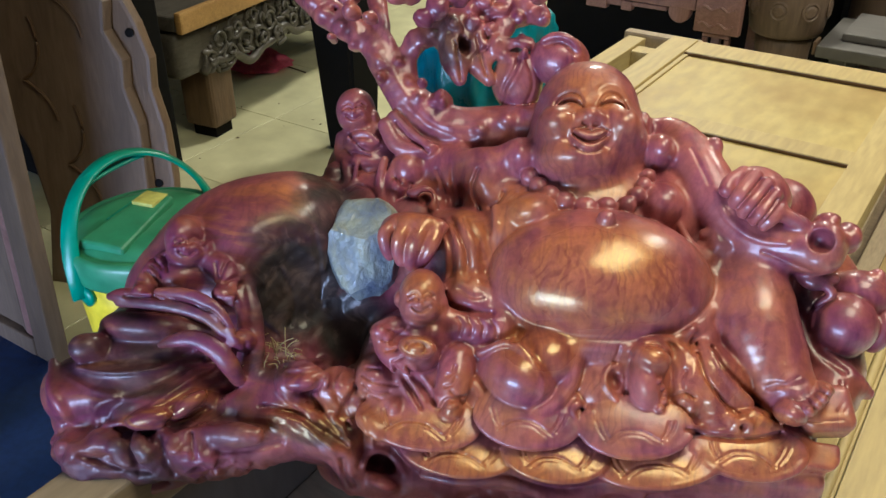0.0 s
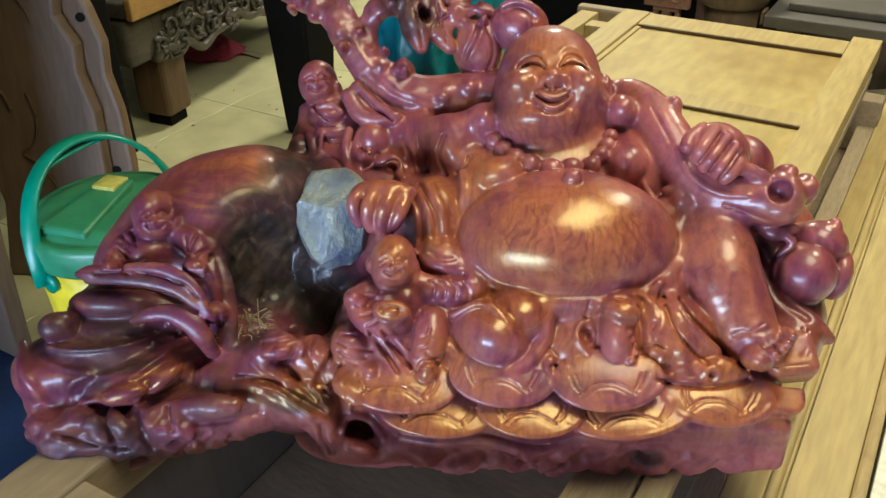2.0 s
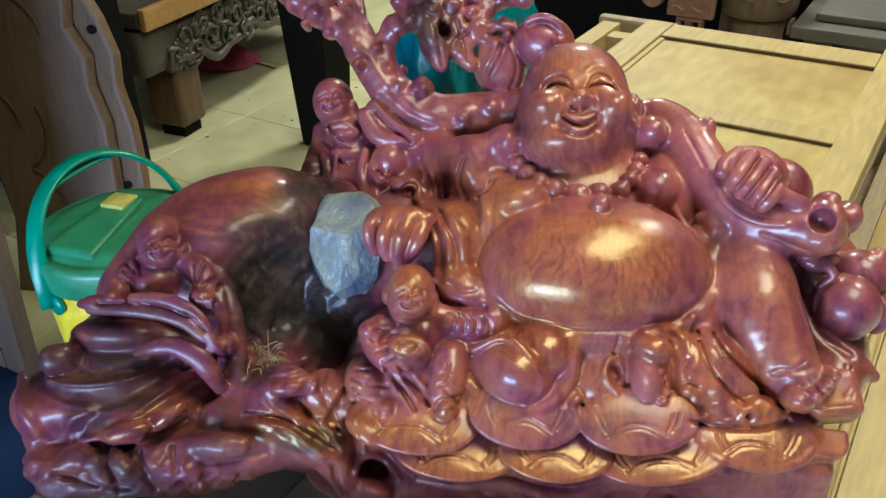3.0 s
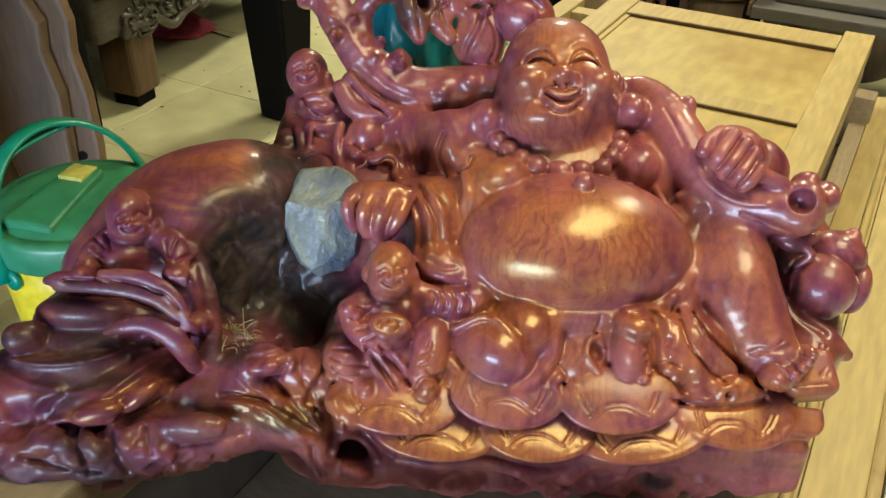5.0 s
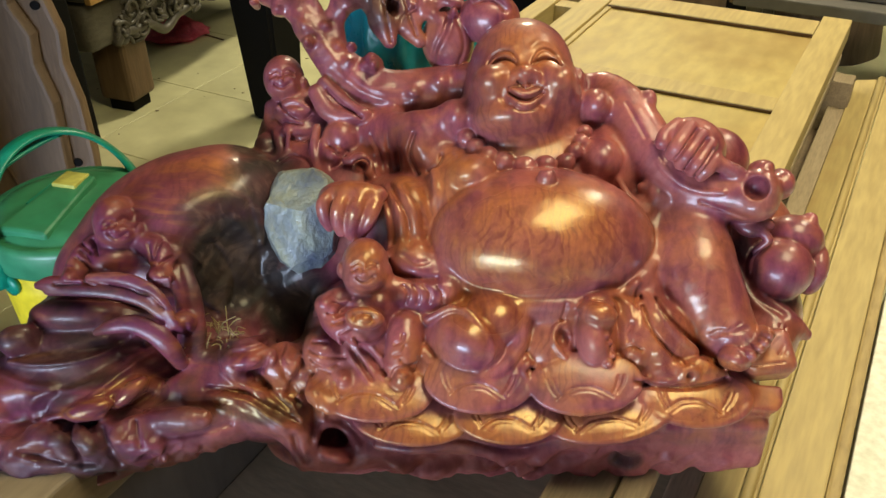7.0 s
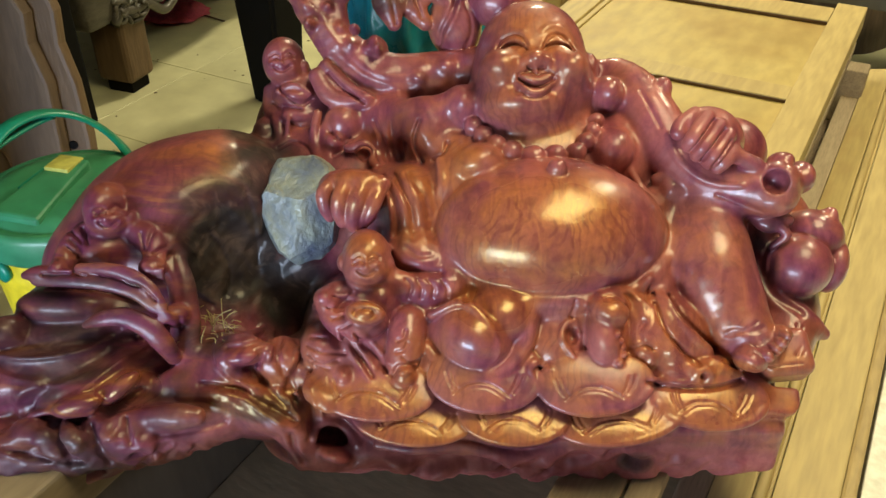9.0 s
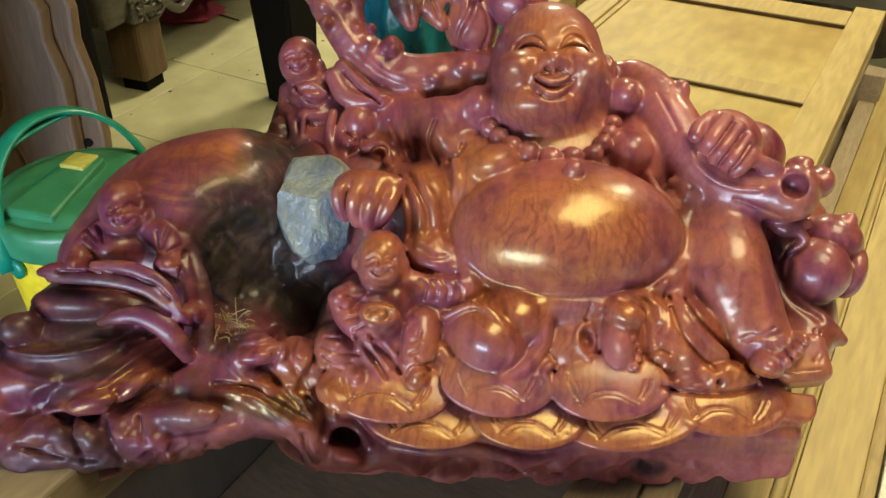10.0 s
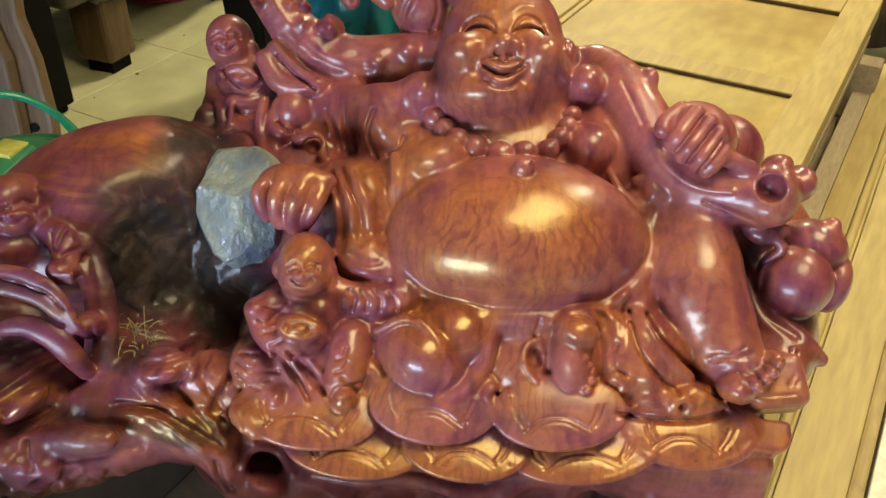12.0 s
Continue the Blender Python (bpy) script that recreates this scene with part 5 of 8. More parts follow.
statue.ball(0.0324, 0.303, -0.07, 0.017, 0.0136, 0.02, k=0.012)
statue.ball(0.0621, 0.2912, -0.075, 0.0151, 0.0121, 0.02, k=0.012)
statue.ball(0.0129, 0.2701, -0.078, 0.0133, 0.0106, 0.02, k=0.012)
statue.ball(-0.0461, 0.2571, -0.071, 0.0132, 0.0106, 0.02, k=0.012)
statue.ball(-0.124, 0.3379, -0.064, 0.0085, 0.0068, 0.02, k=0.012)
statue.ball(-0.1419, 0.3662, -0.068, 0.0075, 0.006, 0.02, k=0.012)
statue.ball(-0.1975, 0.3951, -0.066, 0.0094, 0.0075, 0.02, k=0.012)
statue.ball(0.0719, 0.3138, -0.075, 0.0132, 0.0106, 0.02, k=0.012)
statue.gnarl(-0.0652, 0.2814, -0.06, 0.1405, 0.0468, 0.12, 0.09, 0.004, 31)
statue.gnarl(-0.2405, 0.4519, -0.06, 0.103, 0.0843, 0.12, 0.08, 0.004, 33)
statue.limb((-0.1823, 0.2876, -0.0649, 0.0149), (-0.1613, 0.2541, -0.0617, 0.0167), (-0.1344, 0.2436, -0.055, 0.013), (-0.1041, 0.2444, -0.0483, 0.0083), k=0.005)
statue.limb((-0.1686, 0.3023, -0.0681, 0.0131), (-0.1352, 0.2684, -0.063, 0.013), (-0.1006, 0.2469, -0.0524, 0.0074), k=0.005)
statue.score((-0.1661, 0.309, -0.0573), (-0.1371, 0.2773, -0.0519), (-0.0997, 0.2544, -0.0491), (-0.0453, 0.2422, -0.0597), w=0.007, deep=-0.004)
statue.score((-0.1562, 0.3174, -0.0584), (-0.1259, 0.2891, -0.0596), (-0.0855, 0.2664, -0.0588), (-0.0304, 0.2568, -0.0622), w=0.006, deep=0.003)
statue.score((-0.1373, 0.3254, -0.0502), (-0.1049, 0.2945, -0.0483), (-0.0649, 0.2765, -0.0497), (-0.0052, 0.2721, -0.0535), w=0.004, deep=0.002)
statue.score((-0.2165, 0.4144, -0.0506), (-0.1933, 0.3991, -0.0444), (-0.1719, 0.3846, -0.0506), (-0.1636, 0.363, -0.0501), (-0.1454, 0.3376, -0.0501), w=0.006, deep=-0.003)
statue.ball(-0.1924, 0.3683, -0.0393, 0.0077, 0.0086, 0.02, k=0.006)
statue.ball(-0.0812, 0.329, -0.0497, 0.0077, 0.0095, 0.025, k=0.008)
statue.score((0.0507, 0.4135, -0.0635), (0.0406, 0.3868, -0.0559), (0.0286, 0.366, -0.065), (0.0226, 0.3479, -0.0857), w=0.004, deep=0.007)
statue.score((0.0568, 0.409, -0.0622), (0.0466, 0.3786, -0.0555), (0.0307, 0.3542, -0.0706), w=0.005, deep=-0.003)
statue.ball(0.059, 0.422, -0.0713, 0.0077, 0.0103, 0.03, k=0.006)
statue.ball(0.123, 0.417, -0.085, 0.054, 0.046, 0.05, roll=-8, k=0.003)
statue.limb((0.0915, 0.4425, -0.05, 0.006), (0.11, 0.448, -0.043, 0.008), (0.132, 0.4445, -0.04, 0.008), (0.149, 0.432, -0.045, 0.007), (0.159, 0.416, -0.055, 0.005), k=0.003)
statue.score((0.0975, 0.433, -0.04), (0.1165, 0.437, -0.036), (0.134, 0.4315, -0.036), (0.1465, 0.418, -0.04), w=0.004, deep=0.007)

# seated child on the rolled cloth
statue.ball(-0.5029, -0.0262, -0.01, 0.104, 0.095, 0.12, k=0.02)
statue.ball(-0.4354, 0.0358, 0.04, 0.0419, 0.0611, 0.06, roll=20, k=0.01)
statue.limb((-0.4363, 0.0792, 0.1143, 0.0057), (-0.4077, 0.071, 0.1134, 0.0066), (-0.3929, 0.0462, 0.1134, 0.0066), (-0.3925, 0.0257, 0.1092, 0.0058), k=0.005)
statue.ball(-0.4694, 0.0623, 0.105, 0.0316, 0.0399, 0.06, k=0.005)
statue.ball(-0.4576, 0.0398, 0.133, 0.0293, 0.0195, 0.035, k=0.01)
statue.ball(-0.427, 0.0458, 0.125, 0.0074, 0.0131, 0.02, k=0.004)
statue.ball(-0.4741, 0.0008, 0.085, 0.0489, 0.0388, 0.07, k=0.008)
statue.limb((-0.4994, 0.0297, 0.1153, 0.0147), (-0.5136, 0.009, 0.1273, 0.0177), (-0.5205, -0.0169, 0.1441, 0.0159), k=0.006)
statue.limb((-0.4249, 0.0295, 0.1238, 0.0162), (-0.399, 0.013, 0.1358, 0.0192), (-0.3884, -0.0088, 0.1492, 0.0158), k=0.006)
statue.limb((-0.3819, 0.0091, 0.117, 0.013), (-0.3885, -0.0112, 0.1489, 0.0111), (-0.3984, -0.0232, 0.1555, 0.0095), k=0.006)
statue.ball(-0.5197, -0.0249, 0.148, 0.0137, 0.0161, 0.03, k=0.004)
statue.ball(-0.389, -0.0232, 0.155, 0.0192, 0.016, 0.03, k=0.004)
statue.limb((-0.5191, -0.0275, 0.1741, 0.0039), (-0.5206, -0.0387, 0.1685, 0.0035), k=0.002)
statue.limb((-0.512, -0.0275, 0.1741, 0.0039), (-0.5135, -0.0387, 0.1685, 0.0035), k=0.002)
statue.limb((-0.5049, -0.0275, 0.1741, 0.0039), (-0.5064, -0.0387, 0.1685, 0.0035), k=0.002)
statue.limb((-0.4986, -0.0275, 0.1741, 0.0039), (-0.5001, -0.0387, 0.1685, 0.0035), k=0.002)
statue.limb((-0.3894, -0.0258, 0.1811, 0.0039), (-0.3907, -0.0385, 0.1745, 0.0035), k=0.002)
statue.limb((-0.3824, -0.0258, 0.1811, 0.0039), (-0.3837, -0.0385, 0.1745, 0.0035), k=0.002)
statue.limb((-0.3753, -0.0258, 0.1811, 0.0039), (-0.3766, -0.0385, 0.1745, 0.0035), k=0.002)
statue.limb((-0.3691, -0.0258, 0.1811, 0.0039), (-0.3703, -0.0385, 0.1745, 0.0035), k=0.002)
statue.limb((-0.3817, -0.0075, 0.1036, 0.0164), (-0.3627, -0.0487, 0.1121, 0.0179), (-0.3569, -0.0983, 0.1121, 0.0179), (-0.3623, -0.1477, 0.1137, 0.0163), k=0.01)
statue.score((-0.3725, -0.0074, 0.121), (-0.3604, -0.0481, 0.129), (-0.3577, -0.0888, 0.13), w=0.0042, deep=0.006)

# rolled cloth
statue.ball(-0.507, -0.0998, 0.035, 0.127, 0.0701, 0.1, k=0.02)
statue.limb((-0.5693, -0.0328, 0.1536, 0.0064), (-0.5469, -0.0311, 0.1574, 0.0126), (-0.5198, -0.0342, 0.161, 0.011), (-0.4954, -0.0405, 0.1625, 0.0095), k=0.006)
statue.ball(-0.5296, -0.0785, 0.098, 0.0752, 0.0301, 0.06, k=0.01)
statue.limb((-0.5524, -0.0406, 0.1593, 0.0079), (-0.4986, -0.0401, 0.174, 0.0102), (-0.4531, -0.0446, 0.18, 0.0101), (-0.411, -0.0555, 0.1821, 0.0101), (-0.3849, -0.0743, 0.1805, 0.0093), (-0.3667, -0.0936, 0.1734, 0.0078), k=0.003, squash=1.7)
statue.limb((-0.4861, -0.0228, 0.1738, 0.0071), (-0.4437, -0.0242, 0.1845, 0.0093), (-0.4113, -0.0327, 0.1881, 0.0101), (-0.3847, -0.0522, 0.1861, 0.0101), (-0.3628, -0.0903, 0.1759, 0.007), k=0.003, squash=1.7)
statue.limb((-0.4829, -0.1034, 0.1599, 0.0062), (-0.4572, -0.0952, 0.1698, 0.0113), (-0.4239, -0.0916, 0.1752, 0.0142), (-0.394, -0.104, 0.1762, 0.0157), (-0.3752, -0.1249, 0.1682, 0.0157), (-0.3668, -0.150, 0.1422, 0.0122), k=0.007, squash=1.7)
statue.limb((-0.3817, -0.0075, 0.1036, 0.0164), (-0.3627, -0.0487, 0.1121, 0.0179), (-0.3569, -0.0983, 0.1121, 0.0179), (-0.3623, -0.1477, 0.1137, 0.0163), k=0.01)
statue.ball(-0.3613, -0.093, 0.14, 0.0194, 0.0178, 0.035, k=0.004)
statue.limb((-0.3551, -0.0649, 0.1186, 0.0114), (-0.3431, -0.1059, 0.1206, 0.0114), (-0.3537, -0.1629, 0.1236, 0.0114), (-0.3779, -0.2028, 0.1303, 0.0097), k=0.008)

# spread hem of the cloth
statue.ball(-0.5404, -0.1754, 0.092, 0.1494, 0.0621, 0.1, k=0.02)
statue.ball(-0.4878, -0.2045, 0.12, 0.0903, 0.037, 0.08, roll=20, k=0.02)
statue.ball(-0.6229, -0.19, 0.095, 0.0603, 0.0519, 0.09, k=0.02)
statue.ball(-0.602, -0.1121, 0.125, 0.0262, 0.0213, 0.05, k=0.01)
statue.score((-0.6192, -0.1558, 0.1748), (-0.5607, -0.1645, 0.1895), (-0.5026, -0.1628, 0.1866), (-0.4612, -0.1458, 0.1622), (-0.4416, -0.1283, 0.1197), w=0.016, deep=0.012)
statue.score((-0.5936, -0.133, 0.1574), (-0.5374, -0.134, 0.1665), (-0.4853, -0.1281, 0.1453), (-0.4498, -0.1133, 0.1226), w=0.009, deep=0.007)
statue.score((-0.5256, -0.1808, 0.1913), (-0.4865, -0.1645, 0.1843), (-0.4586, -0.149, 0.1644), w=0.010, deep=0.008)
statue.score((-0.5053, -0.2072, 0.1982), (-0.465, -0.1884, 0.1948), (-0.4328, -0.1655, 0.1682), (-0.4186, -0.1491, 0.1343), w=0.010, deep=0.008)
statue.score((-0.4546, -0.2089, 0.1877), (-0.4355, -0.191, 0.1832), (-0.4168, -0.1695, 0.1596), (-0.4056, -0.158, 0.1305), w=0.007, deep=0.008)
statue.score((-0.6119, -0.143, 0.1641), (-0.5754, -0.1462, 0.1771), (-0.5318, -0.145, 0.179), (-0.4934, -0.1405, 0.1684), (-0.4679, -0.13, 0.1402), (-0.4422, -0.1134, 0.119), w=0.0045, deep=-0.006)
statue.score((-0.5341, -0.1842, 0.191), (-0.5088, -0.1807, 0.1911), (-0.4854, -0.171, 0.1869), (-0.4575, -0.1522, 0.1672), (-0.4395, -0.1341, 0.1254), (-0.4293, -0.1262, 0.1086), w=0.0045, deep=-0.006)
statue.score((-0.5068, -0.213, 0.1981), (-0.4844, -0.1963, 0.1986), (-0.4596, -0.1774, 0.1874), (-0.4358, -0.156, 0.1601), (-0.4186, -0.1403, 0.1076), w=0.005, deep=-0.006)
statue.score((-0.6272, -0.156, 0.1726), (-0.5687, -0.1744, 0.1902), (-0.5298, -0.1774, 0.1917), w=0.0035, deep=-0.004)
statue.limb((-0.6052, -0.1141, 0.1598, 0.0172), (-0.5947, -0.1144, 0.1523, 0.0172), (-0.5816, -0.1215, 0.1264, 0.0155), (-0.5323, -0.1252, 0.1379, 0.012), (-0.4832, -0.122, 0.1279, 0.0077), k=0.022)
statue.limb((-0.659, -0.139, 0.142, 0.0075), (-0.6523, -0.1523, 0.154, 0.0077), (-0.6439, -0.1727, 0.176, 0.0077), (-0.6267, -0.1936, 0.1852, 0.0077), (-0.617, -0.2129, 0.1761, 0.0077), (-0.6129, -0.2285, 0.1588, 0.0069), k=0.008)
statue.score((-0.5718, -0.2252, 0.1693), (-0.5705, -0.2058, 0.1769), (-0.5573, -0.1912, 0.188), (-0.5426, -0.1842, 0.1909), w=0.007, deep=-0.006)
statue.score((-0.5498, -0.217, 0.1805), (-0.5448, -0.2014, 0.185), (-0.5311, -0.1926, 0.1897), w=0.006, deep=0.006)
statue.limb((-0.542, -0.2241, 0.1901, 0.006), (-0.519, -0.2203, 0.1928, 0.0069), (-0.4998, -0.2211, 0.1985, 0.0052), k=0.006)
statue.ball(-0.4822, -0.2102, 0.1926, 0.0344, 0.0146, 0.022, roll=14, k=0.006)
statue.limb((-0.5024, -0.2226, 0.2001, 0.0034), (-0.4821, -0.2245, 0.1965, 0.0043), (-0.4646, -0.2181, 0.1941, 0.0043), (-0.4532, -0.2051, 0.1919, 0.0034), k=0.003)
statue.ball(-0.4296, -0.1906, 0.1711, 0.031, 0.0129, 0.022, roll=42, k=0.006)
statue.limb((-0.4347, -0.2092, 0.17, 0.0034), (-0.4202, -0.1992, 0.1679, 0.0043), (-0.41, -0.1827, 0.1635, 0.0043), (-0.4101, -0.17, 0.1535, 0.003), k=0.003)
statue.score((-0.6254, -0.232, 0.158), (-0.5871, -0.2359, 0.1654), (-0.5312, -0.23, 0.1952), (-0.4882, -0.2327, 0.1974), (-0.4552, -0.2293, 0.1963), (-0.4348, -0.2171, 0.1596), (-0.4118, -0.1991, 0.1519), w=0.006, deep=0.014)

# root under the hem
statue.ball(-0.532, -0.2358, 0.092, 0.1426, 0.0369, 0.08, k=0.02)
statue.ball(-0.542, -0.266, 0.088, 0.1347, 0.0253, 0.08, k=0.02)
statue.ball(-0.3874, -0.2252, 0.07, 0.0768, 0.0341, 0.08, k=0.03)
statue.limb((-0.6282, -0.2732, 0.1511, 0.0189), (-0.5874, -0.2756, 0.1692, 0.0308), (-0.5484, -0.2758, 0.1682, 0.0368), (-0.4653, -0.2701, 0.1579, 0.0371), (-0.3898, -0.2529, 0.1445, 0.0405), (-0.3133, -0.244, 0.1282, 0.0318), (-0.2604, -0.2438, 0.1072, 0.0228), k=0.015)
statue.limb((-0.6262, -0.3172, 0.1356, 0.0144), (-0.5921, -0.3213, 0.1511, 0.0189), (-0.5444, -0.3304, 0.1409, 0.0191), (-0.4598, -0.3049, 0.1292, 0.0208), (-0.3692, -0.2838, 0.1324, 0.0176), (-0.2917, -0.2629, 0.1153, 0.0147), k=0.012)
statue.limb((-0.6056, -0.2557, 0.1958, 0.0092), (-0.5752, -0.2604, 0.2028, 0.0122), (-0.5477, -0.2524, 0.2044, 0.0106), k=0.018)
statue.limb((-0.5609, -0.2394, 0.1923, 0.0077), (-0.5242, -0.2521, 0.2054, 0.0166), (-0.51, -0.268, 0.2028, 0.0122), k=0.018)
statue.limb((-0.5028, -0.2409, 0.1923, 0.0077), (-0.4808, -0.2553, 0.2084, 0.0136), (-0.4685, -0.2685, 0.2008, 0.0092), k=0.018)
statue.limb((-0.4588, -0.2368, 0.1857, 0.0093), (-0.4381, -0.2533, 0.1998, 0.0152), (-0.4238, -0.2758, 0.1857, 0.0093), k=0.018)
statue.limb((-0.4026, -0.2303, 0.1791, 0.0109), (-0.3534, -0.2289, 0.1866, 0.0184), (-0.3224, -0.2289, 0.1861, 0.0139), k=0.018)
statue.limb((-0.425, -0.2375, 0.1822, 0.0078), (-0.4055, -0.2555, 0.1892, 0.0108), (-0.3812, -0.2749, 0.1722, 0.0078), k=0.018)
statue.limb((-0.6033, -0.2993, 0.169, 0.011), (-0.5678, -0.3051, 0.1776, 0.0124), (-0.5434, -0.3226, 0.1706, 0.0094), k=0.018)
statue.limb((-0.616, -0.2662, 0.183, 0.007), (-0.5965, -0.2785, 0.1908, 0.0092), k=0.018)
statue.score((-0.509, -0.2369, 0.205), (-0.4946, -0.266, 0.212), (-0.4913, -0.2937, 0.192), w=0.0042, deep=0.006)
statue.score((-0.4615, -0.2381, 0.199), (-0.4527, -0.2682, 0.202), (-0.4442, -0.292, 0.183), w=0.0042, deep=0.006)
statue.score((-0.4177, -0.2317, 0.192), (-0.4072, -0.261, 0.2), w=0.0042, deep=0.006)
statue.score((-0.5737, -0.2655, 0.214), (-0.5325, -0.2793, 0.204), (-0.4758, -0.2898, 0.192), w=0.0042, deep=0.006)
statue.score((-0.3772, -0.2564, 0.185), (-0.3275, -0.2523, 0.167), (-0.2914, -0.2434, 0.152), w=0.0042, deep=0.006)
statue.gnarl(-0.5043, -0.2776, 0.16, 0.2068, 0.0716, 0.12, 0.07, 0.005, 5)
statue.gnarl(-0.3912, -0.2902, 0.14, 0.1293, 0.0323, 0.12, 0.035, 0.003, 6)

# gnarled middle between root and petals
statue.ball(-0.2312, -0.2399, 0.035, 0.1138, 0.0543, 0.1, k=0.02)
statue.ball(-0.1983, -0.1939, 0.02, 0.062, 0.062, 0.1, k=0.02)
statue.limb((-0.3676, -0.1935, 0.1377, 0.0223), (-0.2877, -0.2105, 0.133, 0.027), (-0.2236, -0.2399, 0.1278, 0.0272), (-0.1855, -0.2849, 0.109, 0.026), (-0.1916, -0.3202, 0.09, 0.01), k=0.015)
statue.ball(-0.302, -0.1741, 0.07, 0.0785, 0.0495, 0.08, k=0.02)
statue.ball(-0.2679, -0.1461, 0.142, 0.0387, 0.0226, 0.03, roll=12, k=0.008)
statue.ball(-0.2202, -0.166, 0.1, 0.0334, 0.0367, 0.05, k=0.012)
statue.limb((-0.3055, -0.1316, 0.1094, 0.0058), (-0.2649, -0.1232, 0.1449, 0.0064), (-0.2623, -0.1284, -0, 0.0063), k=0.009, squash=1.25)
statue.limb((-0.3049, -0.1369, 0.1224, 0.0057), (-0.2907, -0.1581, 0.1619, 0.0063), (-0.268, -0.1784, 0.1419, 0.0064), (-0.2454, -0.1714, 0.1335, 0.0057), k=0.009, squash=1.25)
statue.limb((-0.2561, -0.1344, -0.0057, 0.0072), (-0.2276, -0.1445, 0.1419, 0.0064), (-0.2354, -0.1685, 0.1435, 0.0056), k=0.009, squash=1.25)
statue.limb((-0.1979, -0.1614, 0.1355, 0.0057), (-0.206, -0.1858, 0.1355, 0.0057), (-0.1901, -0.2139, 0.1224, 0.0057), k=0.009, squash=1.25)
statue.limb((-0.3496, -0.2039, 0.1586, 0.0056), (-0.3057, -0.2038, 0.1589, 0.0063), (-0.2663, -0.2192, 0.1573, 0.0071), (-0.2272, -0.2456, 0.1529, 0.0064), k=0.009, squash=1.25)
statue.limb((-0.2624, -0.2082, 0.1565, 0.0056), (-0.2386, -0.2243, 0.1559, 0.0064), (-0.2103, -0.2576, 0.1489, 0.0064), (-0.1884, -0.2915, 0.1345, 0.0057), k=0.009, squash=1.25)
statue.limb((-0.2275, -0.2047, 0.1288, 0.0065), (-0.2102, -0.2183, 0.1352, 0.0073), (-0.1911, -0.2405, 0.1378, 0.0065), k=0.009, squash=1.25)
statue.limb((-0.1841, -0.1718, 0.1188, 0.0065), (-0.1624, -0.1982, 0.1589, 0.0063), (-0.1452, -0.2241, 0.17, 0.0063), k=0.009, squash=1.25)
statue.score((-0.2844, -0.1379, 0.165), (-0.2563, -0.1353, 0.167), (-0.2365, -0.1295, 0.146), w=0.0042, deep=0.007)
statue.score((-0.2536, -0.1769, 0.141), (-0.2305, -0.2021, 0.135), (-0.2047, -0.2248, 0.144), w=0.0042, deep=0.007)
statue.score((-0.2178, -0.1312, 0.114), (-0.2153, -0.1598, 0.148), (-0.1983, -0.2024, 0.133), w=0.0042, deep=0.007)
statue.score((-0.3219, -0.1904, 0.158), (-0.2747, -0.1989, 0.155), (-0.2265, -0.2265, 0.157), w=0.0042, deep=0.007)
statue.score((-0.1832, -0.2037, 0.125), (-0.1715, -0.2371, 0.121), (-0.1738, -0.2753, 0.134), w=0.0042, deep=0.007)
statue.limb((-0.1872, -0.3001, 0.097, 0.023), (-0.1536, -0.3097, 0.0987, 0.0213), (-0.1208, -0.3229, 0.0925, 0.0075), k=0.012)
statue.ball(-0.0823, -0.3012, 0.035, 0.0788, 0.0368, 0.08, k=0.015)
statue.gnarl(-0.2086, -0.2045, 0.12, 0.1232, 0.0903, 0.12, 0.07, 0.004, 8)

# rough front of the base
statue.ball(-0.0458, -0.3174, 0.077, 0.0339, 0.017, 0.03, k=0.015)
statue.ball(0.0137, -0.3286, 0.066, 0.0308, 0.0171, 0.03, k=0.015)
statue.ball(0.0733, -0.3186, 0.072, 0.0341, 0.017, 0.03, k=0.015)
statue.ball(0.1511, -0.3339, 0.062, 0.0429, 0.0172, 0.03, k=0.015)
statue.ball(0.2283, -0.3339, 0.062, 0.0412, 0.0172, 0.03, k=0.015)
statue.ball(0.3047, -0.3286, 0.066, 0.0428, 0.0171, 0.03, k=0.015)
statue.ball(0.3817, -0.3286, 0.066, 0.0377, 0.0171, 0.03, k=0.015)
statue.ball(0.4587, -0.3286, 0.066, 0.0513, 0.0171, 0.03, k=0.015)
statue.limb((-0.077, -0.2858, 0.1235, 0.0065), (-0.0196, -0.293, 0.1277, 0.0073), (0.0457, -0.2889, 0.1277, 0.0073), (0.095, -0.3022, 0.1235, 0.0065), k=0.008)
statue.limb((0.0132, -0.2967, 0.1118, 0.0082), (0.0787, -0.2985, 0.1219, 0.0081), (0.1456, -0.3095, 0.1101, 0.0099), (0.203, -0.288, 0.1134, 0.0066), k=0.008)
statue.limb((0.0975, -0.3311, 0.09, 0.01), (0.187, -0.2971, 0.1101, 0.0099), (0.2529, -0.2967, 0.1118, 0.0082), k=0.008)
statue.limb((0.2473, -0.3125, 0.0975, 0.0075), (0.3036, -0.302, 0.1068, 0.0082), (0.3476, -0.3167, 0.0975, 0.0075), k=0.008)
statue.limb((0.3463, -0.2988, 0.1026, 0.0074), (0.4212, -0.2946, 0.1026, 0.0074), (0.4996, -0.3009, 0.0933, 0.0067), k=0.008)
statue.gnarl(0.1857, -0.3344, 0.06, 0.361, 0.0473, 0.15, 0.07, 0.007, 11)
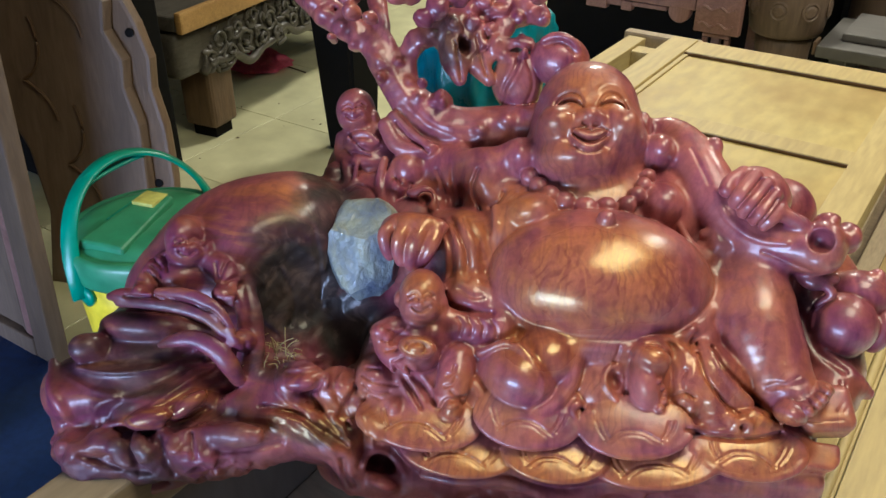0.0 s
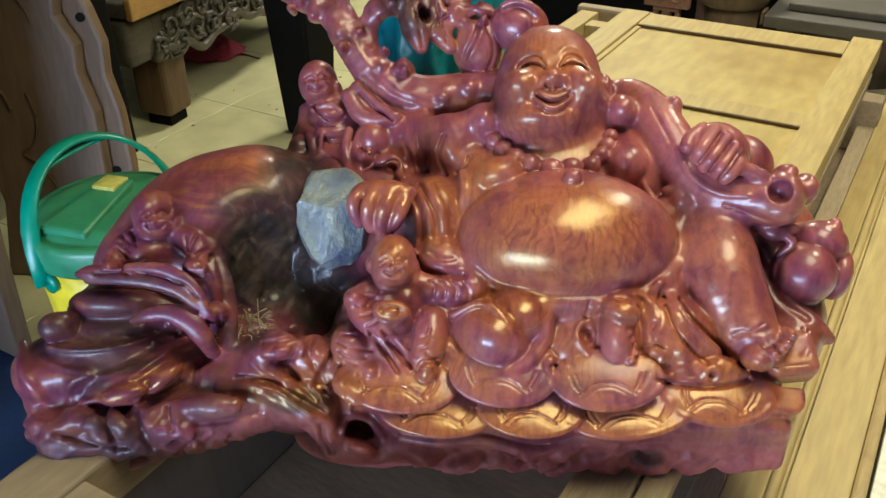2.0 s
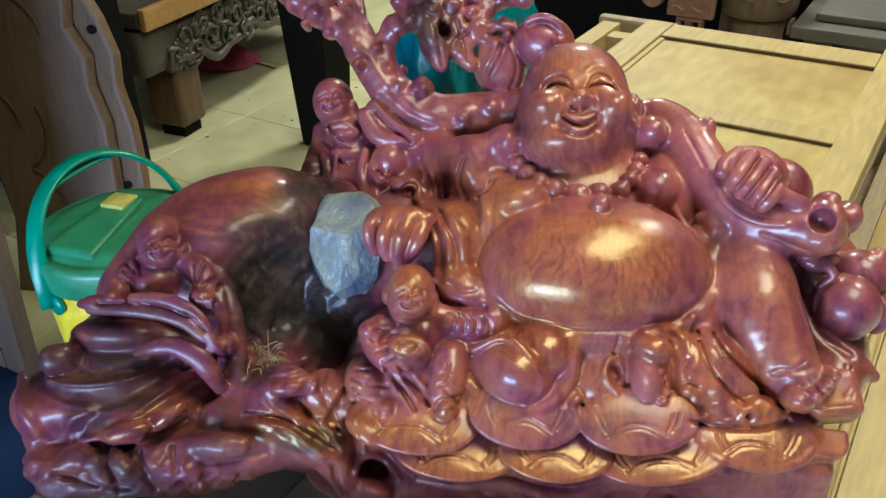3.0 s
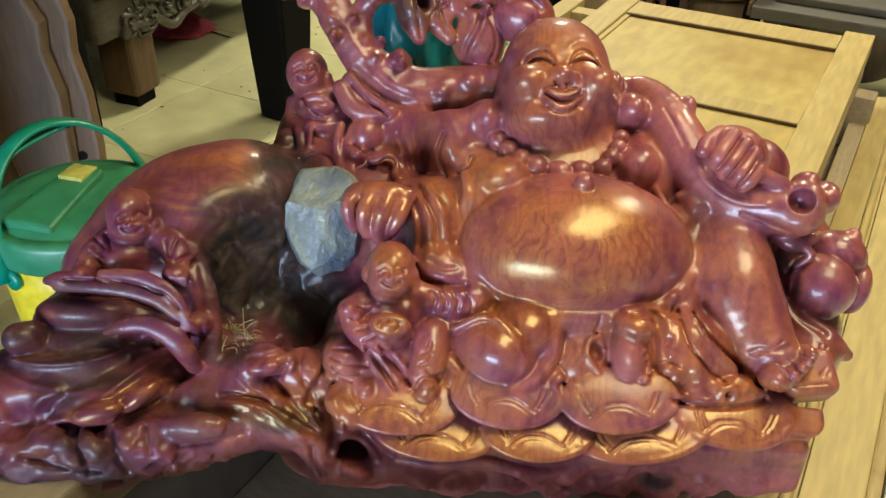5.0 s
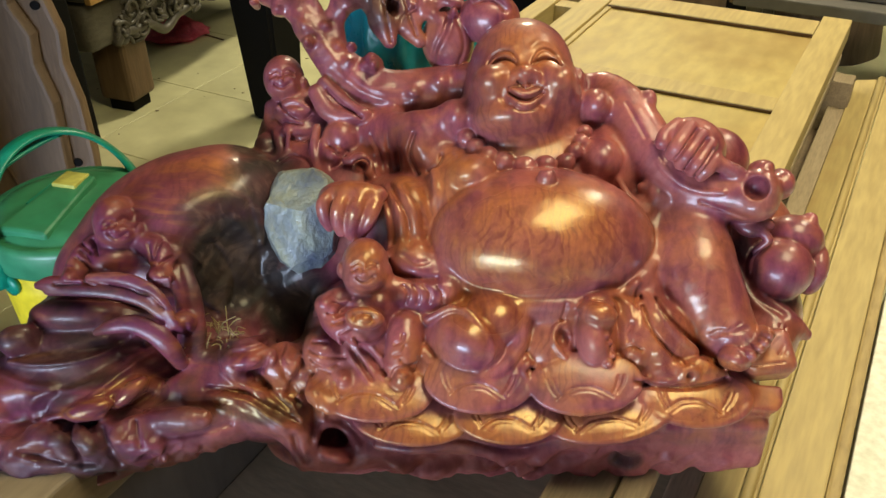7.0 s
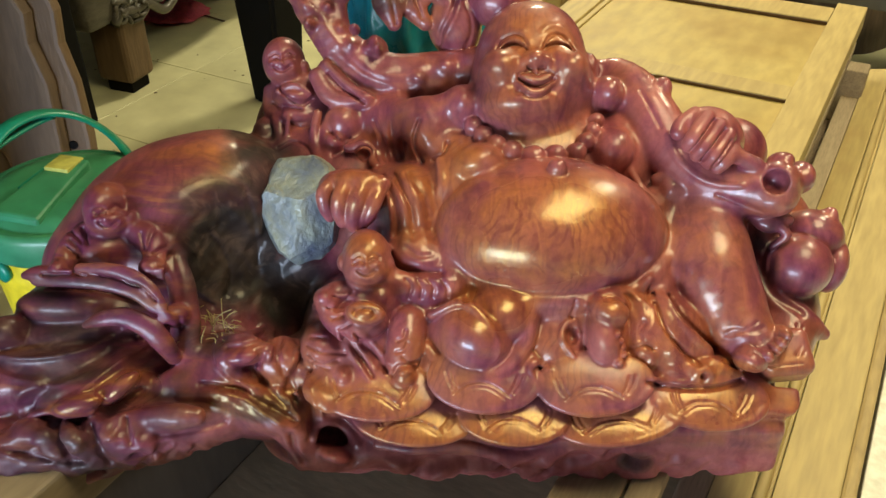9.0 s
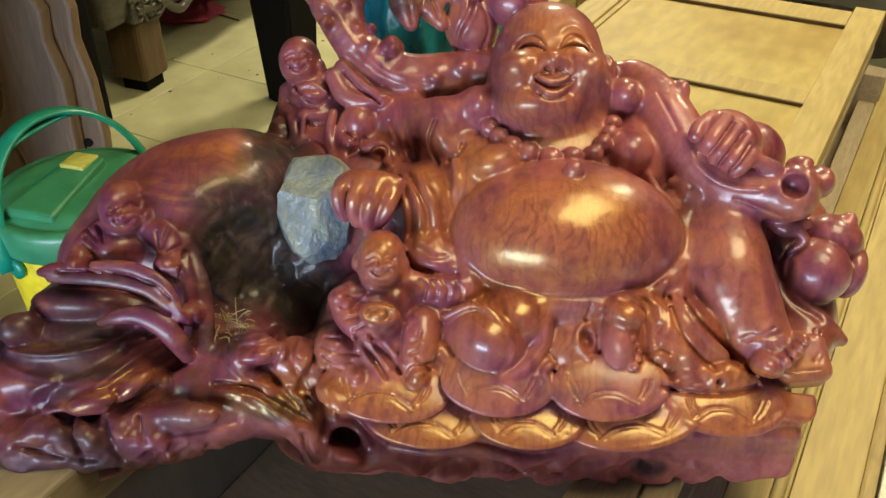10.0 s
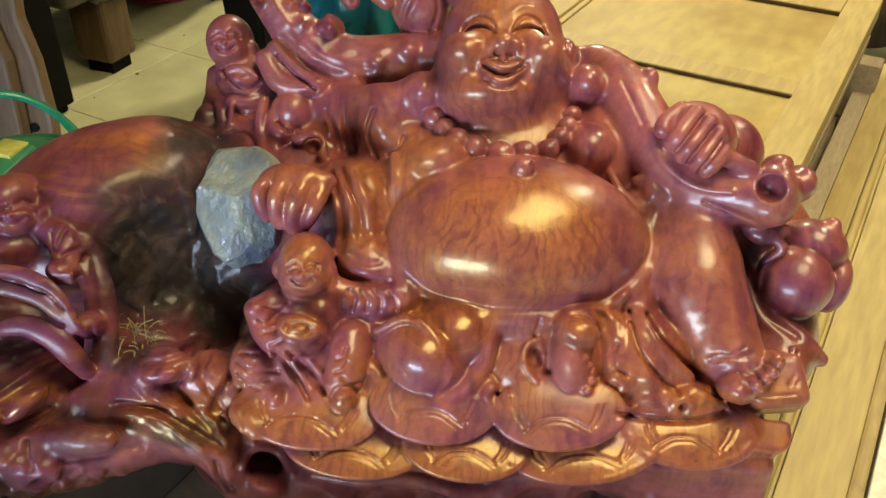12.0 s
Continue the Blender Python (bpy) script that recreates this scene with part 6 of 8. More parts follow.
# hand on the stone
statue.limb((-0.14, 0.0996, 0.0984, 0.0103), (-0.153, 0.0824, 0.1088, 0.0112), (-0.1519, 0.0615, 0.1018, 0.0103), (-0.1455, 0.0478, 0.094, 0.0086), k=0.004)
statue.limb((-0.1139, 0.1022, 0.1078, 0.0112), (-0.1272, 0.0774, 0.1228, 0.012), (-0.1307, 0.0552, 0.1141, 0.0112), (-0.1262, 0.0398, 0.1058, 0.0095), k=0.004)
statue.limb((-0.0887, 0.1, 0.1103, 0.0112), (-0.1014, 0.0737, 0.1248, 0.012), (-0.1095, 0.0499, 0.1136, 0.0112), (-0.1105, 0.0329, 0.102, 0.0095), k=0.004)
statue.limb((-0.0677, 0.0936, 0.104, 0.0112), (-0.0772, 0.0689, 0.1187, 0.012), (-0.0864, 0.0481, 0.1136, 0.0103), (-0.0965, 0.0367, 0.0985, 0.0086), k=0.005)
statue.ball(-0.1006, 0.0981, 0.0961, 0.0447, 0.0172, 0.03, roll=-4, k=0.010)
# wood between the trunk and the folds below it
statue.limb((-0.1188, 0.2391, -0.0958, 0.0189), (-0.0656, 0.2229, -0.0647, 0.0206), (-0.0043, 0.219, -0.0111, 0.0206), (0.044, 0.2279, 0.0028, 0.0189), k=0.03)
# folds of the sleeve and the scroll at its end
statue.score((-0.0706, 0.1114, 0.0352), (-0.0547, 0.0815, 0.0814), (-0.0469, 0.0464, 0.0898), (-0.0522, 0.0087, 0.0877), w=0.0045, deep=0.005)
statue.score((-0.0537, 0.114, 0.0533), (-0.0307, 0.0805, 0.0913), (-0.0216, 0.0461, 0.0927), (-0.023, 0.0135, 0.0997), w=0.0045, deep=0.0045)
statue.score((-0.0299, 0.112, 0.0694), (-0.0066, 0.0776, 0.0836), (0.0006, 0.0472, 0.0791), w=0.0045, deep=0.0045)
statue.score((-0.0623, 0.11, 0.0474), (-0.0415, 0.0751, 0.091), (-0.0341, 0.0443, 0.0932), (-0.0374, 0.01, 0.0984), w=0.007, deep=-0.003)
statue.score((-0.0391, 0.1123, 0.0674), (-0.0164, 0.0789, 0.089), (-0.0092, 0.0483, 0.0876), (-0.0055, 0.0194, 0.089), w=0.007, deep=-0.003)
statue.score((-0.0743, 0.1037, 0.0619), (-0.0582, 0.0696, 0.0819), (-0.0547, 0.029, 0.0784), (-0.0552, 0.0088, 0.084), w=0.005, deep=-0.003)
statue.limb((-0.0485, 0.0086, 0.0897, 0.006), (-0.0372, -0.0115, 0.0994, 0.0069), (-0.0136, -0.0225, 0.1127, 0.0069), (0.0091, -0.0256, 0.0993, 0.006), (0.0197, -0.013, 0.0939, 0.0052), (0.0054, -0.0005, 0.0948, 0.0052), (-0.0104, -0.0045, 0.1038, 0.0043), k=0.006, squash=1.4)
statue.score((-0.0327, 0.0008, 0.1031), (-0.0147, -0.0118, 0.1096), (0.0038, -0.0116, 0.1034), w=0.004, deep=0.008)
statue.score((-0.0541, -0.0075, 0.0854), (-0.0412, -0.0255, 0.0909), (-0.0134, -0.0349, 0.1203), (0.0181, -0.0366, 0.1215), w=0.005, deep=0.010)
# robe of the child with the melon
statue.score((-0.0953, -0.137, 0.1397), (-0.0815, -0.1559, 0.1388), (-0.0725, -0.1684, 0.1423), w=0.004, deep=0.009)
statue.score((-0.1272, -0.1256, 0.1639), (-0.1071, -0.1575, 0.1418), (-0.0852, -0.1852, 0.1542), w=0.003, deep=-0.004)
statue.score((-0.1066, -0.1196, 0.1832), (-0.0866, -0.1541, 0.1395), (-0.0616, -0.182, 0.1505), w=0.003, deep=-0.004)
statue.score((-0.0887, -0.1215, 0.1764), (-0.0732, -0.1458, 0.1345), (-0.0579, -0.1629, 0.1562), w=0.003, deep=-0.003)
statue.score((-0.1367, -0.0835, 0.1578), (-0.1293, -0.07, 0.1493), (-0.1143, -0.0657, 0.145), w=0.004, deep=-0.005)
statue.ball(-0.1476, -0.0701, 0.1402, 0.0172, 0.0155, 0.03, k=0.012)
statue.limb((-0.1724, -0.0852, 0.0747, 0.0043), (-0.1538, -0.0701, 0.1459, 0.006), (-0.1414, -0.0631, 0.1494, 0.0043), k=0.006)
# hollow knot in the root, with a raised rim and a broken lower edge
statue.ball(-0.1483, -0.2775, 0.0949, 0.0267, 0.0163, 0.05, roll=-22, k=-0.006)
statue.limb((-0.1685, -0.2742, 0.1276, 0.0052), (-0.1653, -0.2625, 0.1138, 0.006), (-0.1521, -0.2546, 0.108, 0.006), (-0.1345, -0.2619, 0.0923, 0.0052), (-0.1181, -0.2755, 0.0949, 0.0052), (-0.1079, -0.2892, 0.1069, 0.0043), k=0.006)
statue.ball(-0.1412, -0.3031, 0.1077, 0.0258, 0.0103, 0.03, roll=-20, k=0.01)
statue.score((-0.1994, -0.2656, 0.1512), (-0.1938, -0.2882, 0.1421), (-0.1843, -0.3083, 0.1244), w=0.005, deep=0.008)
statue.score((-0.3064, -0.1978, 0.159), (-0.2642, -0.208, 0.1561), (-0.2368, -0.2289, 0.1629), (-0.21, -0.2493, 0.1599), w=0.004, deep=-0.005)
statue.score((-0.216, -0.2004, 0.1291), (-0.2073, -0.183, 0.1301), (-0.1955, -0.165, 0.1392), (-0.1924, -0.1493, 0.116), w=0.004, deep=-0.005)
statue.score((-0.225, -0.226, 0.1449), (-0.2084, -0.2388, 0.1502), (-0.1935, -0.246, 0.1462), w=0.004, deep=0.006)
statue.score((-0.1687, -0.1963, 0.166), (-0.161, -0.2174, 0.1711), (-0.1572, -0.2473, 0.1102), w=0.004, deep=-0.004)
statue.score((-0.3003, -0.1645, 0.151), (-0.2819, -0.1794, 0.1553), (-0.2579, -0.192, 0.1463), (-0.2356, -0.2007, 0.127), w=0.004, deep=-0.005)
statue.ball(-0.2644, -0.1514, 0.1662, 0.0224, 0.0103, 0.012, roll=8, k=0.004)
# sawn right end
statue.slab(0.676, -0.193, -0.117, 0.15, 0.100, 0.5, tilt=34.5, soft=0.012, k=-0.010)
# wood behind the small arms, the knee and the sash knot
statue.limb((-0.032, -0.084, 0.092, 0.020), (-0.006, -0.094, 0.100, 0.020), (0.006, -0.118, 0.104, 0.020), k=0.02)
statue.limb((-0.032, -0.010, 0.088, 0.018), (0.0, -0.020, 0.092, 0.018), (0.032, -0.026, 0.092, 0.014), k=0.025)
statue.limb((0.345, -0.060, 0.075, 0.024), (0.352, -0.085, 0.072, 0.022), k=0.02)

# faces of the children
statue.ball(-0.0992, -0.027, 0.163, 0.0095, 0.0071, 0.015, k=0.005)
statue.ball(-0.0755, -0.0254, 0.161, 0.0095, 0.0072, 0.015, k=0.005)
statue.ball(-0.0868, -0.026, 0.17, 0.0055, 0.0051, 0.012, k=0.003)
statue.limb((-0.0947, -0.0395, 0.1696, 0.0024), (-0.0868, -0.0418, 0.1693, 0.0027), (-0.079, -0.0387, 0.1686, 0.0024), k=0.002)
statue.ball(-0.2543, 0.3089, -0.065, 0.0102, 0.0076, 0.015, k=0.005)
statue.ball(-0.2294, 0.3112, -0.068, 0.0102, 0.0076, 0.015, k=0.005)
statue.ball(-0.2405, 0.3083, -0.058, 0.0059, 0.0055, 0.012, k=0.003)
statue.limb((-0.2486, 0.2937, -0.0565, 0.0025), (-0.2404, 0.2914, -0.0579, 0.0029), (-0.2321, 0.2949, -0.0585, 0.0025), k=0.002)
statue.ball(-0.4645, 0.0447, 0.156, 0.0096, 0.0072, 0.015, k=0.005)
statue.ball(-0.4434, 0.0466, 0.148, 0.0096, 0.0072, 0.015, k=0.005)
statue.ball(-0.4507, 0.0453, 0.161, 0.0056, 0.0052, 0.012, k=0.003)
statue.limb((-0.458, 0.0318, 0.1626, 0.0024), (-0.4517, 0.0295, 0.1583, 0.0027), (-0.445, 0.0328, 0.1546, 0.0024), k=0.002)

statue.polish()

# fine lines cut after sanding
statue.score((0.1079, 0.3049, 0.0426), (0.1148, 0.3196, 0.0369), (0.1274, 0.3269, 0.045), (0.1398, 0.3267, 0.0526), (0.1494, 0.3194, 0.0587), (0.1545, 0.3068, 0.0637), w=0.0023, deep=0.0052)
statue.score((0.18, 0.3073, 0.065), (0.1889, 0.3208, 0.0597), (0.2007, 0.327, 0.0538), (0.2134, 0.3228, 0.0482), (0.2222, 0.3089, 0.0509), (0.225, 0.2962, 0.0639), w=0.0023, deep=0.0052)
statue.score((0.1156, 0.3021, 0.0535), (0.1251, 0.3104, 0.0505), (0.1367, 0.3117, 0.0559), (0.1464, 0.3075, 0.0612), (0.1534, 0.3008, 0.0654), w=0.0023, deep=0.0086)
statue.score((0.1789, 0.3012, 0.0671), (0.1903, 0.3076, 0.0636), (0.2027, 0.3105, 0.0595), (0.2147, 0.306, 0.0585), (0.2218, 0.2955, 0.0666), w=0.0023, deep=0.0086)
statue.score((0.154, 0.27, 0.0779), (0.1602, 0.2678, 0.0796), w=0.0027, deep=0.0046)
statue.score((0.171, 0.2676, 0.08), (0.1775, 0.2697, 0.0788), w=0.0027, deep=0.0046)
statue.score((0.1384, 0.2587, 0.0793), (0.1501, 0.2631, 0.08), (0.159, 0.2618, 0.0817), (0.1661, 0.2577, 0.0834), (0.1735, 0.2617, 0.0818), (0.1818, 0.2629, 0.0805), (0.1937, 0.2586, 0.0788), w=0.0025, deep=0.0040)
statue.score((0.14, 0.2526, 0.0819), (0.1512, 0.244, 0.0875), (0.1655, 0.2411, 0.0883), (0.1803, 0.2455, 0.0845), (0.1908, 0.2527, 0.0805), w=0.0031, deep=0.0103)
statue.score((0.1418, 0.2332, 0.0915), (0.1523, 0.2244, 0.0946), (0.165, 0.2229, 0.0927), (0.1781, 0.2265, 0.0881), (0.1886, 0.2358, 0.0828), w=0.0027, deep=0.0046)
statue.score((0.426, 0.1848, 0.108), (0.4013, 0.1561, 0.126), (0.3901, 0.1391, 0.117), w=0.0023, deep=0.0069)
statue.score((0.4404, 0.1702, 0.112), (0.4145, 0.1412, 0.128), (0.4053, 0.126, 0.116), w=0.0023, deep=0.0069)
statue.score((0.4477, 0.1531, 0.117), (0.4296, 0.1298, 0.127), (0.4206, 0.1161, 0.117), w=0.0023, deep=0.0069)
statue.score((0.3388, 0.2454, 0.014), (0.3616, 0.1834, 0.045), w=0.0026, deep=0.0034)
statue.score((0.4363, 0.0753, 0.082), (0.4746, 0.0595, 0.093), (0.5042, 0.0466, 0.103), w=0.0026, deep=0.0034)
statue.score((0.4644, -0.1449, 0.152), (0.4738, -0.1624, 0.165), w=0.0018, deep=0.0018)
statue.score((0.4772, -0.1377, 0.152), (0.4904, -0.1537, 0.159), w=0.0018, deep=0.0018)
statue.score((0.4887, -0.1302, 0.147), (0.4992, -0.1435, 0.157), w=0.0018, deep=0.0018)
statue.score((0.4999, -0.1246, 0.139), (0.508, -0.1336, 0.153), w=0.0018, deep=0.0018)
statue.score((0.4542, -0.1665, 0.158), (0.4599, -0.1546, 0.164), (0.4686, -0.1591, 0.166), w=0.002, deep=0.0022)
statue.score((0.4369, -0.134, 0.134), (0.4524, -0.125, 0.143), (0.4749, -0.1123, 0.141), w=0.002, deep=0.0022)
statue.score((0.5535, 0.0078, 0.054), (0.5307, -0.0164, 0.057), (0.5269, -0.0511, 0.049), w=0.0030, deep=0.0046)
statue.score((0.3098, -0.1113, 0.1425), (0.3024, -0.1231, 0.1452), (0.3035, -0.1348, 0.1474), w=0.0032, deep=0.0069)
statue.score((0.2059, -0.1018, 0.1332), (0.2098, -0.0878, 0.1427), (0.2113, -0.0792, 0.1446), w=0.0027, deep=0.0046)
statue.score((0.3405, -0.0604, 0.0349), (0.3219, -0.076, 0.1121), (0.3222, -0.0861, 0.1261), w=0.0027, deep=0.0034)
statue.score((0.345, -0.0567, 0.0479), (0.3316, -0.0734, 0.1073), w=0.0023, deep=0.0057)
statue.score((0.3307, -0.0861, 0.1263), (0.3393, -0.1195, 0.1465), (0.3611, -0.1482, 0.1455), (0.3866, -0.1702, 0.1433), w=0.0032, deep=0.0092)
statue.score((0.2891, -0.1538, 0.1426), (0.3066, -0.1415, 0.1482), (0.3214, -0.1481, 0.1496), w=0.0027, deep=0.0069)
statue.score((0.3089, -0.1935, 0.1663), (0.3354, -0.2032, 0.1446), (0.3713, -0.2059, 0.1486), (0.4136, -0.2049, 0.1471), (0.4521, -0.1957, 0.1368), w=0.0032, deep=0.0103)
statue.score((0.4573, -0.1721, 0.1558), (0.4959, -0.1777, 0.128), (0.5449, -0.1744, 0.1238), w=0.0018, deep=0.0035)
statue.score((0.5579, -0.1218, 0.0788), (0.5528, -0.1426, 0.1003), (0.5377, -0.1627, 0.1211), w=0.0018, deep=0.003)
statue.score((0.5663, -0.1261, 0.0796), (0.5597, -0.1467, 0.1025), (0.5467, -0.1628, 0.1196), w=0.0018, deep=0.003)
statue.score((-0.0684, -0.2542, 0.169), (-0.0456, -0.244, 0.164), (-0.0146, -0.2453, 0.164), (0.0163, -0.2601, 0.169), w=0.0016, deep=0.0032)
statue.score((-0.0597, -0.2578, 0.171), (-0.0414, -0.2488, 0.167), (-0.0149, -0.2504, 0.166), (0.009, -0.2626, 0.171), w=0.0016, deep=0.0012)
statue.score((-0.0817, -0.23, 0.154), (-0.0773, -0.2406, 0.161), (-0.0695, -0.2502, 0.167), w=0.0015, deep=0.0026)
statue.score((-0.0727, -0.2306, 0.154), (-0.0691, -0.241, 0.162), (-0.0627, -0.2509, 0.166), w=0.0015, deep=0.0026)
statue.score((0.0291, -0.2378, 0.154), (0.024, -0.2475, 0.162), (0.016, -0.2562, 0.167), w=0.0015, deep=0.0026)
statue.score((0.038, -0.2386, 0.153), (0.0321, -0.2483, 0.161), (0.0229, -0.2567, 0.167), w=0.0015, deep=0.0026)
statue.score((0.0775, -0.2538, 0.175), (0.0988, -0.2424, 0.169), (0.127, -0.2429, 0.169), (0.1544, -0.2578, 0.175), w=0.0016, deep=0.0032)
statue.score((0.0852, -0.2575, 0.177), (0.1022, -0.2475, 0.172), (0.1263, -0.2483, 0.172), (0.1476, -0.2607, 0.177), w=0.0016, deep=0.0012)
statue.score((0.0671, -0.2285, 0.158), (0.0703, -0.2396, 0.166), (0.0768, -0.2498, 0.172), w=0.0015, deep=0.0026)
statue.score((0.0752, -0.2287, 0.159), (0.0776, -0.2398, 0.167), (0.0831, -0.2503, 0.171), w=0.0015, deep=0.0026)
statue.score((0.1676, -0.2336, 0.159), (0.1621, -0.2443, 0.167), (0.1543, -0.2537, 0.173), w=0.0015, deep=0.0026)
statue.score((0.1759, -0.2342, 0.158), (0.1697, -0.2448, 0.166), (0.1605, -0.254, 0.173), w=0.0015, deep=0.0026)
statue.score((0.2168, -0.2637, 0.169), (0.241, -0.2489, 0.164), (0.2752, -0.245, 0.164), (0.3102, -0.2553, 0.17), w=0.0016, deep=0.0032)
statue.score((0.2265, -0.2661, 0.171), (0.2458, -0.2534, 0.167), (0.275, -0.2504, 0.167), (0.3022, -0.2593, 0.172), w=0.0016, deep=0.0012)
statue.score((0.2012, -0.2402, 0.154), (0.2063, -0.2508, 0.161), (0.2153, -0.2597, 0.167), w=0.0015, deep=0.0026)
statue.score((0.2111, -0.2393, 0.154), (0.2152, -0.2498, 0.162), (0.2231, -0.2593, 0.166), w=0.0015, deep=0.0026)
statue.score((0.3236, -0.2295, 0.154), (0.3181, -0.2408, 0.162), (0.3096, -0.2513, 0.168), w=0.0015, deep=0.0026)
statue.score((0.3338, -0.2288, 0.153), (0.3274, -0.2402, 0.161), (0.3172, -0.2506, 0.168), w=0.0015, deep=0.0026)
statue.score((-0.1309, -0.2128, 0.168), (-0.1066, -0.2014, 0.163), (-0.0739, -0.2038, 0.163), (-0.0419, -0.2221, 0.168), w=0.0016, deep=0.0032)
statue.score((-0.1219, -0.2173, 0.17), (-0.1023, -0.2072, 0.166), (-0.0744, -0.2097, 0.166), (-0.0496, -0.2249, 0.17), w=0.0016, deep=0.0012)
statue.score((-0.1443, -0.1835, 0.154), (-0.1399, -0.1963, 0.161), (-0.132, -0.2081, 0.166), w=0.0015, deep=0.0026)
statue.score((-0.1349, -0.1845, 0.154), (-0.1313, -0.1972, 0.161), (-0.1249, -0.209, 0.165), w=0.0015, deep=0.0026)
statue.score((-0.0279, -0.1958, 0.154), (-0.0335, -0.2074, 0.161), (-0.0421, -0.2173, 0.167), w=0.0015, deep=0.0026)
statue.score((-0.0186, -0.1969, 0.153), (-0.0249, -0.2083, 0.161), (-0.0349, -0.2183, 0.166), w=0.0015, deep=0.0026)
statue.score((0.0347, -0.2048, 0.171), (0.0564, -0.1917, 0.167), (0.0852, -0.1927, 0.167), (0.1133, -0.2103, 0.171), w=0.0016, deep=0.0032)
statue.score((0.0426, -0.2092, 0.172), (0.06, -0.1978, 0.169), (0.0846, -0.199, 0.169), (0.1064, -0.2137, 0.172), w=0.0016, deep=0.0012)
statue.score((0.024, -0.1749, 0.159), (0.0273, -0.188, 0.165), (0.0339, -0.2, 0.169), w=0.0015, deep=0.0026)
statue.score((0.0323, -0.1753, 0.16), (0.0349, -0.1885, 0.165), (0.0404, -0.2006, 0.168), w=0.0015, deep=0.0026)
statue.score((0.1264, -0.1819, 0.16), (0.1211, -0.1945, 0.165), (0.1131, -0.2054, 0.17), w=0.0015, deep=0.0026)
statue.score((0.1347, -0.1826, 0.159), (0.1286, -0.1951, 0.165), (0.1196, -0.206, 0.169), w=0.0015, deep=0.0026)
statue.score((0.191, -0.2156, 0.175), (0.2122, -0.2008, 0.172), (0.2419, -0.1988, 0.172), (0.2722, -0.2126, 0.176), w=0.0016, deep=0.0032)
statue.score((0.1993, -0.2189, 0.177), (0.2163, -0.2061, 0.174), (0.2418, -0.2048, 0.174), (0.2653, -0.2166, 0.177), w=0.0016, deep=0.0012)
statue.score((0.178, -0.1881, 0.164), (0.1821, -0.2002, 0.17), (0.1897, -0.211, 0.174), w=0.0015, deep=0.0026)
statue.score((0.1864, -0.1876, 0.165), (0.1899, -0.1999, 0.17), (0.1965, -0.2109, 0.173), w=0.0015, deep=0.0026)
statue.score((0.2839, -0.1842, 0.165), (0.2792, -0.1968, 0.17), (0.2718, -0.2081, 0.174), w=0.0015, deep=0.0026)
statue.score((0.2926, -0.1841, 0.164), (0.287, -0.1965, 0.17), (0.2784, -0.2079, 0.174), w=0.0015, deep=0.0026)
statue.score((0.3536, -0.2365, 0.162), (0.3772, -0.2244, 0.158), (0.4073, -0.2256, 0.158), (0.4354, -0.242, 0.163), w=0.0016, deep=0.0032)
statue.score((0.3613, -0.2405, 0.164), (0.3805, -0.2301, 0.16), (0.4059, -0.2312, 0.161), (0.4276, -0.245, 0.165), w=0.0016, deep=0.0012)
statue.score((0.3455, -0.2087, 0.149), (0.3475, -0.2209, 0.155), (0.3532, -0.232, 0.16), w=0.0015, deep=0.0026)
statue.score((0.3542, -0.2093, 0.149), (0.3551, -0.2213, 0.156), (0.3602, -0.2327, 0.159), w=0.0015, deep=0.0026)
statue.score((0.4524, -0.216, 0.15), (0.4453, -0.2276, 0.156), (0.4354, -0.2374, 0.162), w=0.0015, deep=0.0026)
statue.score((0.4614, -0.2168, 0.149), (0.4532, -0.2282, 0.156), (0.4424, -0.2381, 0.161), w=0.0015, deep=0.0026)
statue.score((-0.1377, -0.0673, 0.152), (-0.1197, -0.0715, 0.148), (-0.1078, -0.0636, 0.146), w=0.0023, deep=0.0046)
statue.score((-0.1424, -0.0827, 0.16), (-0.1227, -0.0853, 0.158), w=0.0023, deep=0.0046)
statue.score((-0.1358, -0.0979, 0.169), (-0.12, -0.094, 0.169), w=0.0023, deep=0.0046)
statue.score((-0.1248, -0.1131, 0.176), (-0.1087, -0.1048, 0.181), w=0.0023, deep=0.0046)
statue.score((-0.1736, -0.1375, 0.147), (-0.1505, -0.1465, 0.159), (-0.1205, -0.1513, 0.139), w=0.0023, deep=0.0046)
statue.score((-0.1716, -0.15, 0.15), (-0.1514, -0.1635, 0.151), (-0.1324, -0.1606, 0.142), w=0.0023, deep=0.0046)
statue.score((-0.1638, -0.1638, 0.148), (-0.144, -0.1722, 0.146), w=0.0023, deep=0.0046)
statue.score((-0.1683, -0.1264, 0.145), (-0.1474, -0.1274, 0.151), w=0.0023, deep=0.0046)
statue.score((-0.2507, 0.2763, -0.08), (-0.2387, 0.2594, -0.065), (-0.2111, 0.2413, -0.069), (-0.1932, 0.2519, -0.076), w=0.0023, deep=0.0057)
statue.score((-0.2402, 0.2402, -0.074), (-0.2114, 0.234, -0.071), w=0.0023, deep=0.0057)
statue.score((-0.2598, 0.2493, -0.089), (-0.2456, 0.2361, -0.078), w=0.0023, deep=0.0057)
statue.score((-0.2317, 0.2146, -0.08), (-0.212, 0.2044, -0.075), (-0.1843, 0.2147, -0.081), w=0.0023, deep=0.0057)
statue.score((-0.2464, 0.1671, -0.055), (-0.2235, 0.1786, -0.058), (-0.1984, 0.1659, -0.045), (-0.185, 0.1383, -0.028), w=0.0030, deep=0.0057)
statue.score((-0.1591, 0.1906, -0.042), (-0.1415, 0.1755, -0.032), (-0.1293, 0.1823, -0.05), w=0.0030, deep=0.0057)
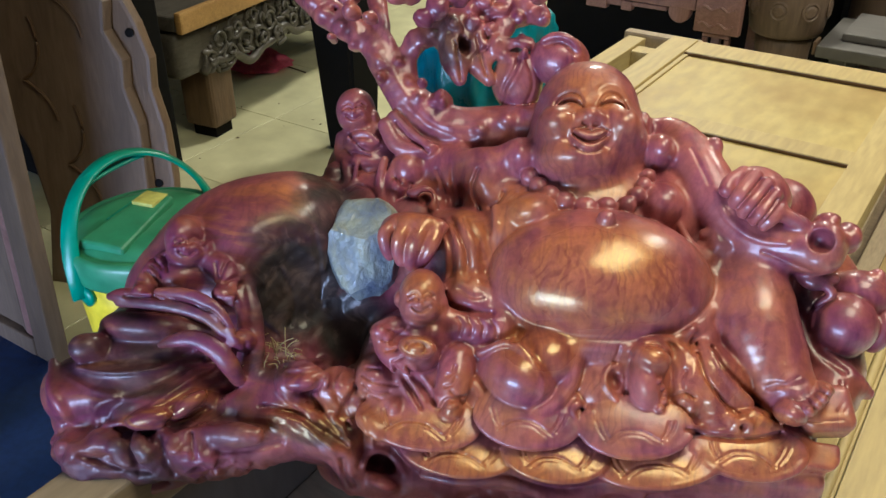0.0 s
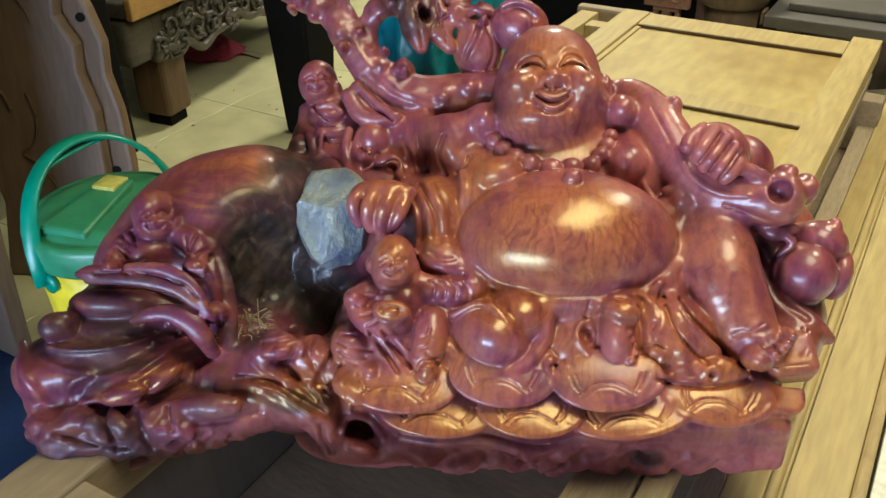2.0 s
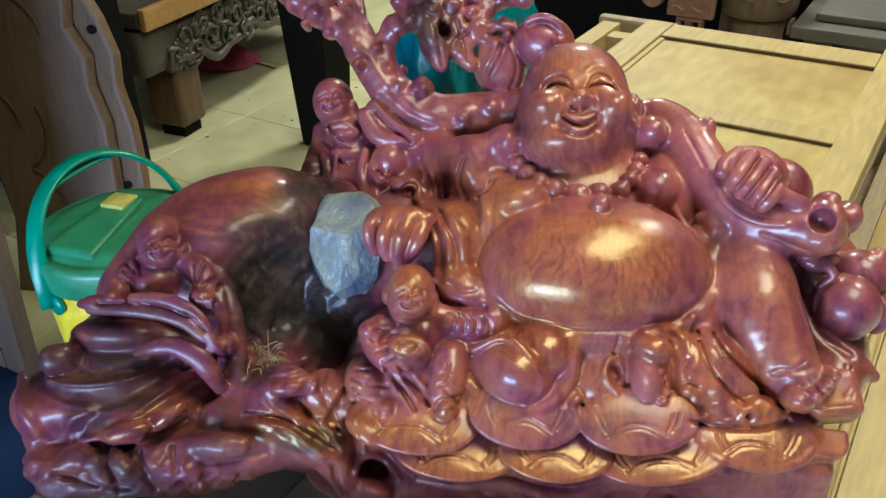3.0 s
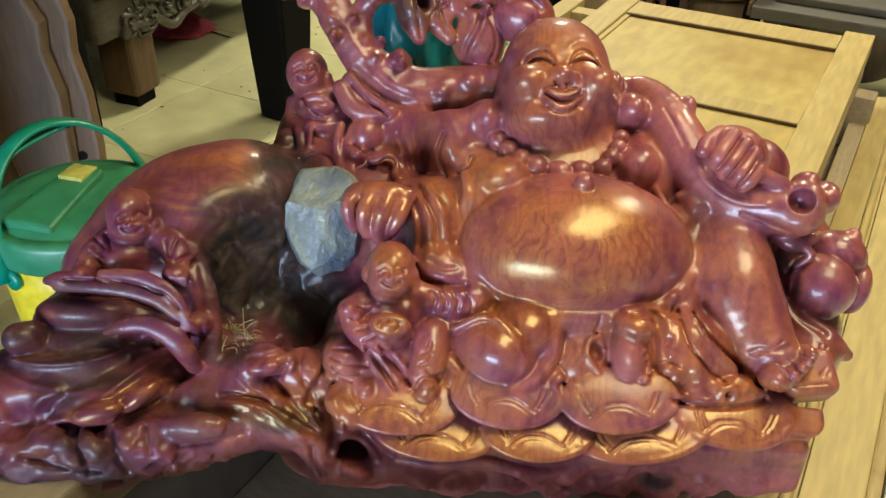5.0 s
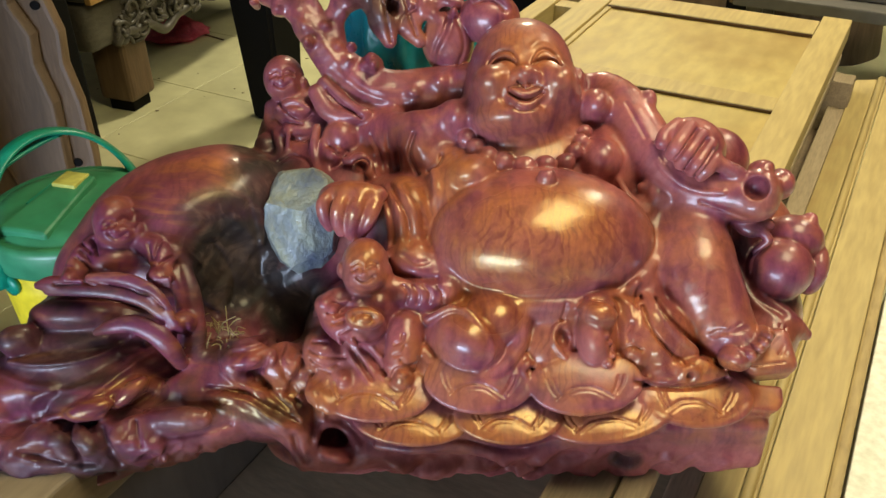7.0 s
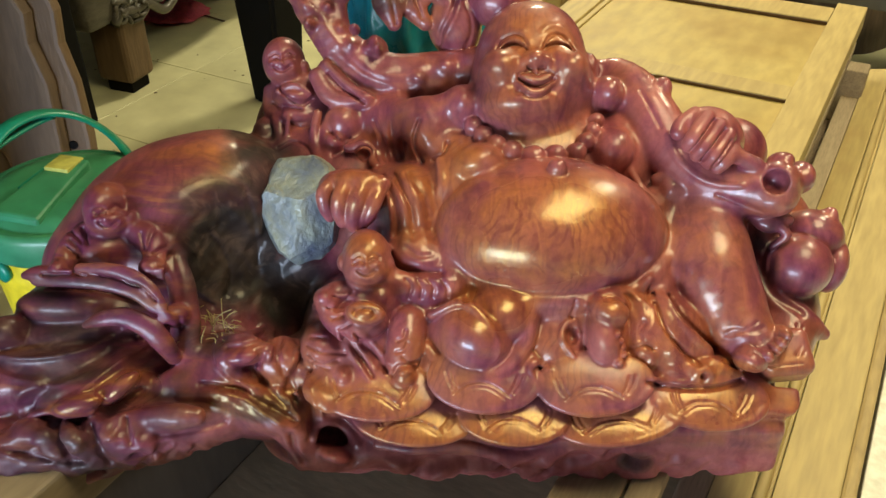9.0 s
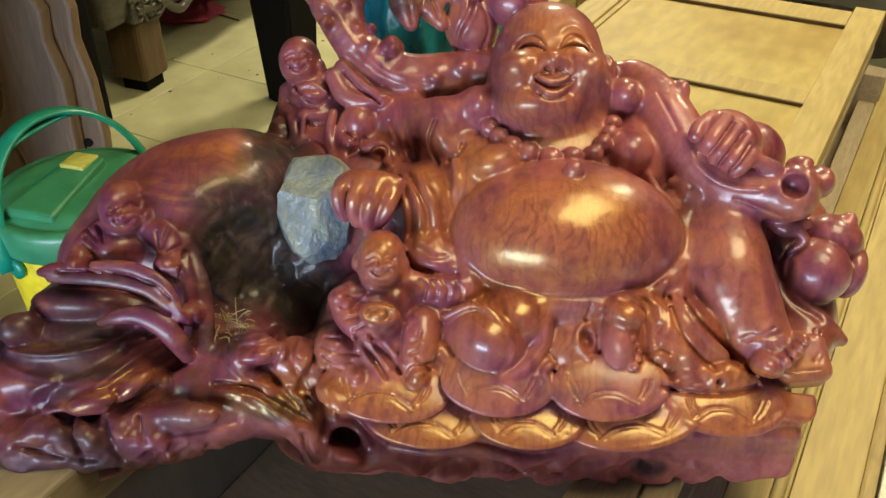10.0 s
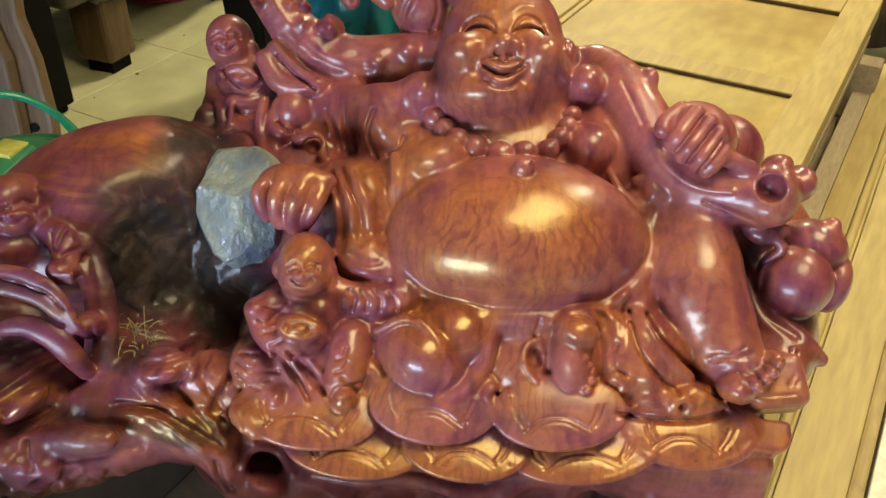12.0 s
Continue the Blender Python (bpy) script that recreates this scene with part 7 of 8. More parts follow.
statue.score((-0.1332, 0.1721, -0.042), (-0.1399, 0.1593, -0.035), (-0.1524, 0.1524, -0.031), w=0.0030, deep=0.0057)
statue.score((0.0317, 0.1639, 0.026), (0.0245, 0.1477, 0.038), (0.0097, 0.1376, 0.025), w=0.0030, deep=0.0092)
statue.score((-0.0124, 0.1999, 0.021), (-0.0214, 0.1699, 0.013), (-0.008, 0.1348, 0.008), w=0.0030, deep=0.0092)
statue.score((-0.0643, 0.4361, -0.04), (-0.0548, 0.3985, -0.043), (-0.0503, 0.3717, -0.051), w=0.0030, deep=0.0069)
statue.score((-0.0263, 0.4531, -0.064), (-0.0165, 0.4138, -0.063), (-0.0068, 0.3858, -0.068), w=0.0030, deep=0.0069)
statue.score((-0.0068, 0.4339, -0.065), (-0.0311, 0.4129, -0.06), (-0.0345, 0.3586, 0), w=0.0030, deep=0.0057)
statue.score((-0.1624, 0.2903, -0.055), (-0.134, 0.2616, -0.051), (-0.1036, 0.2396, -0.042), w=0.0026, deep=0.0080)
statue.score((0.0629, 0.4121, -0.0659), (0.0729, 0.3858, -0.0638), (0.0751, 0.3604, -0.0714), (0.0653, 0.3372, -0.085), w=0.0032, deep=0.0034)
statue.score((-0.5161, 0.0293, 0.131), (-0.4947, 0.0129, 0.144), w=0.0026, deep=0.0057)
statue.score((-0.5117, 0.0169, 0.142), (-0.4948, 0.0008, 0.148), w=0.0026, deep=0.0057)
statue.score((-0.5156, 0.0072, 0.148), (-0.4992, -0.0089, 0.143), w=0.0026, deep=0.0057)
statue.score((-0.4986, 0.0334, 0.13), (-0.4824, 0.0104, 0.151), w=0.0026, deep=0.0057)
statue.score((-0.4085, 0.0249, 0.149), (-0.4016, 0.0008, 0.158), w=0.0026, deep=0.0057)
statue.score((-0.3919, 0.029, 0.143), (-0.3969, 0.0008, 0.16), w=0.0026, deep=0.0057)
statue.score((-0.3752, 0.0048, 0.145), (-0.3877, -0.0056, 0.164), w=0.0026, deep=0.0057)
statue.score((-0.5393, -0.0315, 0.171), (-0.4805, -0.0329, 0.18), (-0.4601, -0.0379, 0.117), (-0.3999, -0.0473, 0.192), (-0.3766, -0.0693, 0.187), w=0.0023, deep=0.0080)
statue.score((-0.55, -0.0539, 0.128), (-0.4788, -0.059, 0.122), (-0.4323, -0.0737, 0.109), (-0.3791, -0.0901, 0.179), w=0.0023, deep=0.0080)
statue.score((-0.3598, -0.0815, 0.178), (-0.3506, -0.094, 0.169), (-0.3568, -0.1114, 0.133), w=0.0030, deep=0.0046)
statue.score((-0.046, 0.1002, 0.0762), (-0.027, 0.064, 0.0946), (-0.0234, 0.0373, 0.0908), w=0.0027, deep=0.0057)
statue.score((-0.1216, -0.12, 0.1759), (-0.1038, -0.149, 0.1408), (-0.082, -0.182, 0.1521), w=0.0032, deep=0.0069)
statue.score((-0.1015, -0.1195, 0.1839), (-0.0833, -0.1474, 0.1379), (-0.0619, -0.1755, 0.1475), w=0.0032, deep=0.0069)
statue.score((-0.0442, -0.1304, 0.1621), (-0.0357, -0.127, 0.163), (-0.0325, -0.117, 0.1589), w=0.0023, deep=0.0046)
statue.score((-0.0457, -0.1471, 0.164), (-0.0355, -0.1436, 0.166), (-0.0305, -0.1336, 0.1645), w=0.0023, deep=0.0046)
statue.score((-0.0371, -0.1537, 0.1657), (-0.0271, -0.1623, 0.1622), (-0.0156, -0.1615, 0.1506), w=0.0023, deep=0.0046)
statue.score((-0.0527, -0.1814, 0.1566), (-0.0439, -0.1672, 0.1646), (-0.0271, -0.1657, 0.1616), (-0.0191, -0.1753, 0.1477), w=0.0027, deep=0.0057)
statue.score((-0.032, -0.0456, 0.1355), (-0.025, -0.056, 0.1361), (-0.0287, -0.0716, 0.1298), w=0.0027, deep=0.0046)
statue.score((-0.0165, -0.0455, 0.1324), (-0.0095, -0.0577, 0.1344), (-0.0113, -0.0715, 0.1299), w=0.0027, deep=0.0046)
statue.score((-0.0009, -0.0455, 0.1305), (0.0078, -0.0576, 0.1327), (0.006, -0.0715, 0.1282), w=0.0027, deep=0.0046)
statue.score((0.0199, -0.0472, 0.1297), (0.0269, -0.0593, 0.1306), (0.0269, -0.0715, 0.1253), w=0.0023, deep=0.0034)
statue.score((-0.1294, -0.0868, 0.1617), (-0.1239, -0.0768, 0.1508), (-0.1103, -0.0733, 0.1493), w=0.0027, deep=0.0057)
statue.score((-0.1041, -0.0213, 0.171), (-0.0969, -0.0165, 0.172), (-0.0905, -0.0197, 0.173), w=0.0022, deep=0.0057)
statue.score((-0.0835, -0.0181, 0.172), (-0.0766, -0.0142, 0.169), (-0.0697, -0.0182, 0.166), w=0.0022, deep=0.0057)
statue.score((-0.1052, -0.0142, 0.167), (-0.0963, -0.0095, 0.17), (-0.0898, -0.0142, 0.172), w=0.0023, deep=0.0046)
statue.score((-0.0836, -0.0126, 0.17), (-0.0759, -0.0079, 0.167), (-0.0691, -0.0127, 0.162), w=0.0023, deep=0.0046)
statue.score((-0.0982, -0.0314, 0.175), (-0.0912, -0.0362, 0.174), (-0.0826, -0.0362, 0.173), (-0.074, -0.0299, 0.173), w=0.0023, deep=0.0063)
statue.score((-0.2583, 0.3125, -0.054), (-0.2511, 0.3179, -0.056), (-0.2442, 0.3144, -0.055), w=0.0022, deep=0.0057)
statue.score((-0.2368, 0.3163, -0.056), (-0.2297, 0.3211, -0.059), (-0.2227, 0.3178, -0.063), w=0.0022, deep=0.0057)
statue.score((-0.2604, 0.3216, -0.061), (-0.2502, 0.3255, -0.056), (-0.2435, 0.3205, -0.056), w=0.0021, deep=0.0046)
statue.score((-0.2369, 0.3224, -0.057), (-0.2292, 0.3283, -0.061), (-0.2225, 0.3246, -0.067), w=0.0021, deep=0.0046)
statue.score((-0.2524, 0.3016, -0.054), (-0.2447, 0.2963, -0.053), (-0.2356, 0.2965, -0.054), (-0.2268, 0.3039, -0.057), w=0.0023, deep=0.0063)
statue.score((-0.4659, 0.0498, 0.167), (-0.4603, 0.0548, 0.163), (-0.4543, 0.0516, 0.162), w=0.0022, deep=0.0057)
statue.score((-0.4489, 0.0534, 0.157), (-0.445, 0.0578, 0.148), (-0.4381, 0.0539, 0.147), w=0.0022, deep=0.0057)
statue.score((-0.4678, 0.0571, 0.164), (-0.4598, 0.0619, 0.162), (-0.455, 0.0574, 0.158), w=0.0023, deep=0.0046)
statue.score((-0.4507, 0.0592, 0.152), (-0.4456, 0.0645, 0.144), (-0.4415, 0.0601, 0.135), w=0.0023, deep=0.0046)
statue.score((-0.46, 0.0395, 0.168), (-0.4536, 0.0348, 0.166), (-0.446, 0.0349, 0.163), (-0.4383, 0.0414, 0.16), w=0.0023, deep=0.0063)

verts, faces = statue.skin()
wood = np.zeros((len(verts), 4), np.float32)


def tint(kind, a, b, c, ra, rb, rc, roll, strength):
    """Where the wood is golden sapwood, black burl, raw pinkish red or (deep) darkened by painted shade."""
    d = ((verts[:, 0] - a) / ra) ** 2 + ((verts[:, 1] - b) / rb) ** 2 + ((verts[:, 2] - c) / rc) ** 2
    i = ("gold", "dark", "red", "deep").index(kind)
    wood[:, i] = np.maximum(wood[:, i], strength * np.clip(1.5 * (1 - d), 0, 1))


tint('gold', 0.1695, 0.0243, 0.177, 0.1765, 0.1098, 0.15, 0, 0.85)
tint('gold', 0.1556, 0.2756, 0.082, 0.1057, 0.1141, 0.15, 0, 0.5)
tint('gold', 0.1186, -0.2544, 0.176, 0.0942, 0.0314, 0.15, 0, 0.85)
tint('gold', 0.2574, -0.2559, 0.169, 0.1027, 0.0316, 0.15, 0, 0.75)
tint('gold', -0.0189, -0.2557, 0.17, 0.0947, 0.0276, 0.15, 0, 0.85)
tint('gold', -0.0744, -0.2128, 0.167, 0.087, 0.0356, 0.15, 0, 0.7)
tint('gold', 0.4035, -0.2265, 0.157, 0.0957, 0.0478, 0.15, 0, 0.7)
tint('gold', 0.5038, -0.2405, 0.125, 0.0491, 0.0409, 0.15, 0, 0.6)
tint('gold', -0.0887, 0.0047, 0.166, 0.0356, 0.0277, 0.15, 0, 0.6)
tint('gold', -0.0864, -0.0888, 0.197, 0.0347, 0.0193, 0.15, 0, 0.8)
tint('gold', -0.0509, -0.1822, 0.16, 0.0398, 0.0199, 0.15, 0, 0.6)
tint('gold', -0.1011, 0.0864, 0.129, 0.0612, 0.0489, 0.15, 0, 0.6)
tint('gold', -0.0201, 0.0679, 0.094, 0.067, 0.0922, 0.15, 0, 0.5)
tint('gold', 0.0473, 0.1276, 0.083, 0.0422, 0.076, 0.15, 0, 0.6)
tint('gold', 0.1004, -0.0829, 0.158, 0.0478, 0.0359, 0.15, 0, 0.7)
tint('gold', 0.3729, -0.1448, 0.139, 0.0728, 0.0728, 0.15, 0, 0.6)
tint('gold', 0.2588, -0.0844, 0.17, 0.0276, 0.0237, 0.15, 0, 0.7)
tint('gold', -0.2524, -0.2082, 0.147, 0.0884, 0.0402, 0.15, 0, 0.7)
tint('gold', -0.4503, -0.192, 0.198, 0.0848, 0.0386, 0.15, 0, 0.6)
tint('gold', -0.3506, 0.1279, 0.08, 0.0847, 0.0508, 0.15, 0, 0.5)
tint('gold', -0.0497, 0.1758, -0.035, 0.1105, 0.0552, 0.15, 0, 0.35)
tint('gold', -0.0518, -0.0477, 0.139, 0.0728, 0.0283, 0.15, 0, 0.4)
tint('gold', 0.4326, 0.0008, 0.118, 0.0493, 0.0411, 0.15, 0, 0.3)
tint('gold', 0.2375, -0.1965, 0.17, 0.071, 0.0355, 0.15, 0, 0.3)
tint('gold', 0.0759, -0.1968, 0.168, 0.0711, 0.0356, 0.15, 0, 0.3)
tint('gold', 0.1885, 0.1754, 0.04, 0.0785, 0.0262, 0.15, 0, 0.5)
tint('dark', -0.3098, -0.0079, 0.036, 0.1094, 0.1225, 0.15, 0, 1)
tint('dark', -0.2520, 0.1255, -0.010, 0.0850, 0.0760, 0.15, 0, 0.95)
tint('dark', -0.2153, -0.0712, -0.004, 0.0811, 0.0991, 0.15, 0, 1)
tint('dark', -0.3101, 0.0700, 0.072, 0.0850, 0.0511, 0.15, 0, 0.85)
# real black patches of cloth and root, spread wider to paint in the shade there
tint('dark', -0.575, -0.1263, 0.162, 0.1509, 0.0477, 0.15, 0, 0.72)
tint('dark', -0.5146, -0.1581, 0.192, 0.1162, 0.031, 0.15, 0, 0.6)
tint('dark', -0.5338, -0.2761, 0.201, 0.1461, 0.0577, 0.15, 0, 0.55)
tint('dark', -0.4739, -0.0722, 0.135, 0.1217, 0.0325, 0.15, 0, 0.5)
tint('dark', -0.5606, -0.1928, 0.193, 0.0697, 0.0387, 0.15, 0, 0.45)
tint('dark', -0.4798, -0.0461, 0.182, 0.125, 0.0234, 0.15, 0, 0.35)
tint('dark', -0.4155, -0.2366, 0.187, 0.0778, 0.0233, 0.15, 0, 0.5)
tint('dark', -0.5068, -0.0831, 0.154, 0.0719, 0.04, 0.15, 0, 0.6)
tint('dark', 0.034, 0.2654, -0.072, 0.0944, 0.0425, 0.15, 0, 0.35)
tint('dark', -0.2344, -0.2265, 0.157, 0.0638, 0.0239, 0.15, 0, 0.5)
tint('dark', 0.3059, -0.321, 0.097, 0.0334, 0.0209, 0.15, 0, 0.7)
tint('dark', -0.3183, -0.1318, 0.108, 0.058, 0.0332, 0.15, 0, 0.7)
tint('dark', -0.0645, 0.4373, -0.044, 0.0648, 0.0648, 0.15, 0, 0.6)
tint('dark', 0.5209, -0.0254, 0.033, 0.0193, 0.0789, 0.15, 0, 0.5)
tint('dark', -0.2879, 0.1903, -0.076, 0.0568, 0.0379, 0.15, 0, 0.8)
tint('dark', 0.1706, -0.2045, 0.169, 0.0474, 0.0197, 0.15, 0, 0.25)
tint('dark', -0.0367, 0.0175, 0.1, 0.0167, 0.0334, 0.15, 0, 0.3)
tint('dark', -0.3501, -0.2151, 0.198, 0.1157, 0.0463, 0.15, 0, 0.42)
tint('gold', 0.4279, -0.0643, 0.132, 0.0569, 0.0895, 0.15, 0, 0.45)
tint('gold', 0.5206, -0.1793, 0.124, 0.0491, 0.0327, 0.15, 0, 0.5)
tint('gold', 0.4375, -0.1795, 0.151, 0.0401, 0.02, 0.15, 0, 0.8)
tint('gold', 0.1824, 0.2161, 0.084, 0.0929, 0.0422, 0.15, 0, 0.2)
# deep: painted shade, mostly over the statue's left side
tint('deep', -0.4935, -0.1278, 0.147, 0.2653, 0.2331, 0.15, 0, 0.75)
tint('deep', -0.3728, 0.0501, 0.12, 0.1971, 0.1314, 0.15, 0, 0.6)
tint('deep', -0.5338, -0.2761, 0.201, 0.2154, 0.0769, 0.15, 0, 0.7)
tint('deep', -0.4474, 0.0089, 0.141, 0.1373, 0.105, 0.15, 0, 0.6)
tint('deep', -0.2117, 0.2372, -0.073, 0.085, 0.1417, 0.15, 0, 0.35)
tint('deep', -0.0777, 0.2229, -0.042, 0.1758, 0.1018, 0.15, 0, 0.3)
tint('deep', -0.0814, -0.1088, 0.18, 0.0861, 0.0861, 0.15, 0, 0.25)
tint('deep', 0.5547, -0.0161, 0.082, 0.0761, 0.0761, 0.15, 0, 0.4)
tint('deep', 0.5374, -0.1712, 0.123, 0.0655, 0.0573, 0.15, 0, 0.2)
tint('deep', 0.0842, 0.2817, 0.032, 0.079, 0.079, 0.15, 0, 0.3)
tint('deep', -0.2312, -0.2027, 0.131, 0.1058, 0.0733, 0.15, 0, 0.3)
tint('gold', 0.0927, -0.0791, 0.154, 0.0879, 0.056, 0.15, 0, 0.75)
tint('gold', 0.2956, -0.1203, 0.141, 0.1212, 0.0808, 0.15, 0, 0.55)
tint('gold', 0.1385, -0.0071, 0.173, 0.1496, 0.063, 0.15, 0, 0.4)
tint('gold', 0.1812, -0.1596, 0.15, 0.0722, 0.0561, 0.15, 0, 0.4)
tint('gold', -0.0192, -0.1588, 0.156, 0.0559, 0.0479, 0.15, 0, 0.4)
tint('gold', -0.1788, -0.2067, 0.156, 0.0878, 0.0559, 0.15, 0, 0.5)
tint('gold', -0.4265, -0.1934, 0.189, 0.0699, 0.035, 0.15, 0, 0.9)
tint('gold', -0.486, -0.2101, 0.205, 0.0613, 0.0192, 0.15, 0, 0.6)
tint('gold', -0.575, -0.1263, 0.162, 0.0477, 0.0159, 0.15, 0, 0.4)
# more shade painted over the tree and the child beside it
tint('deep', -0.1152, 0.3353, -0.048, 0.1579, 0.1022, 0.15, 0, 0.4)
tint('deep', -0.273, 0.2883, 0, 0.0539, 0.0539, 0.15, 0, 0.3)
tint('red', -0.5564, -0.2682, 0.202, 0.1537, 0.0538, 0.15, 0, 0.5)
tint('red', 0.2648, -0.3301, 0.094, 0.3686, 0.0419, 0.15, 0, 1.1)
tint('red', 0.3608, 0.1657, 0.048, 0.1474, 0.1214, 0.15, 0, 0.45)
tint('red', -0.0701, -0.3247, 0.099, 0.1669, 0.0376, 0.15, 0, 0.9)
tint('red', -0.376, -0.2478, 0.189, 0.1243, 0.0388, 0.15, 0, 0.5)
tint('red', -0.134, 0.2988, -0.051, 0.1862, 0.0931, 0.15, 0, 0.4)
tint('red', 0.2424, -0.1418, 0.165, 0.0475, 0.0396, 0.15, 0, 0.7)
tint('red', -0.0997, -0.16, 0.147, 0.0804, 0.0482, 0.15, 0, 0.4)

mesh = bpy.data.meshes.new("statue")
mesh.vertices.add(len(verts))
mesh.vertices.foreach_set("co", verts.astype(np.float32).ravel())
mesh.loops.add(faces.size)
mesh.loops.foreach_set("vertex_index", faces.astype(np.int32).ravel())
mesh.polygons.add(len(faces))
mesh.polygons.foreach_set("loop_start", np.arange(0, faces.size, 4, dtype=np.int32))
mesh.polygons.foreach_set("use_smooth", np.ones(len(faces), bool))
mesh.update(calc_edges=True)
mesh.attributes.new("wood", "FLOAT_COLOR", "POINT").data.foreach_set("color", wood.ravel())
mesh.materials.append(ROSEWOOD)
carving = tagged(new("statue", mesh), "polished red-brown wooden statue of a laughing seated figure", "statue")
carving.matrix_world = SLOPE

# ---- furniture round about ----
def carved_board():
    """A carved side board of a bench, standing on its edge, with a scrolled outline."""
    m = Matrix.Translation(at(-2.345, 1.29, 0)) @ Matrix.Rotation(radians(-12), 4, "Z") @ pose(0, 0, 0, -6)
    t = thing("carved_screen", m, "brown carved wooden screen board with a scrolled edge", "screen")
    left = [(-0.30, 1.5), (-0.26, 1.25), (-0.20, 1.06), (-0.135, 1.00), (-0.17, 0.93), (-0.15, 0.86), (-0.10, 0.83), (-0.14, 0.74), (-0.12, 0.60), (-0.05, 0.45), (-0.02, 0.25), (-0.06, 0.0)]
    right = [(0.32, 0.0), (0.33, 0.35), (0.33, 0.55), (0.30, 0.66), (0.305, 0.74), (0.26, 0.82), (0.27, 0.90), (0.21, 0.99), (0.20, 1.08), (0.17, 1.20), (0.16, 1.5)]
    part("board", plate(left + right, 0.05, 0.010), BROWN, t)
    edge = [(0.16, 0.03), (0.27, 0.03), (0.285, 0.42), (0.275, 0.60), (0.25, 0.72), (0.255, 0.82), (0.225, 0.93), (0.19, 1.01), (0.15, 1.04), (0.125, 0.98), (0.15, 0.88), (0.14, 0.78), (0.17, 0.68), (0.18, 0.5)]
    for dx, z0 in ((0.0, 0.30), (-0.10, 0.55), (0.02, 0.80)):
        part("carved_line", sweep([(0.12 + dx + 0.05 * math.cos(0.32 * q) * (1 - q / 40), -0.001, z0 + 0.012 * q + 0.03 * math.sin(0.32 * q)) for q in range(24)], round_section(0.005, n=6)), SHADE_AND_DIRT, t)
    e = part("scroll_edge", plate(edge, 0.045, 0.012), TAN, t, "freshly cut lighter scrolled edge")
    e.matrix_local = Matrix.Translation((0.105, 0.052, 0)) @ Matrix.Diagonal((1, 1, 0.90, 1))
    for x, z in ((0.235, 0.90), (0.265, 0.40)):
        k = part("drilled_hole", lathe([(0.014, 0), (0.014, 0.004), (0.010, 0.005)], 12), BLACK, e)
        k.matrix_local = pose(x - 0.03, -0.002, z, 90)


carved_board()


def carved_bench():
    """A low dark bench with a carved apron; only its near end is in view."""
    o = at(-3.0, 2.0, 0)
    t = thing("carved_bench", Matrix.Translation(o) @ ROOM @ Matrix.Rotation(radians(8), 4, "Z"), "dark wooden bench with a carved floral apron", "bench")
    part("seat", box(-0.12, 0.29, 0.15, 1.9, 0.52, 0.58, bevel=0.012), BLACKWOOD, t)
    part("seat_edge", box(0.292, 0.325, 0.15, 1.9, 0.515, 0.60, bevel=0.010), OCHRE, t, "worn ochre seat edge")
    part("apron_rail", box(0.14, 0.282, 0.15, 1.9, 0.315, 0.518, bevel=0.05, segments=5), BLACKWOOD, t, smooth=True)
    # carved band: leaves as curled swellings along a scalloped lower edge
    bm = bmesh.new()
    rnd = random.Random(4)

    def add(b):
        me = bpy.data.meshes.new("tmp")
        b.to_mesh(me)
        b.free()
        bm.from_mesh(me)
        bpy.data.meshes.remove(me)

    for i in range(26):
        y, z = 0.33 + 0.058 * i, 0.395 + (0.05 if i % 2 else -0.035) - 0.025 * math.sin(i * 1.05)
        way, r0 = rnd.choice((-1, 1)), rnd.uniform(0.045, 0.062)
        a0 = rnd.uniform(0, 6.28)
        curl = [(0.288 + 0.014 * s, y + way * r0 * (1 - 0.75 * s) * math.cos(a0 + 8.5 * s), z + r0 * (1 - 0.75 * s) * math.sin(a0 + 8.5 * s)) for s in [q / 22 for q in range(23)]]
        add(sweep(curl, round_section(0.008, n=8)))
        for q in range(6):
            b = bmesh.new()
            bmesh.ops.create_icosphere(b, subdivisions=2, radius=1)
            b.transform(pose(0.283, y + rnd.uniform(-0.04, 0.04), z + rnd.uniform(-0.05, 0.05), rnd.uniform(0, 180), 0, rnd.uniform(-20, 20)) @ Matrix.Diagonal((0.018, rnd.uniform(0.022, 0.045), rnd.uniform(0.009, 0.016), 1)))
            add(b)
    hem = [(0.282, 0.28 + 0.02 * q, 0.318 + 0.030 * math.sin(0.28 * q) + 0.012 * math.sin(0.71 * q)) for q in range(79)]
    add(sweep(hem, round_section(0.020, n=10)))
    block(bm, 0.24, 0.283, 0.28, 1.85, 0.31, 0.50, bevel=0.02)
    part("carved_apron", bm, BLACKWOOD, t, "carved floral apron", True)
    for y in (0.32, 1.7):
        part("leg", box(0.10, 0.27, y, y + 0.16, 0.045, 0.34, bevel=0.03, segments=4), TAN, t, "block leg with a rounded front")
        part("foot", box(0.13, 0.25, y + 0.02, y + 0.13, 0.0, 0.047, bevel=0.004), BLACK, t)


carved_bench()


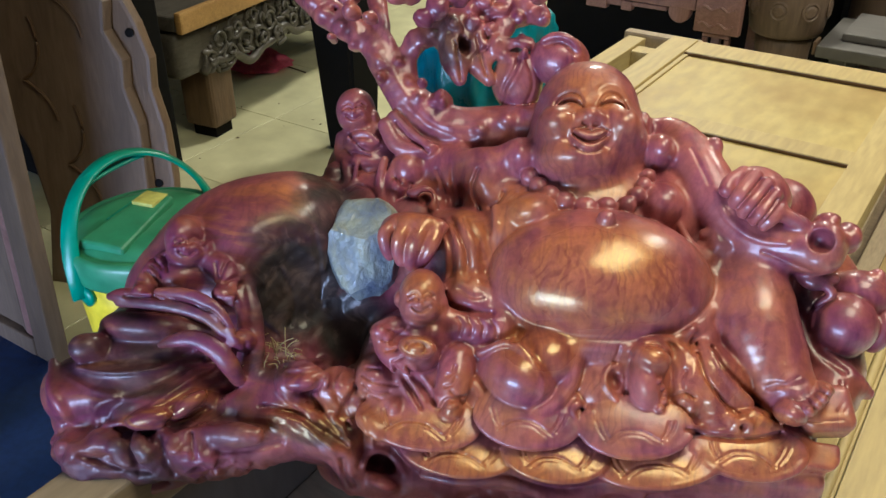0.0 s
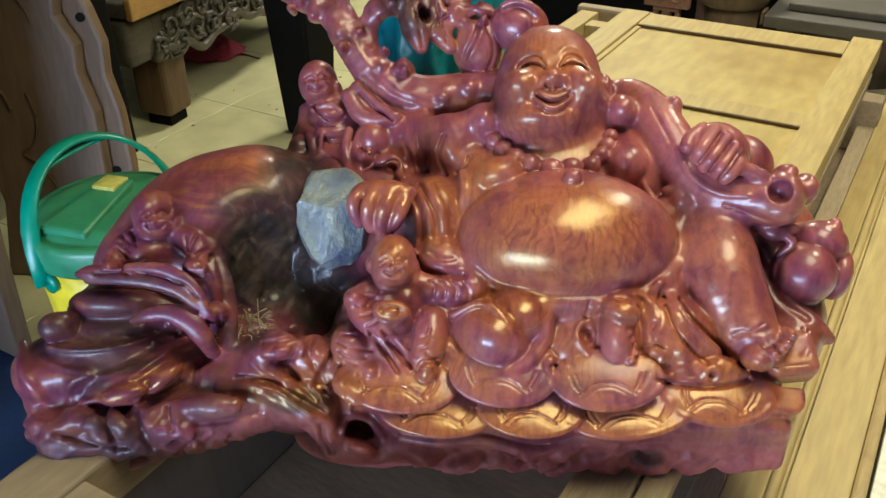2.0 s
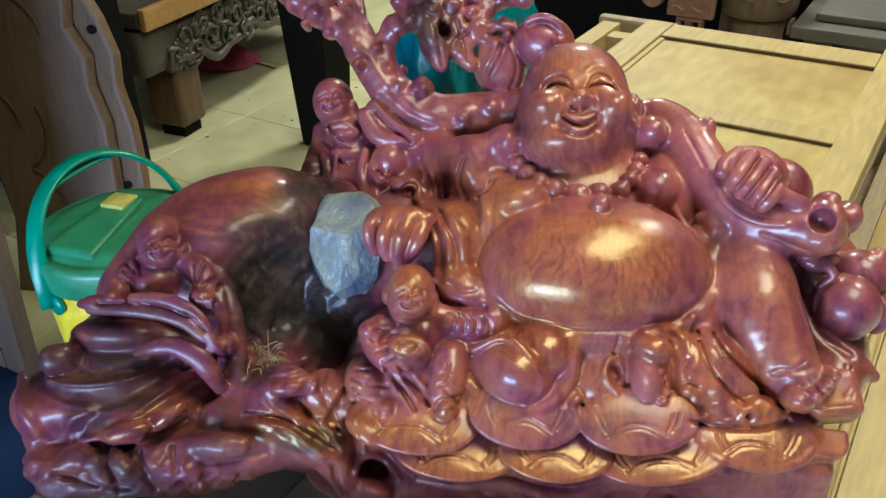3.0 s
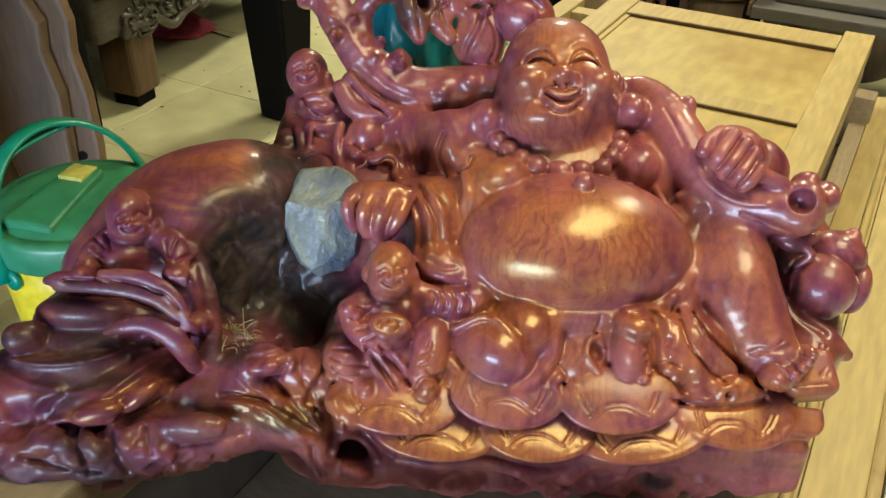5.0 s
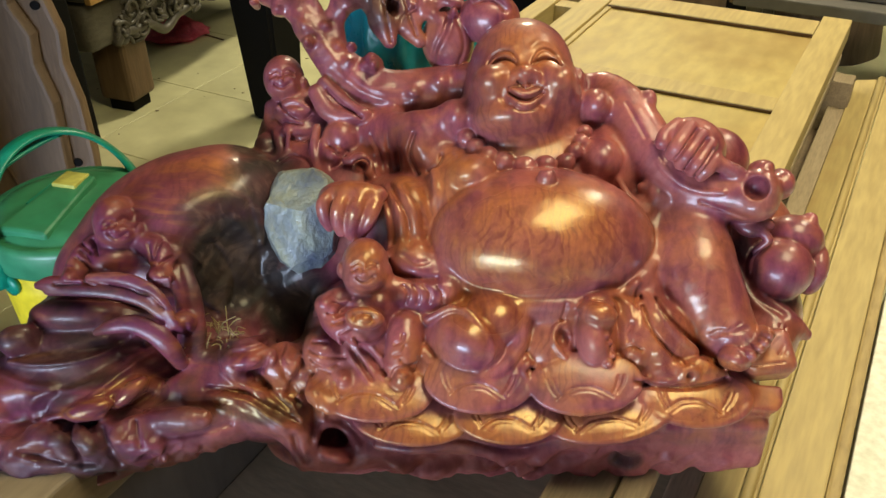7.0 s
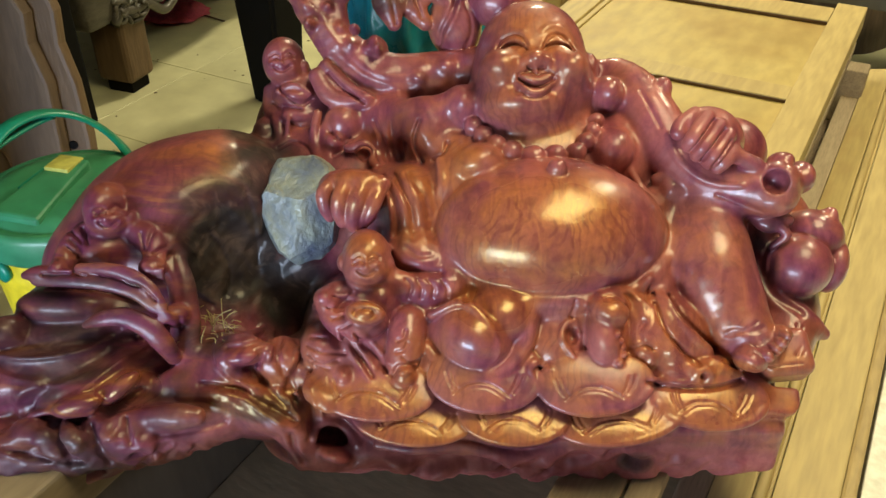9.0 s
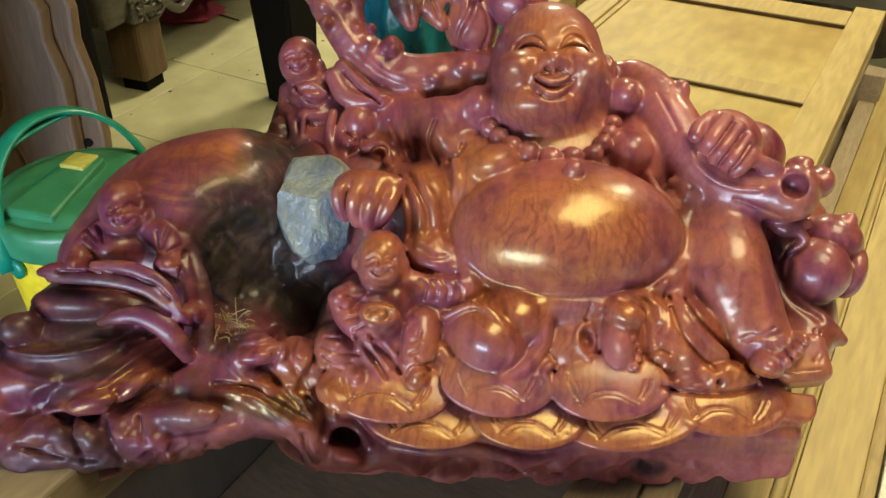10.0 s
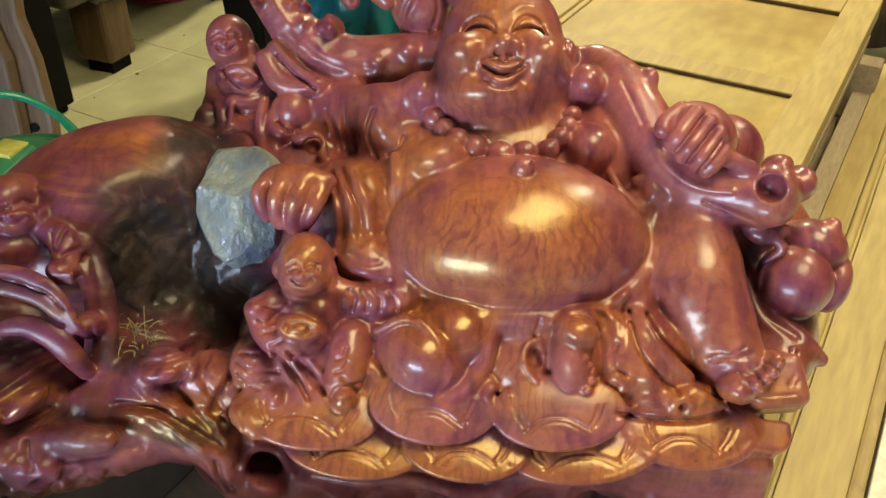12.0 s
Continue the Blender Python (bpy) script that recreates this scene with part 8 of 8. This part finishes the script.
def black_pedestal():
    """A broad black pedestal that widens upwards to its slab top."""
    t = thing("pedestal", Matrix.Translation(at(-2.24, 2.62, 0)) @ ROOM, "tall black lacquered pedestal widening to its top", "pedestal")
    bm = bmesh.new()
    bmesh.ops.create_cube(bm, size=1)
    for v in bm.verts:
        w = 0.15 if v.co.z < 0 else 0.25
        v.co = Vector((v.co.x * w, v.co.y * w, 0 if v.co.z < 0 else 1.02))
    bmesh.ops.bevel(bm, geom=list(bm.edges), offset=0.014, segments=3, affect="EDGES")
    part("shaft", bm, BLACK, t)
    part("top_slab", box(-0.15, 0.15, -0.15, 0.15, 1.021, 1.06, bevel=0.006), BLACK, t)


black_pedestal()


def leaning_door():
    """A framed wooden panel that stands upright at the edge of the blue sheet."""
    t = thing("standing_panel", Matrix.Translation(at(-2.0, 1.0, 0.004)) @ ROOM @ pose(0, 0, 0, -2.5), "dull brown framed wooden panel standing upright", "door panel")
    part("stile", box(-0.085, 0, 0, 0.05, 0, 1.9, bevel=0.006), BROWN, t)
    part("moulding", box(-0.125, -0.087, 0.004, 0.046, 0.06, 1.9, bevel=0.012, segments=3), ROSE, t)
    part("moulding", box(-0.150, -0.127, 0.012, 0.046, 0.06, 1.9, bevel=0.008), BROWN, t)
    part("bottom_rail", box(-0.80, -0.087, -0.003, 0.052, 0, 0.058, bevel=0.006), BROWN, t)
    part("inset", box(-0.80, -0.152, 0.022, 0.046, 0.06, 1.9, bevel=0), BROWN, t)
    p = thing("wooden_post", Matrix.Translation(at(-1.86, 0.62, 0.004)) @ ROOM, "narrow pale brown wooden post standing upright", "post")
    part("shaft", box(-0.08, 0, 0, 0.05, 0.08, 1.9, bevel=0.005), TAN, p)
    part("foot", box(-0.085, 0.005, -0.005, 0.055, 0, 0.078, bevel=0.006), TAN, p)


leaning_door()


def far_furniture():
    # round-bodied carved stool
    s = thing("carved_stool", Matrix.Translation(at(-0.865, 3.86, 0)) @ ROOM, "round brown carved wooden stool", "stool")
    part("body", lathe([(0.10, 0.40), (0.135, 0.405), (0.150, 0.425), (0.160, 0.50), (0.160, 0.60), (0.150, 0.66), (0.08, 0.67)], 40), BROWN, s, smooth=True)
    part("neck", lathe([(0.150, 0.0), (0.155, 0.04), (0.13, 0.10), (0.112, 0.20), (0.112, 0.33), (0.118, 0.397)], 40), BROWN, s, smooth=True)
    for k in range(8):
        a = 6.28318 * k / 8
        p = part("carved_panel", lathe([(0.040, 0.0), (0.042, 0.005), (0.034, 0.008), (0.028, 0.004), (0.018, 0.010), (0.006, 0.010)], 20), BROWN, s)
        p.matrix_local = pose(0.157 * math.cos(a), 0.157 * math.sin(a), 0.525, 0, 90, 0) if k == 0 else Matrix.Rotation(a, 4, "Z") @ pose(0.157, 0, 0.525, 0, 90, 0)
    # carved console with stepped scrollwork under its top
    c = thing("console_table", Matrix.Translation(at(-1.72, 3.70, 0)) @ ROOM, "rose-brown carved console table with stepped scrollwork", "table")
    part("tabletop", box(-0.03, 0.73, -0.02, 0.36, 0.60, 0.64, bevel=0.008), ROSE, c)
    part("apron", box(0.0, 0.51, 0.0, 0.03, 0.475, 0.598, bevel=0.006), ROSE, c)
    for x0, x1, z0, z1, y in ((0.0, 0.10, 0.425, 0.472, 0.0), (0.10, 0.17, 0.445, 0.472, 0.004), (0.17, 0.22, 0.430, 0.472, 0.0), (0.22, 0.38, 0.452, 0.472, 0.006), (0.515, 0.710, 0.395, 0.597, -0.012)):
        part("scroll_block", box(x0, x1, y, y + 0.045, z0, z1, bevel=0.006), ROSE, c)
    part("scroll", lathe([(0.020, 0.0), (0.045, 0.0), (0.050, 0.006), (0.050, 0.034), (0.045, 0.04), (0.020, 0.04)], 24), ROSE, c).matrix_local = pose(0.44, 0.042, 0.462, 90)
    for x in (0.06, 0.13, 0.28, 0.33):
        part("relief_bead", box(x, x + 0.035, -0.008, 0.002, 0.495, 0.56, bevel=0.004), ROSE, c)
    for z in (0.43, 0.50, 0.56):
        part("relief_wave", sweep([(0.535 + 0.01 * q, -0.012, z + 0.008 * math.sin(q * 0.9)) for q in range(16)], round_section(0.007, n=6)), ROSE, c)
    part("foot_frame", box(0.555, 0.672, 0.0, 0.03, 0.375, 0.392, bevel=0.003), ROSE, c)
    for x in (0.555, 0.652):
        part("leg", box(x, x + 0.020, 0.0, 0.03, 0, 0.373, bevel=0.003), ROSE, c)
    for x in (0.50, 0.66):
        part("leg", box(x, x + 0.04, 0.31, 0.35, 0, 0.598, bevel=0.005), ROSE, c)
    # grey table beyond the panel
    g = thing("side_table", Matrix.Translation(at(-0.22, 3.7, 0)) @ ROOM, "dusty grey wooden side table", "table")
    part("tabletop", box(-0.47, 0.7, -0.04, 0.42, 0.378, 0.428, bevel=0.008), GREYTOP, g)
    part("top_step", box(-0.40, 0.7, 0.06, 0.40, 0.430, 0.462, bevel=0.008), GREYTOP, g)
    part("end_cap", box(-0.485, -0.472, -0.03, 0.05, 0.384, 0.436, bevel=0.003), TAN, g, "pale sawn end")
    for x in (-0.42, 0.6):
        part("leg", box(x, x + 0.06, 0.0, 0.06, 0, 0.376, bevel=0.006), GREYTOP, g)
        part("leg", box(x, x + 0.06, 0.34, 0.40, 0, 0.376, bevel=0.006), GREYTOP, g)
    # tree-trunk seat
    k = thing("trunk_seat", Matrix.Translation(at(-0.44, 4.45, 0)) @ ROOM, "brown turned tree-trunk seat", "seat")
    part("trunk", crumple(lathe([(0.31, 0.0), (0.30, 0.15), (0.28, 0.3), (0.28, 0.45), (0.29, 0.62), (0.29, 0.72), (0.12, 0.74)], 40), 0.2, 0.016, 3), BROWN, k, smooth=True)
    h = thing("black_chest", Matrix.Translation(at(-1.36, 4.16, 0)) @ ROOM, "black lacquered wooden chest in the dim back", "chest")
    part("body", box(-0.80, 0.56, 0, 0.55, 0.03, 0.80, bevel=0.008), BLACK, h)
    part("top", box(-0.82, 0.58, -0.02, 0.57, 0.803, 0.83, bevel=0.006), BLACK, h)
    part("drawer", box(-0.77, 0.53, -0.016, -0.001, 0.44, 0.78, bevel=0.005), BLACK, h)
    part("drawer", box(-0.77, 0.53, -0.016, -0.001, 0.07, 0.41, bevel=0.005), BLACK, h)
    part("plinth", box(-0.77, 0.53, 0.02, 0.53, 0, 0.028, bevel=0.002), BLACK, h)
    # black wardrobe, added only to fill the dark view behind the bench
    w = thing("dark_view_wardrobe", Matrix.Translation(at(-3.4, 1.7, 0)) @ ROOM, "black wardrobe added to close the dark view behind the bench", "wardrobe")
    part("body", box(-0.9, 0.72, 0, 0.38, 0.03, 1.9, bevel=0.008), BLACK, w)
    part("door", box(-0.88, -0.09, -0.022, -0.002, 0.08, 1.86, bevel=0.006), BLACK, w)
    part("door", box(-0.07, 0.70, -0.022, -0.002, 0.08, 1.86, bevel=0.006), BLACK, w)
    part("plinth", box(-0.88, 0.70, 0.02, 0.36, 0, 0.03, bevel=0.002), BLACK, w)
    # black cabinet row, added to close the view where the back is dark
    d = thing("dark_view_cabinet", Matrix.Translation(at(0.0, 4.9, 0)) @ ROOM, "large black cabinet row added to close the dark view at the back", "cabinet")
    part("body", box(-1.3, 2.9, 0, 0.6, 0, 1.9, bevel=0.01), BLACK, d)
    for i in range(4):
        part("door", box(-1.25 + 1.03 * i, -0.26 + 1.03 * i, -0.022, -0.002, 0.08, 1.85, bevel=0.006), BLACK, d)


far_furniture()


# ---- loose things ----
def sheet(name, nx, ny, fx, mat, label, category, m, thick=0.003):
    """A soft sheet: fx gives the height and shift of each point of its grid."""
    bm = bmesh.new()
    g = [[bm.verts.new(fx(i / nx, j / ny)) for i in range(nx + 1)] for j in range(ny + 1)]
    for j in range(ny):
        for i in range(nx):
            bm.faces.new((g[j][i], g[j][i + 1], g[j + 1][i + 1], g[j + 1][i]))
    bmesh.ops.solidify(bm, geom=list(bm.faces), thickness=thick)
    ob = tagged(part(name, bm, mat, None, smooth=True), label, category)
    ob.matrix_world = m
    return ob


def tarp(s, t):
    x, y = -1.5 * s, 2.2 * t
    return (x, y, 0.006 + 0.010 * noise.noise(Vector((x * 4, y * 4, 0))) ** 2 + 0.02 * math.exp(-((y - 1.75 - 0.1 * x) / 0.06) ** 2))


sheet("blue_tarpaulin", 50, 70, tarp, BLUE, "blue plastic tarpaulin spread on the floor", "tarpaulin", ROOM @ Matrix.Translation((-1.08, -1.2, 0)))


def cloth(s, t):
    x, y = 0.42 * (s - 0.5), 0.34 * (t - 0.5)
    r = math.hypot(x / 0.21, y / 0.17)
    x, y = x / max(r, 1), y / max(r, 1)
    return (x + 0.03 * noise.noise(Vector((s * 5, t * 5, 1))), y + 0.03 * noise.noise(Vector((s * 5, t * 5, 4))), 0.012 + max(0, 1.1 - r) * 0.10 * (0.5 + 1.2 * abs(noise.noise(Vector((s * 6, t * 6, 2))))))


sheet("pink_cloth", 26, 22, cloth, PINK, "crumpled pink cloth on the tiled floor", "cloth", ROOM @ Matrix.Translation((-3.34, 3.16, 0)))


def teal_bag():
    bm = bmesh.new()
    bmesh.ops.create_icosphere(bm, subdivisions=5, radius=1)
    for v in bm.verts:
        p = v.co.copy()
        f = abs(noise.noise(p * 2.2)) + 0.5 * abs(noise.noise(p * 5.1))
        fold = 0.06 * abs(math.sin(7 * math.atan2(p.y, p.x) + 3 * noise.noise(p * 1.5)))
        r = 1 - 0.26 * f - 1.6 * fold * (1 - abs(p.z)) - 0.06 * abs(noise.noise(p * 9.0))
        v.co = Vector((p.x * 0.20 * r + 0.05 * max(p.z, 0), p.y * 0.17 * r, max(p.z * r, -0.75) * 0.31 + 0.2325))
    ob = tagged(part("plastic_bag", bm, TEAL, None, smooth=True), "crumpled teal plastic bag on the panel", "plastic bag")
    ob.matrix_world = Matrix.Translation((0.075, 1.98, 0.566)) @ ROOM


teal_bag()

tagged(part("stick", sweep([(-0.12, 0, 0.006), (0, 0.01, 0.007), (0.13, -0.005, 0.006)], round_section(0.004, n=8)), BROWN, None), "thin dry stick on the floor", "stick").matrix_world = ROOM @ Matrix.Translation((-3.15, 3.2, 0))

foam = tagged(part("foam_block", box(0, 0.5, 0, 1.5, 0, 0.372, bevel=0.006), FOAM, None), "off-white foam block standing beside the bed rail", "foam block")
foam.matrix_world = ROOM @ Matrix.Translation((0.074, 0.4, 0))


# ---- crystal under the hand, dry grass in the hollow ----
def stone():
    bm = bmesh.new()
    bmesh.ops.create_icosphere(bm, subdivisions=5, radius=1)
    rnd = random.Random(12)
    planes = [(Vector((rnd.gauss(0, 1), rnd.gauss(0, 1), rnd.gauss(0, 1))).normalized(), rnd.uniform(0.80, 0.95)) for _ in range(18)]
    for turn, far in ((95, 0.80), (62, 0.86), (20, 0.80), (-12, 0.80), (-48, 0.86), (-80, 0.90), (-118, 0.82), (-148, 0.74), (-178, 0.80), (146, 0.80)):
        planes.append((Vector((math.cos(radians(turn)), math.sin(radians(turn)), 0.22)).normalized(), far))
    planes += [(Vector((-0.1, 0.72, 0.69)).normalized(), 0.62), (Vector((-0.35, -0.2, 0.91)).normalized(), 0.66), (Vector((0.4, -0.35, 0.85)).normalized(), 0.68)]
    for v in bm.verts:
        v.co = Vector([math.copysign(abs(q) ** 0.72, q) for q in v.co]) * 0.98
        for n, d in planes:
            e = v.co.dot(n) - d
            if e > 0:
                v.co -= n * e
        v.co += 0.05 * noise.noise_vector(v.co * 1.7) + 0.018 * noise.noise_vector(v.co * 4) + 0.012 * noise.noise_vector(v.co * 13) + 0.006 * noise.noise_vector(v.co * 31)
    ob = tagged(part("crystal", bm, CRYSTAL, None, smooth=False), "pale green and blue rough crystal held by the carved hand", "crystal")
    ob.matrix_world = SLOPE @ Matrix.Translation(Vector(STONE_AT) + Vector((0.003, -0.010, 0))) @ Matrix.Diagonal((0.078, 0.104, 0.066, 1))


stone()


def grass():
    bm = bmesh.new()
    rnd = random.Random(7)
    for i in range(60):
        a, r = rnd.uniform(0, 6.28), 0.040 * rnd.random() ** 0.5
        x, y = r * math.cos(a) * 1.4, r * math.sin(a)
        b, h = rnd.uniform(0, 6.28), rnd.uniform(0.008, 0.024 if i % 9 else 0.05)
        pts = [(x + h * s * s * 0.9 * math.cos(b), y + h * s * s * 0.7 * math.sin(b), h * (s - 0.35 * s * s * (i % 3))) for s in (0, 0.25, 0.5, 0.75, 1)]
        b2 = sweep(pts, round_section(0.0007, n=4))
        me = bpy.data.meshes.new("tmp")
        b2.to_mesh(me)
        b2.free()
        bm.from_mesh(me)
        bpy.data.meshes.remove(me)
    ob = tagged(part("dry_grass", bm, STRAW, None), "tuft of dry grass caught in the carving", "grass", kind="stuff")
    ob.matrix_world = Matrix.Translation(SLOPE @ Vector(GRASS_AT))


grass()


def crumbs():
    """Crumbs of dirt and shavings strewn on the tiles."""
    bm = bmesh.new()
    rnd = random.Random(3)
    for i in range(70):
        b = bmesh.new()
        bmesh.ops.create_icosphere(b, subdivisions=1, radius=1)
        s = rnd.uniform(0.002, 0.006)
        b.transform(Matrix.Translation((rnd.uniform(-3.4, -1.9), rnd.uniform(1.9, 4.2), s * 0.4)) @ Matrix.Rotation(rnd.uniform(0, 6), 4, "Z") @ Matrix.Diagonal((s * rnd.uniform(1, 2.2), s, s * 0.5, 1)))
        me = bpy.data.meshes.new("tmp")
        b.to_mesh(me)
        b.free()
        bm.from_mesh(me)
        bpy.data.meshes.remove(me)
    tagged(part("floor_dirt", bm, SHADE_AND_DIRT, None), "brown crumbs of dirt strewn on the tiles", "dirt", kind="stuff").matrix_world = ROOM


crumbs()


# ---- floor tiles ----
def tiles():
    me = None
    fl = bpy.data.objects["floor"]
    for i in range(18):
        for j in range(16):
            u, v = -2.74 - 0.6 * 7 + 0.6 * i, 2.67 - 0.6 * 9 + 0.6 * j
            if me is None:
                ob = part("floor_tile", box(0.0015, 0.5985, 0.0015, 0.5985, -0.012, 0, bevel=0.0012, segments=1), TILE, fl)
                me = ob.data
            else:
                ob = new("floor_tile", me)
                ob.parent = fl
            ob.location = (u, v, 0)


tiles()
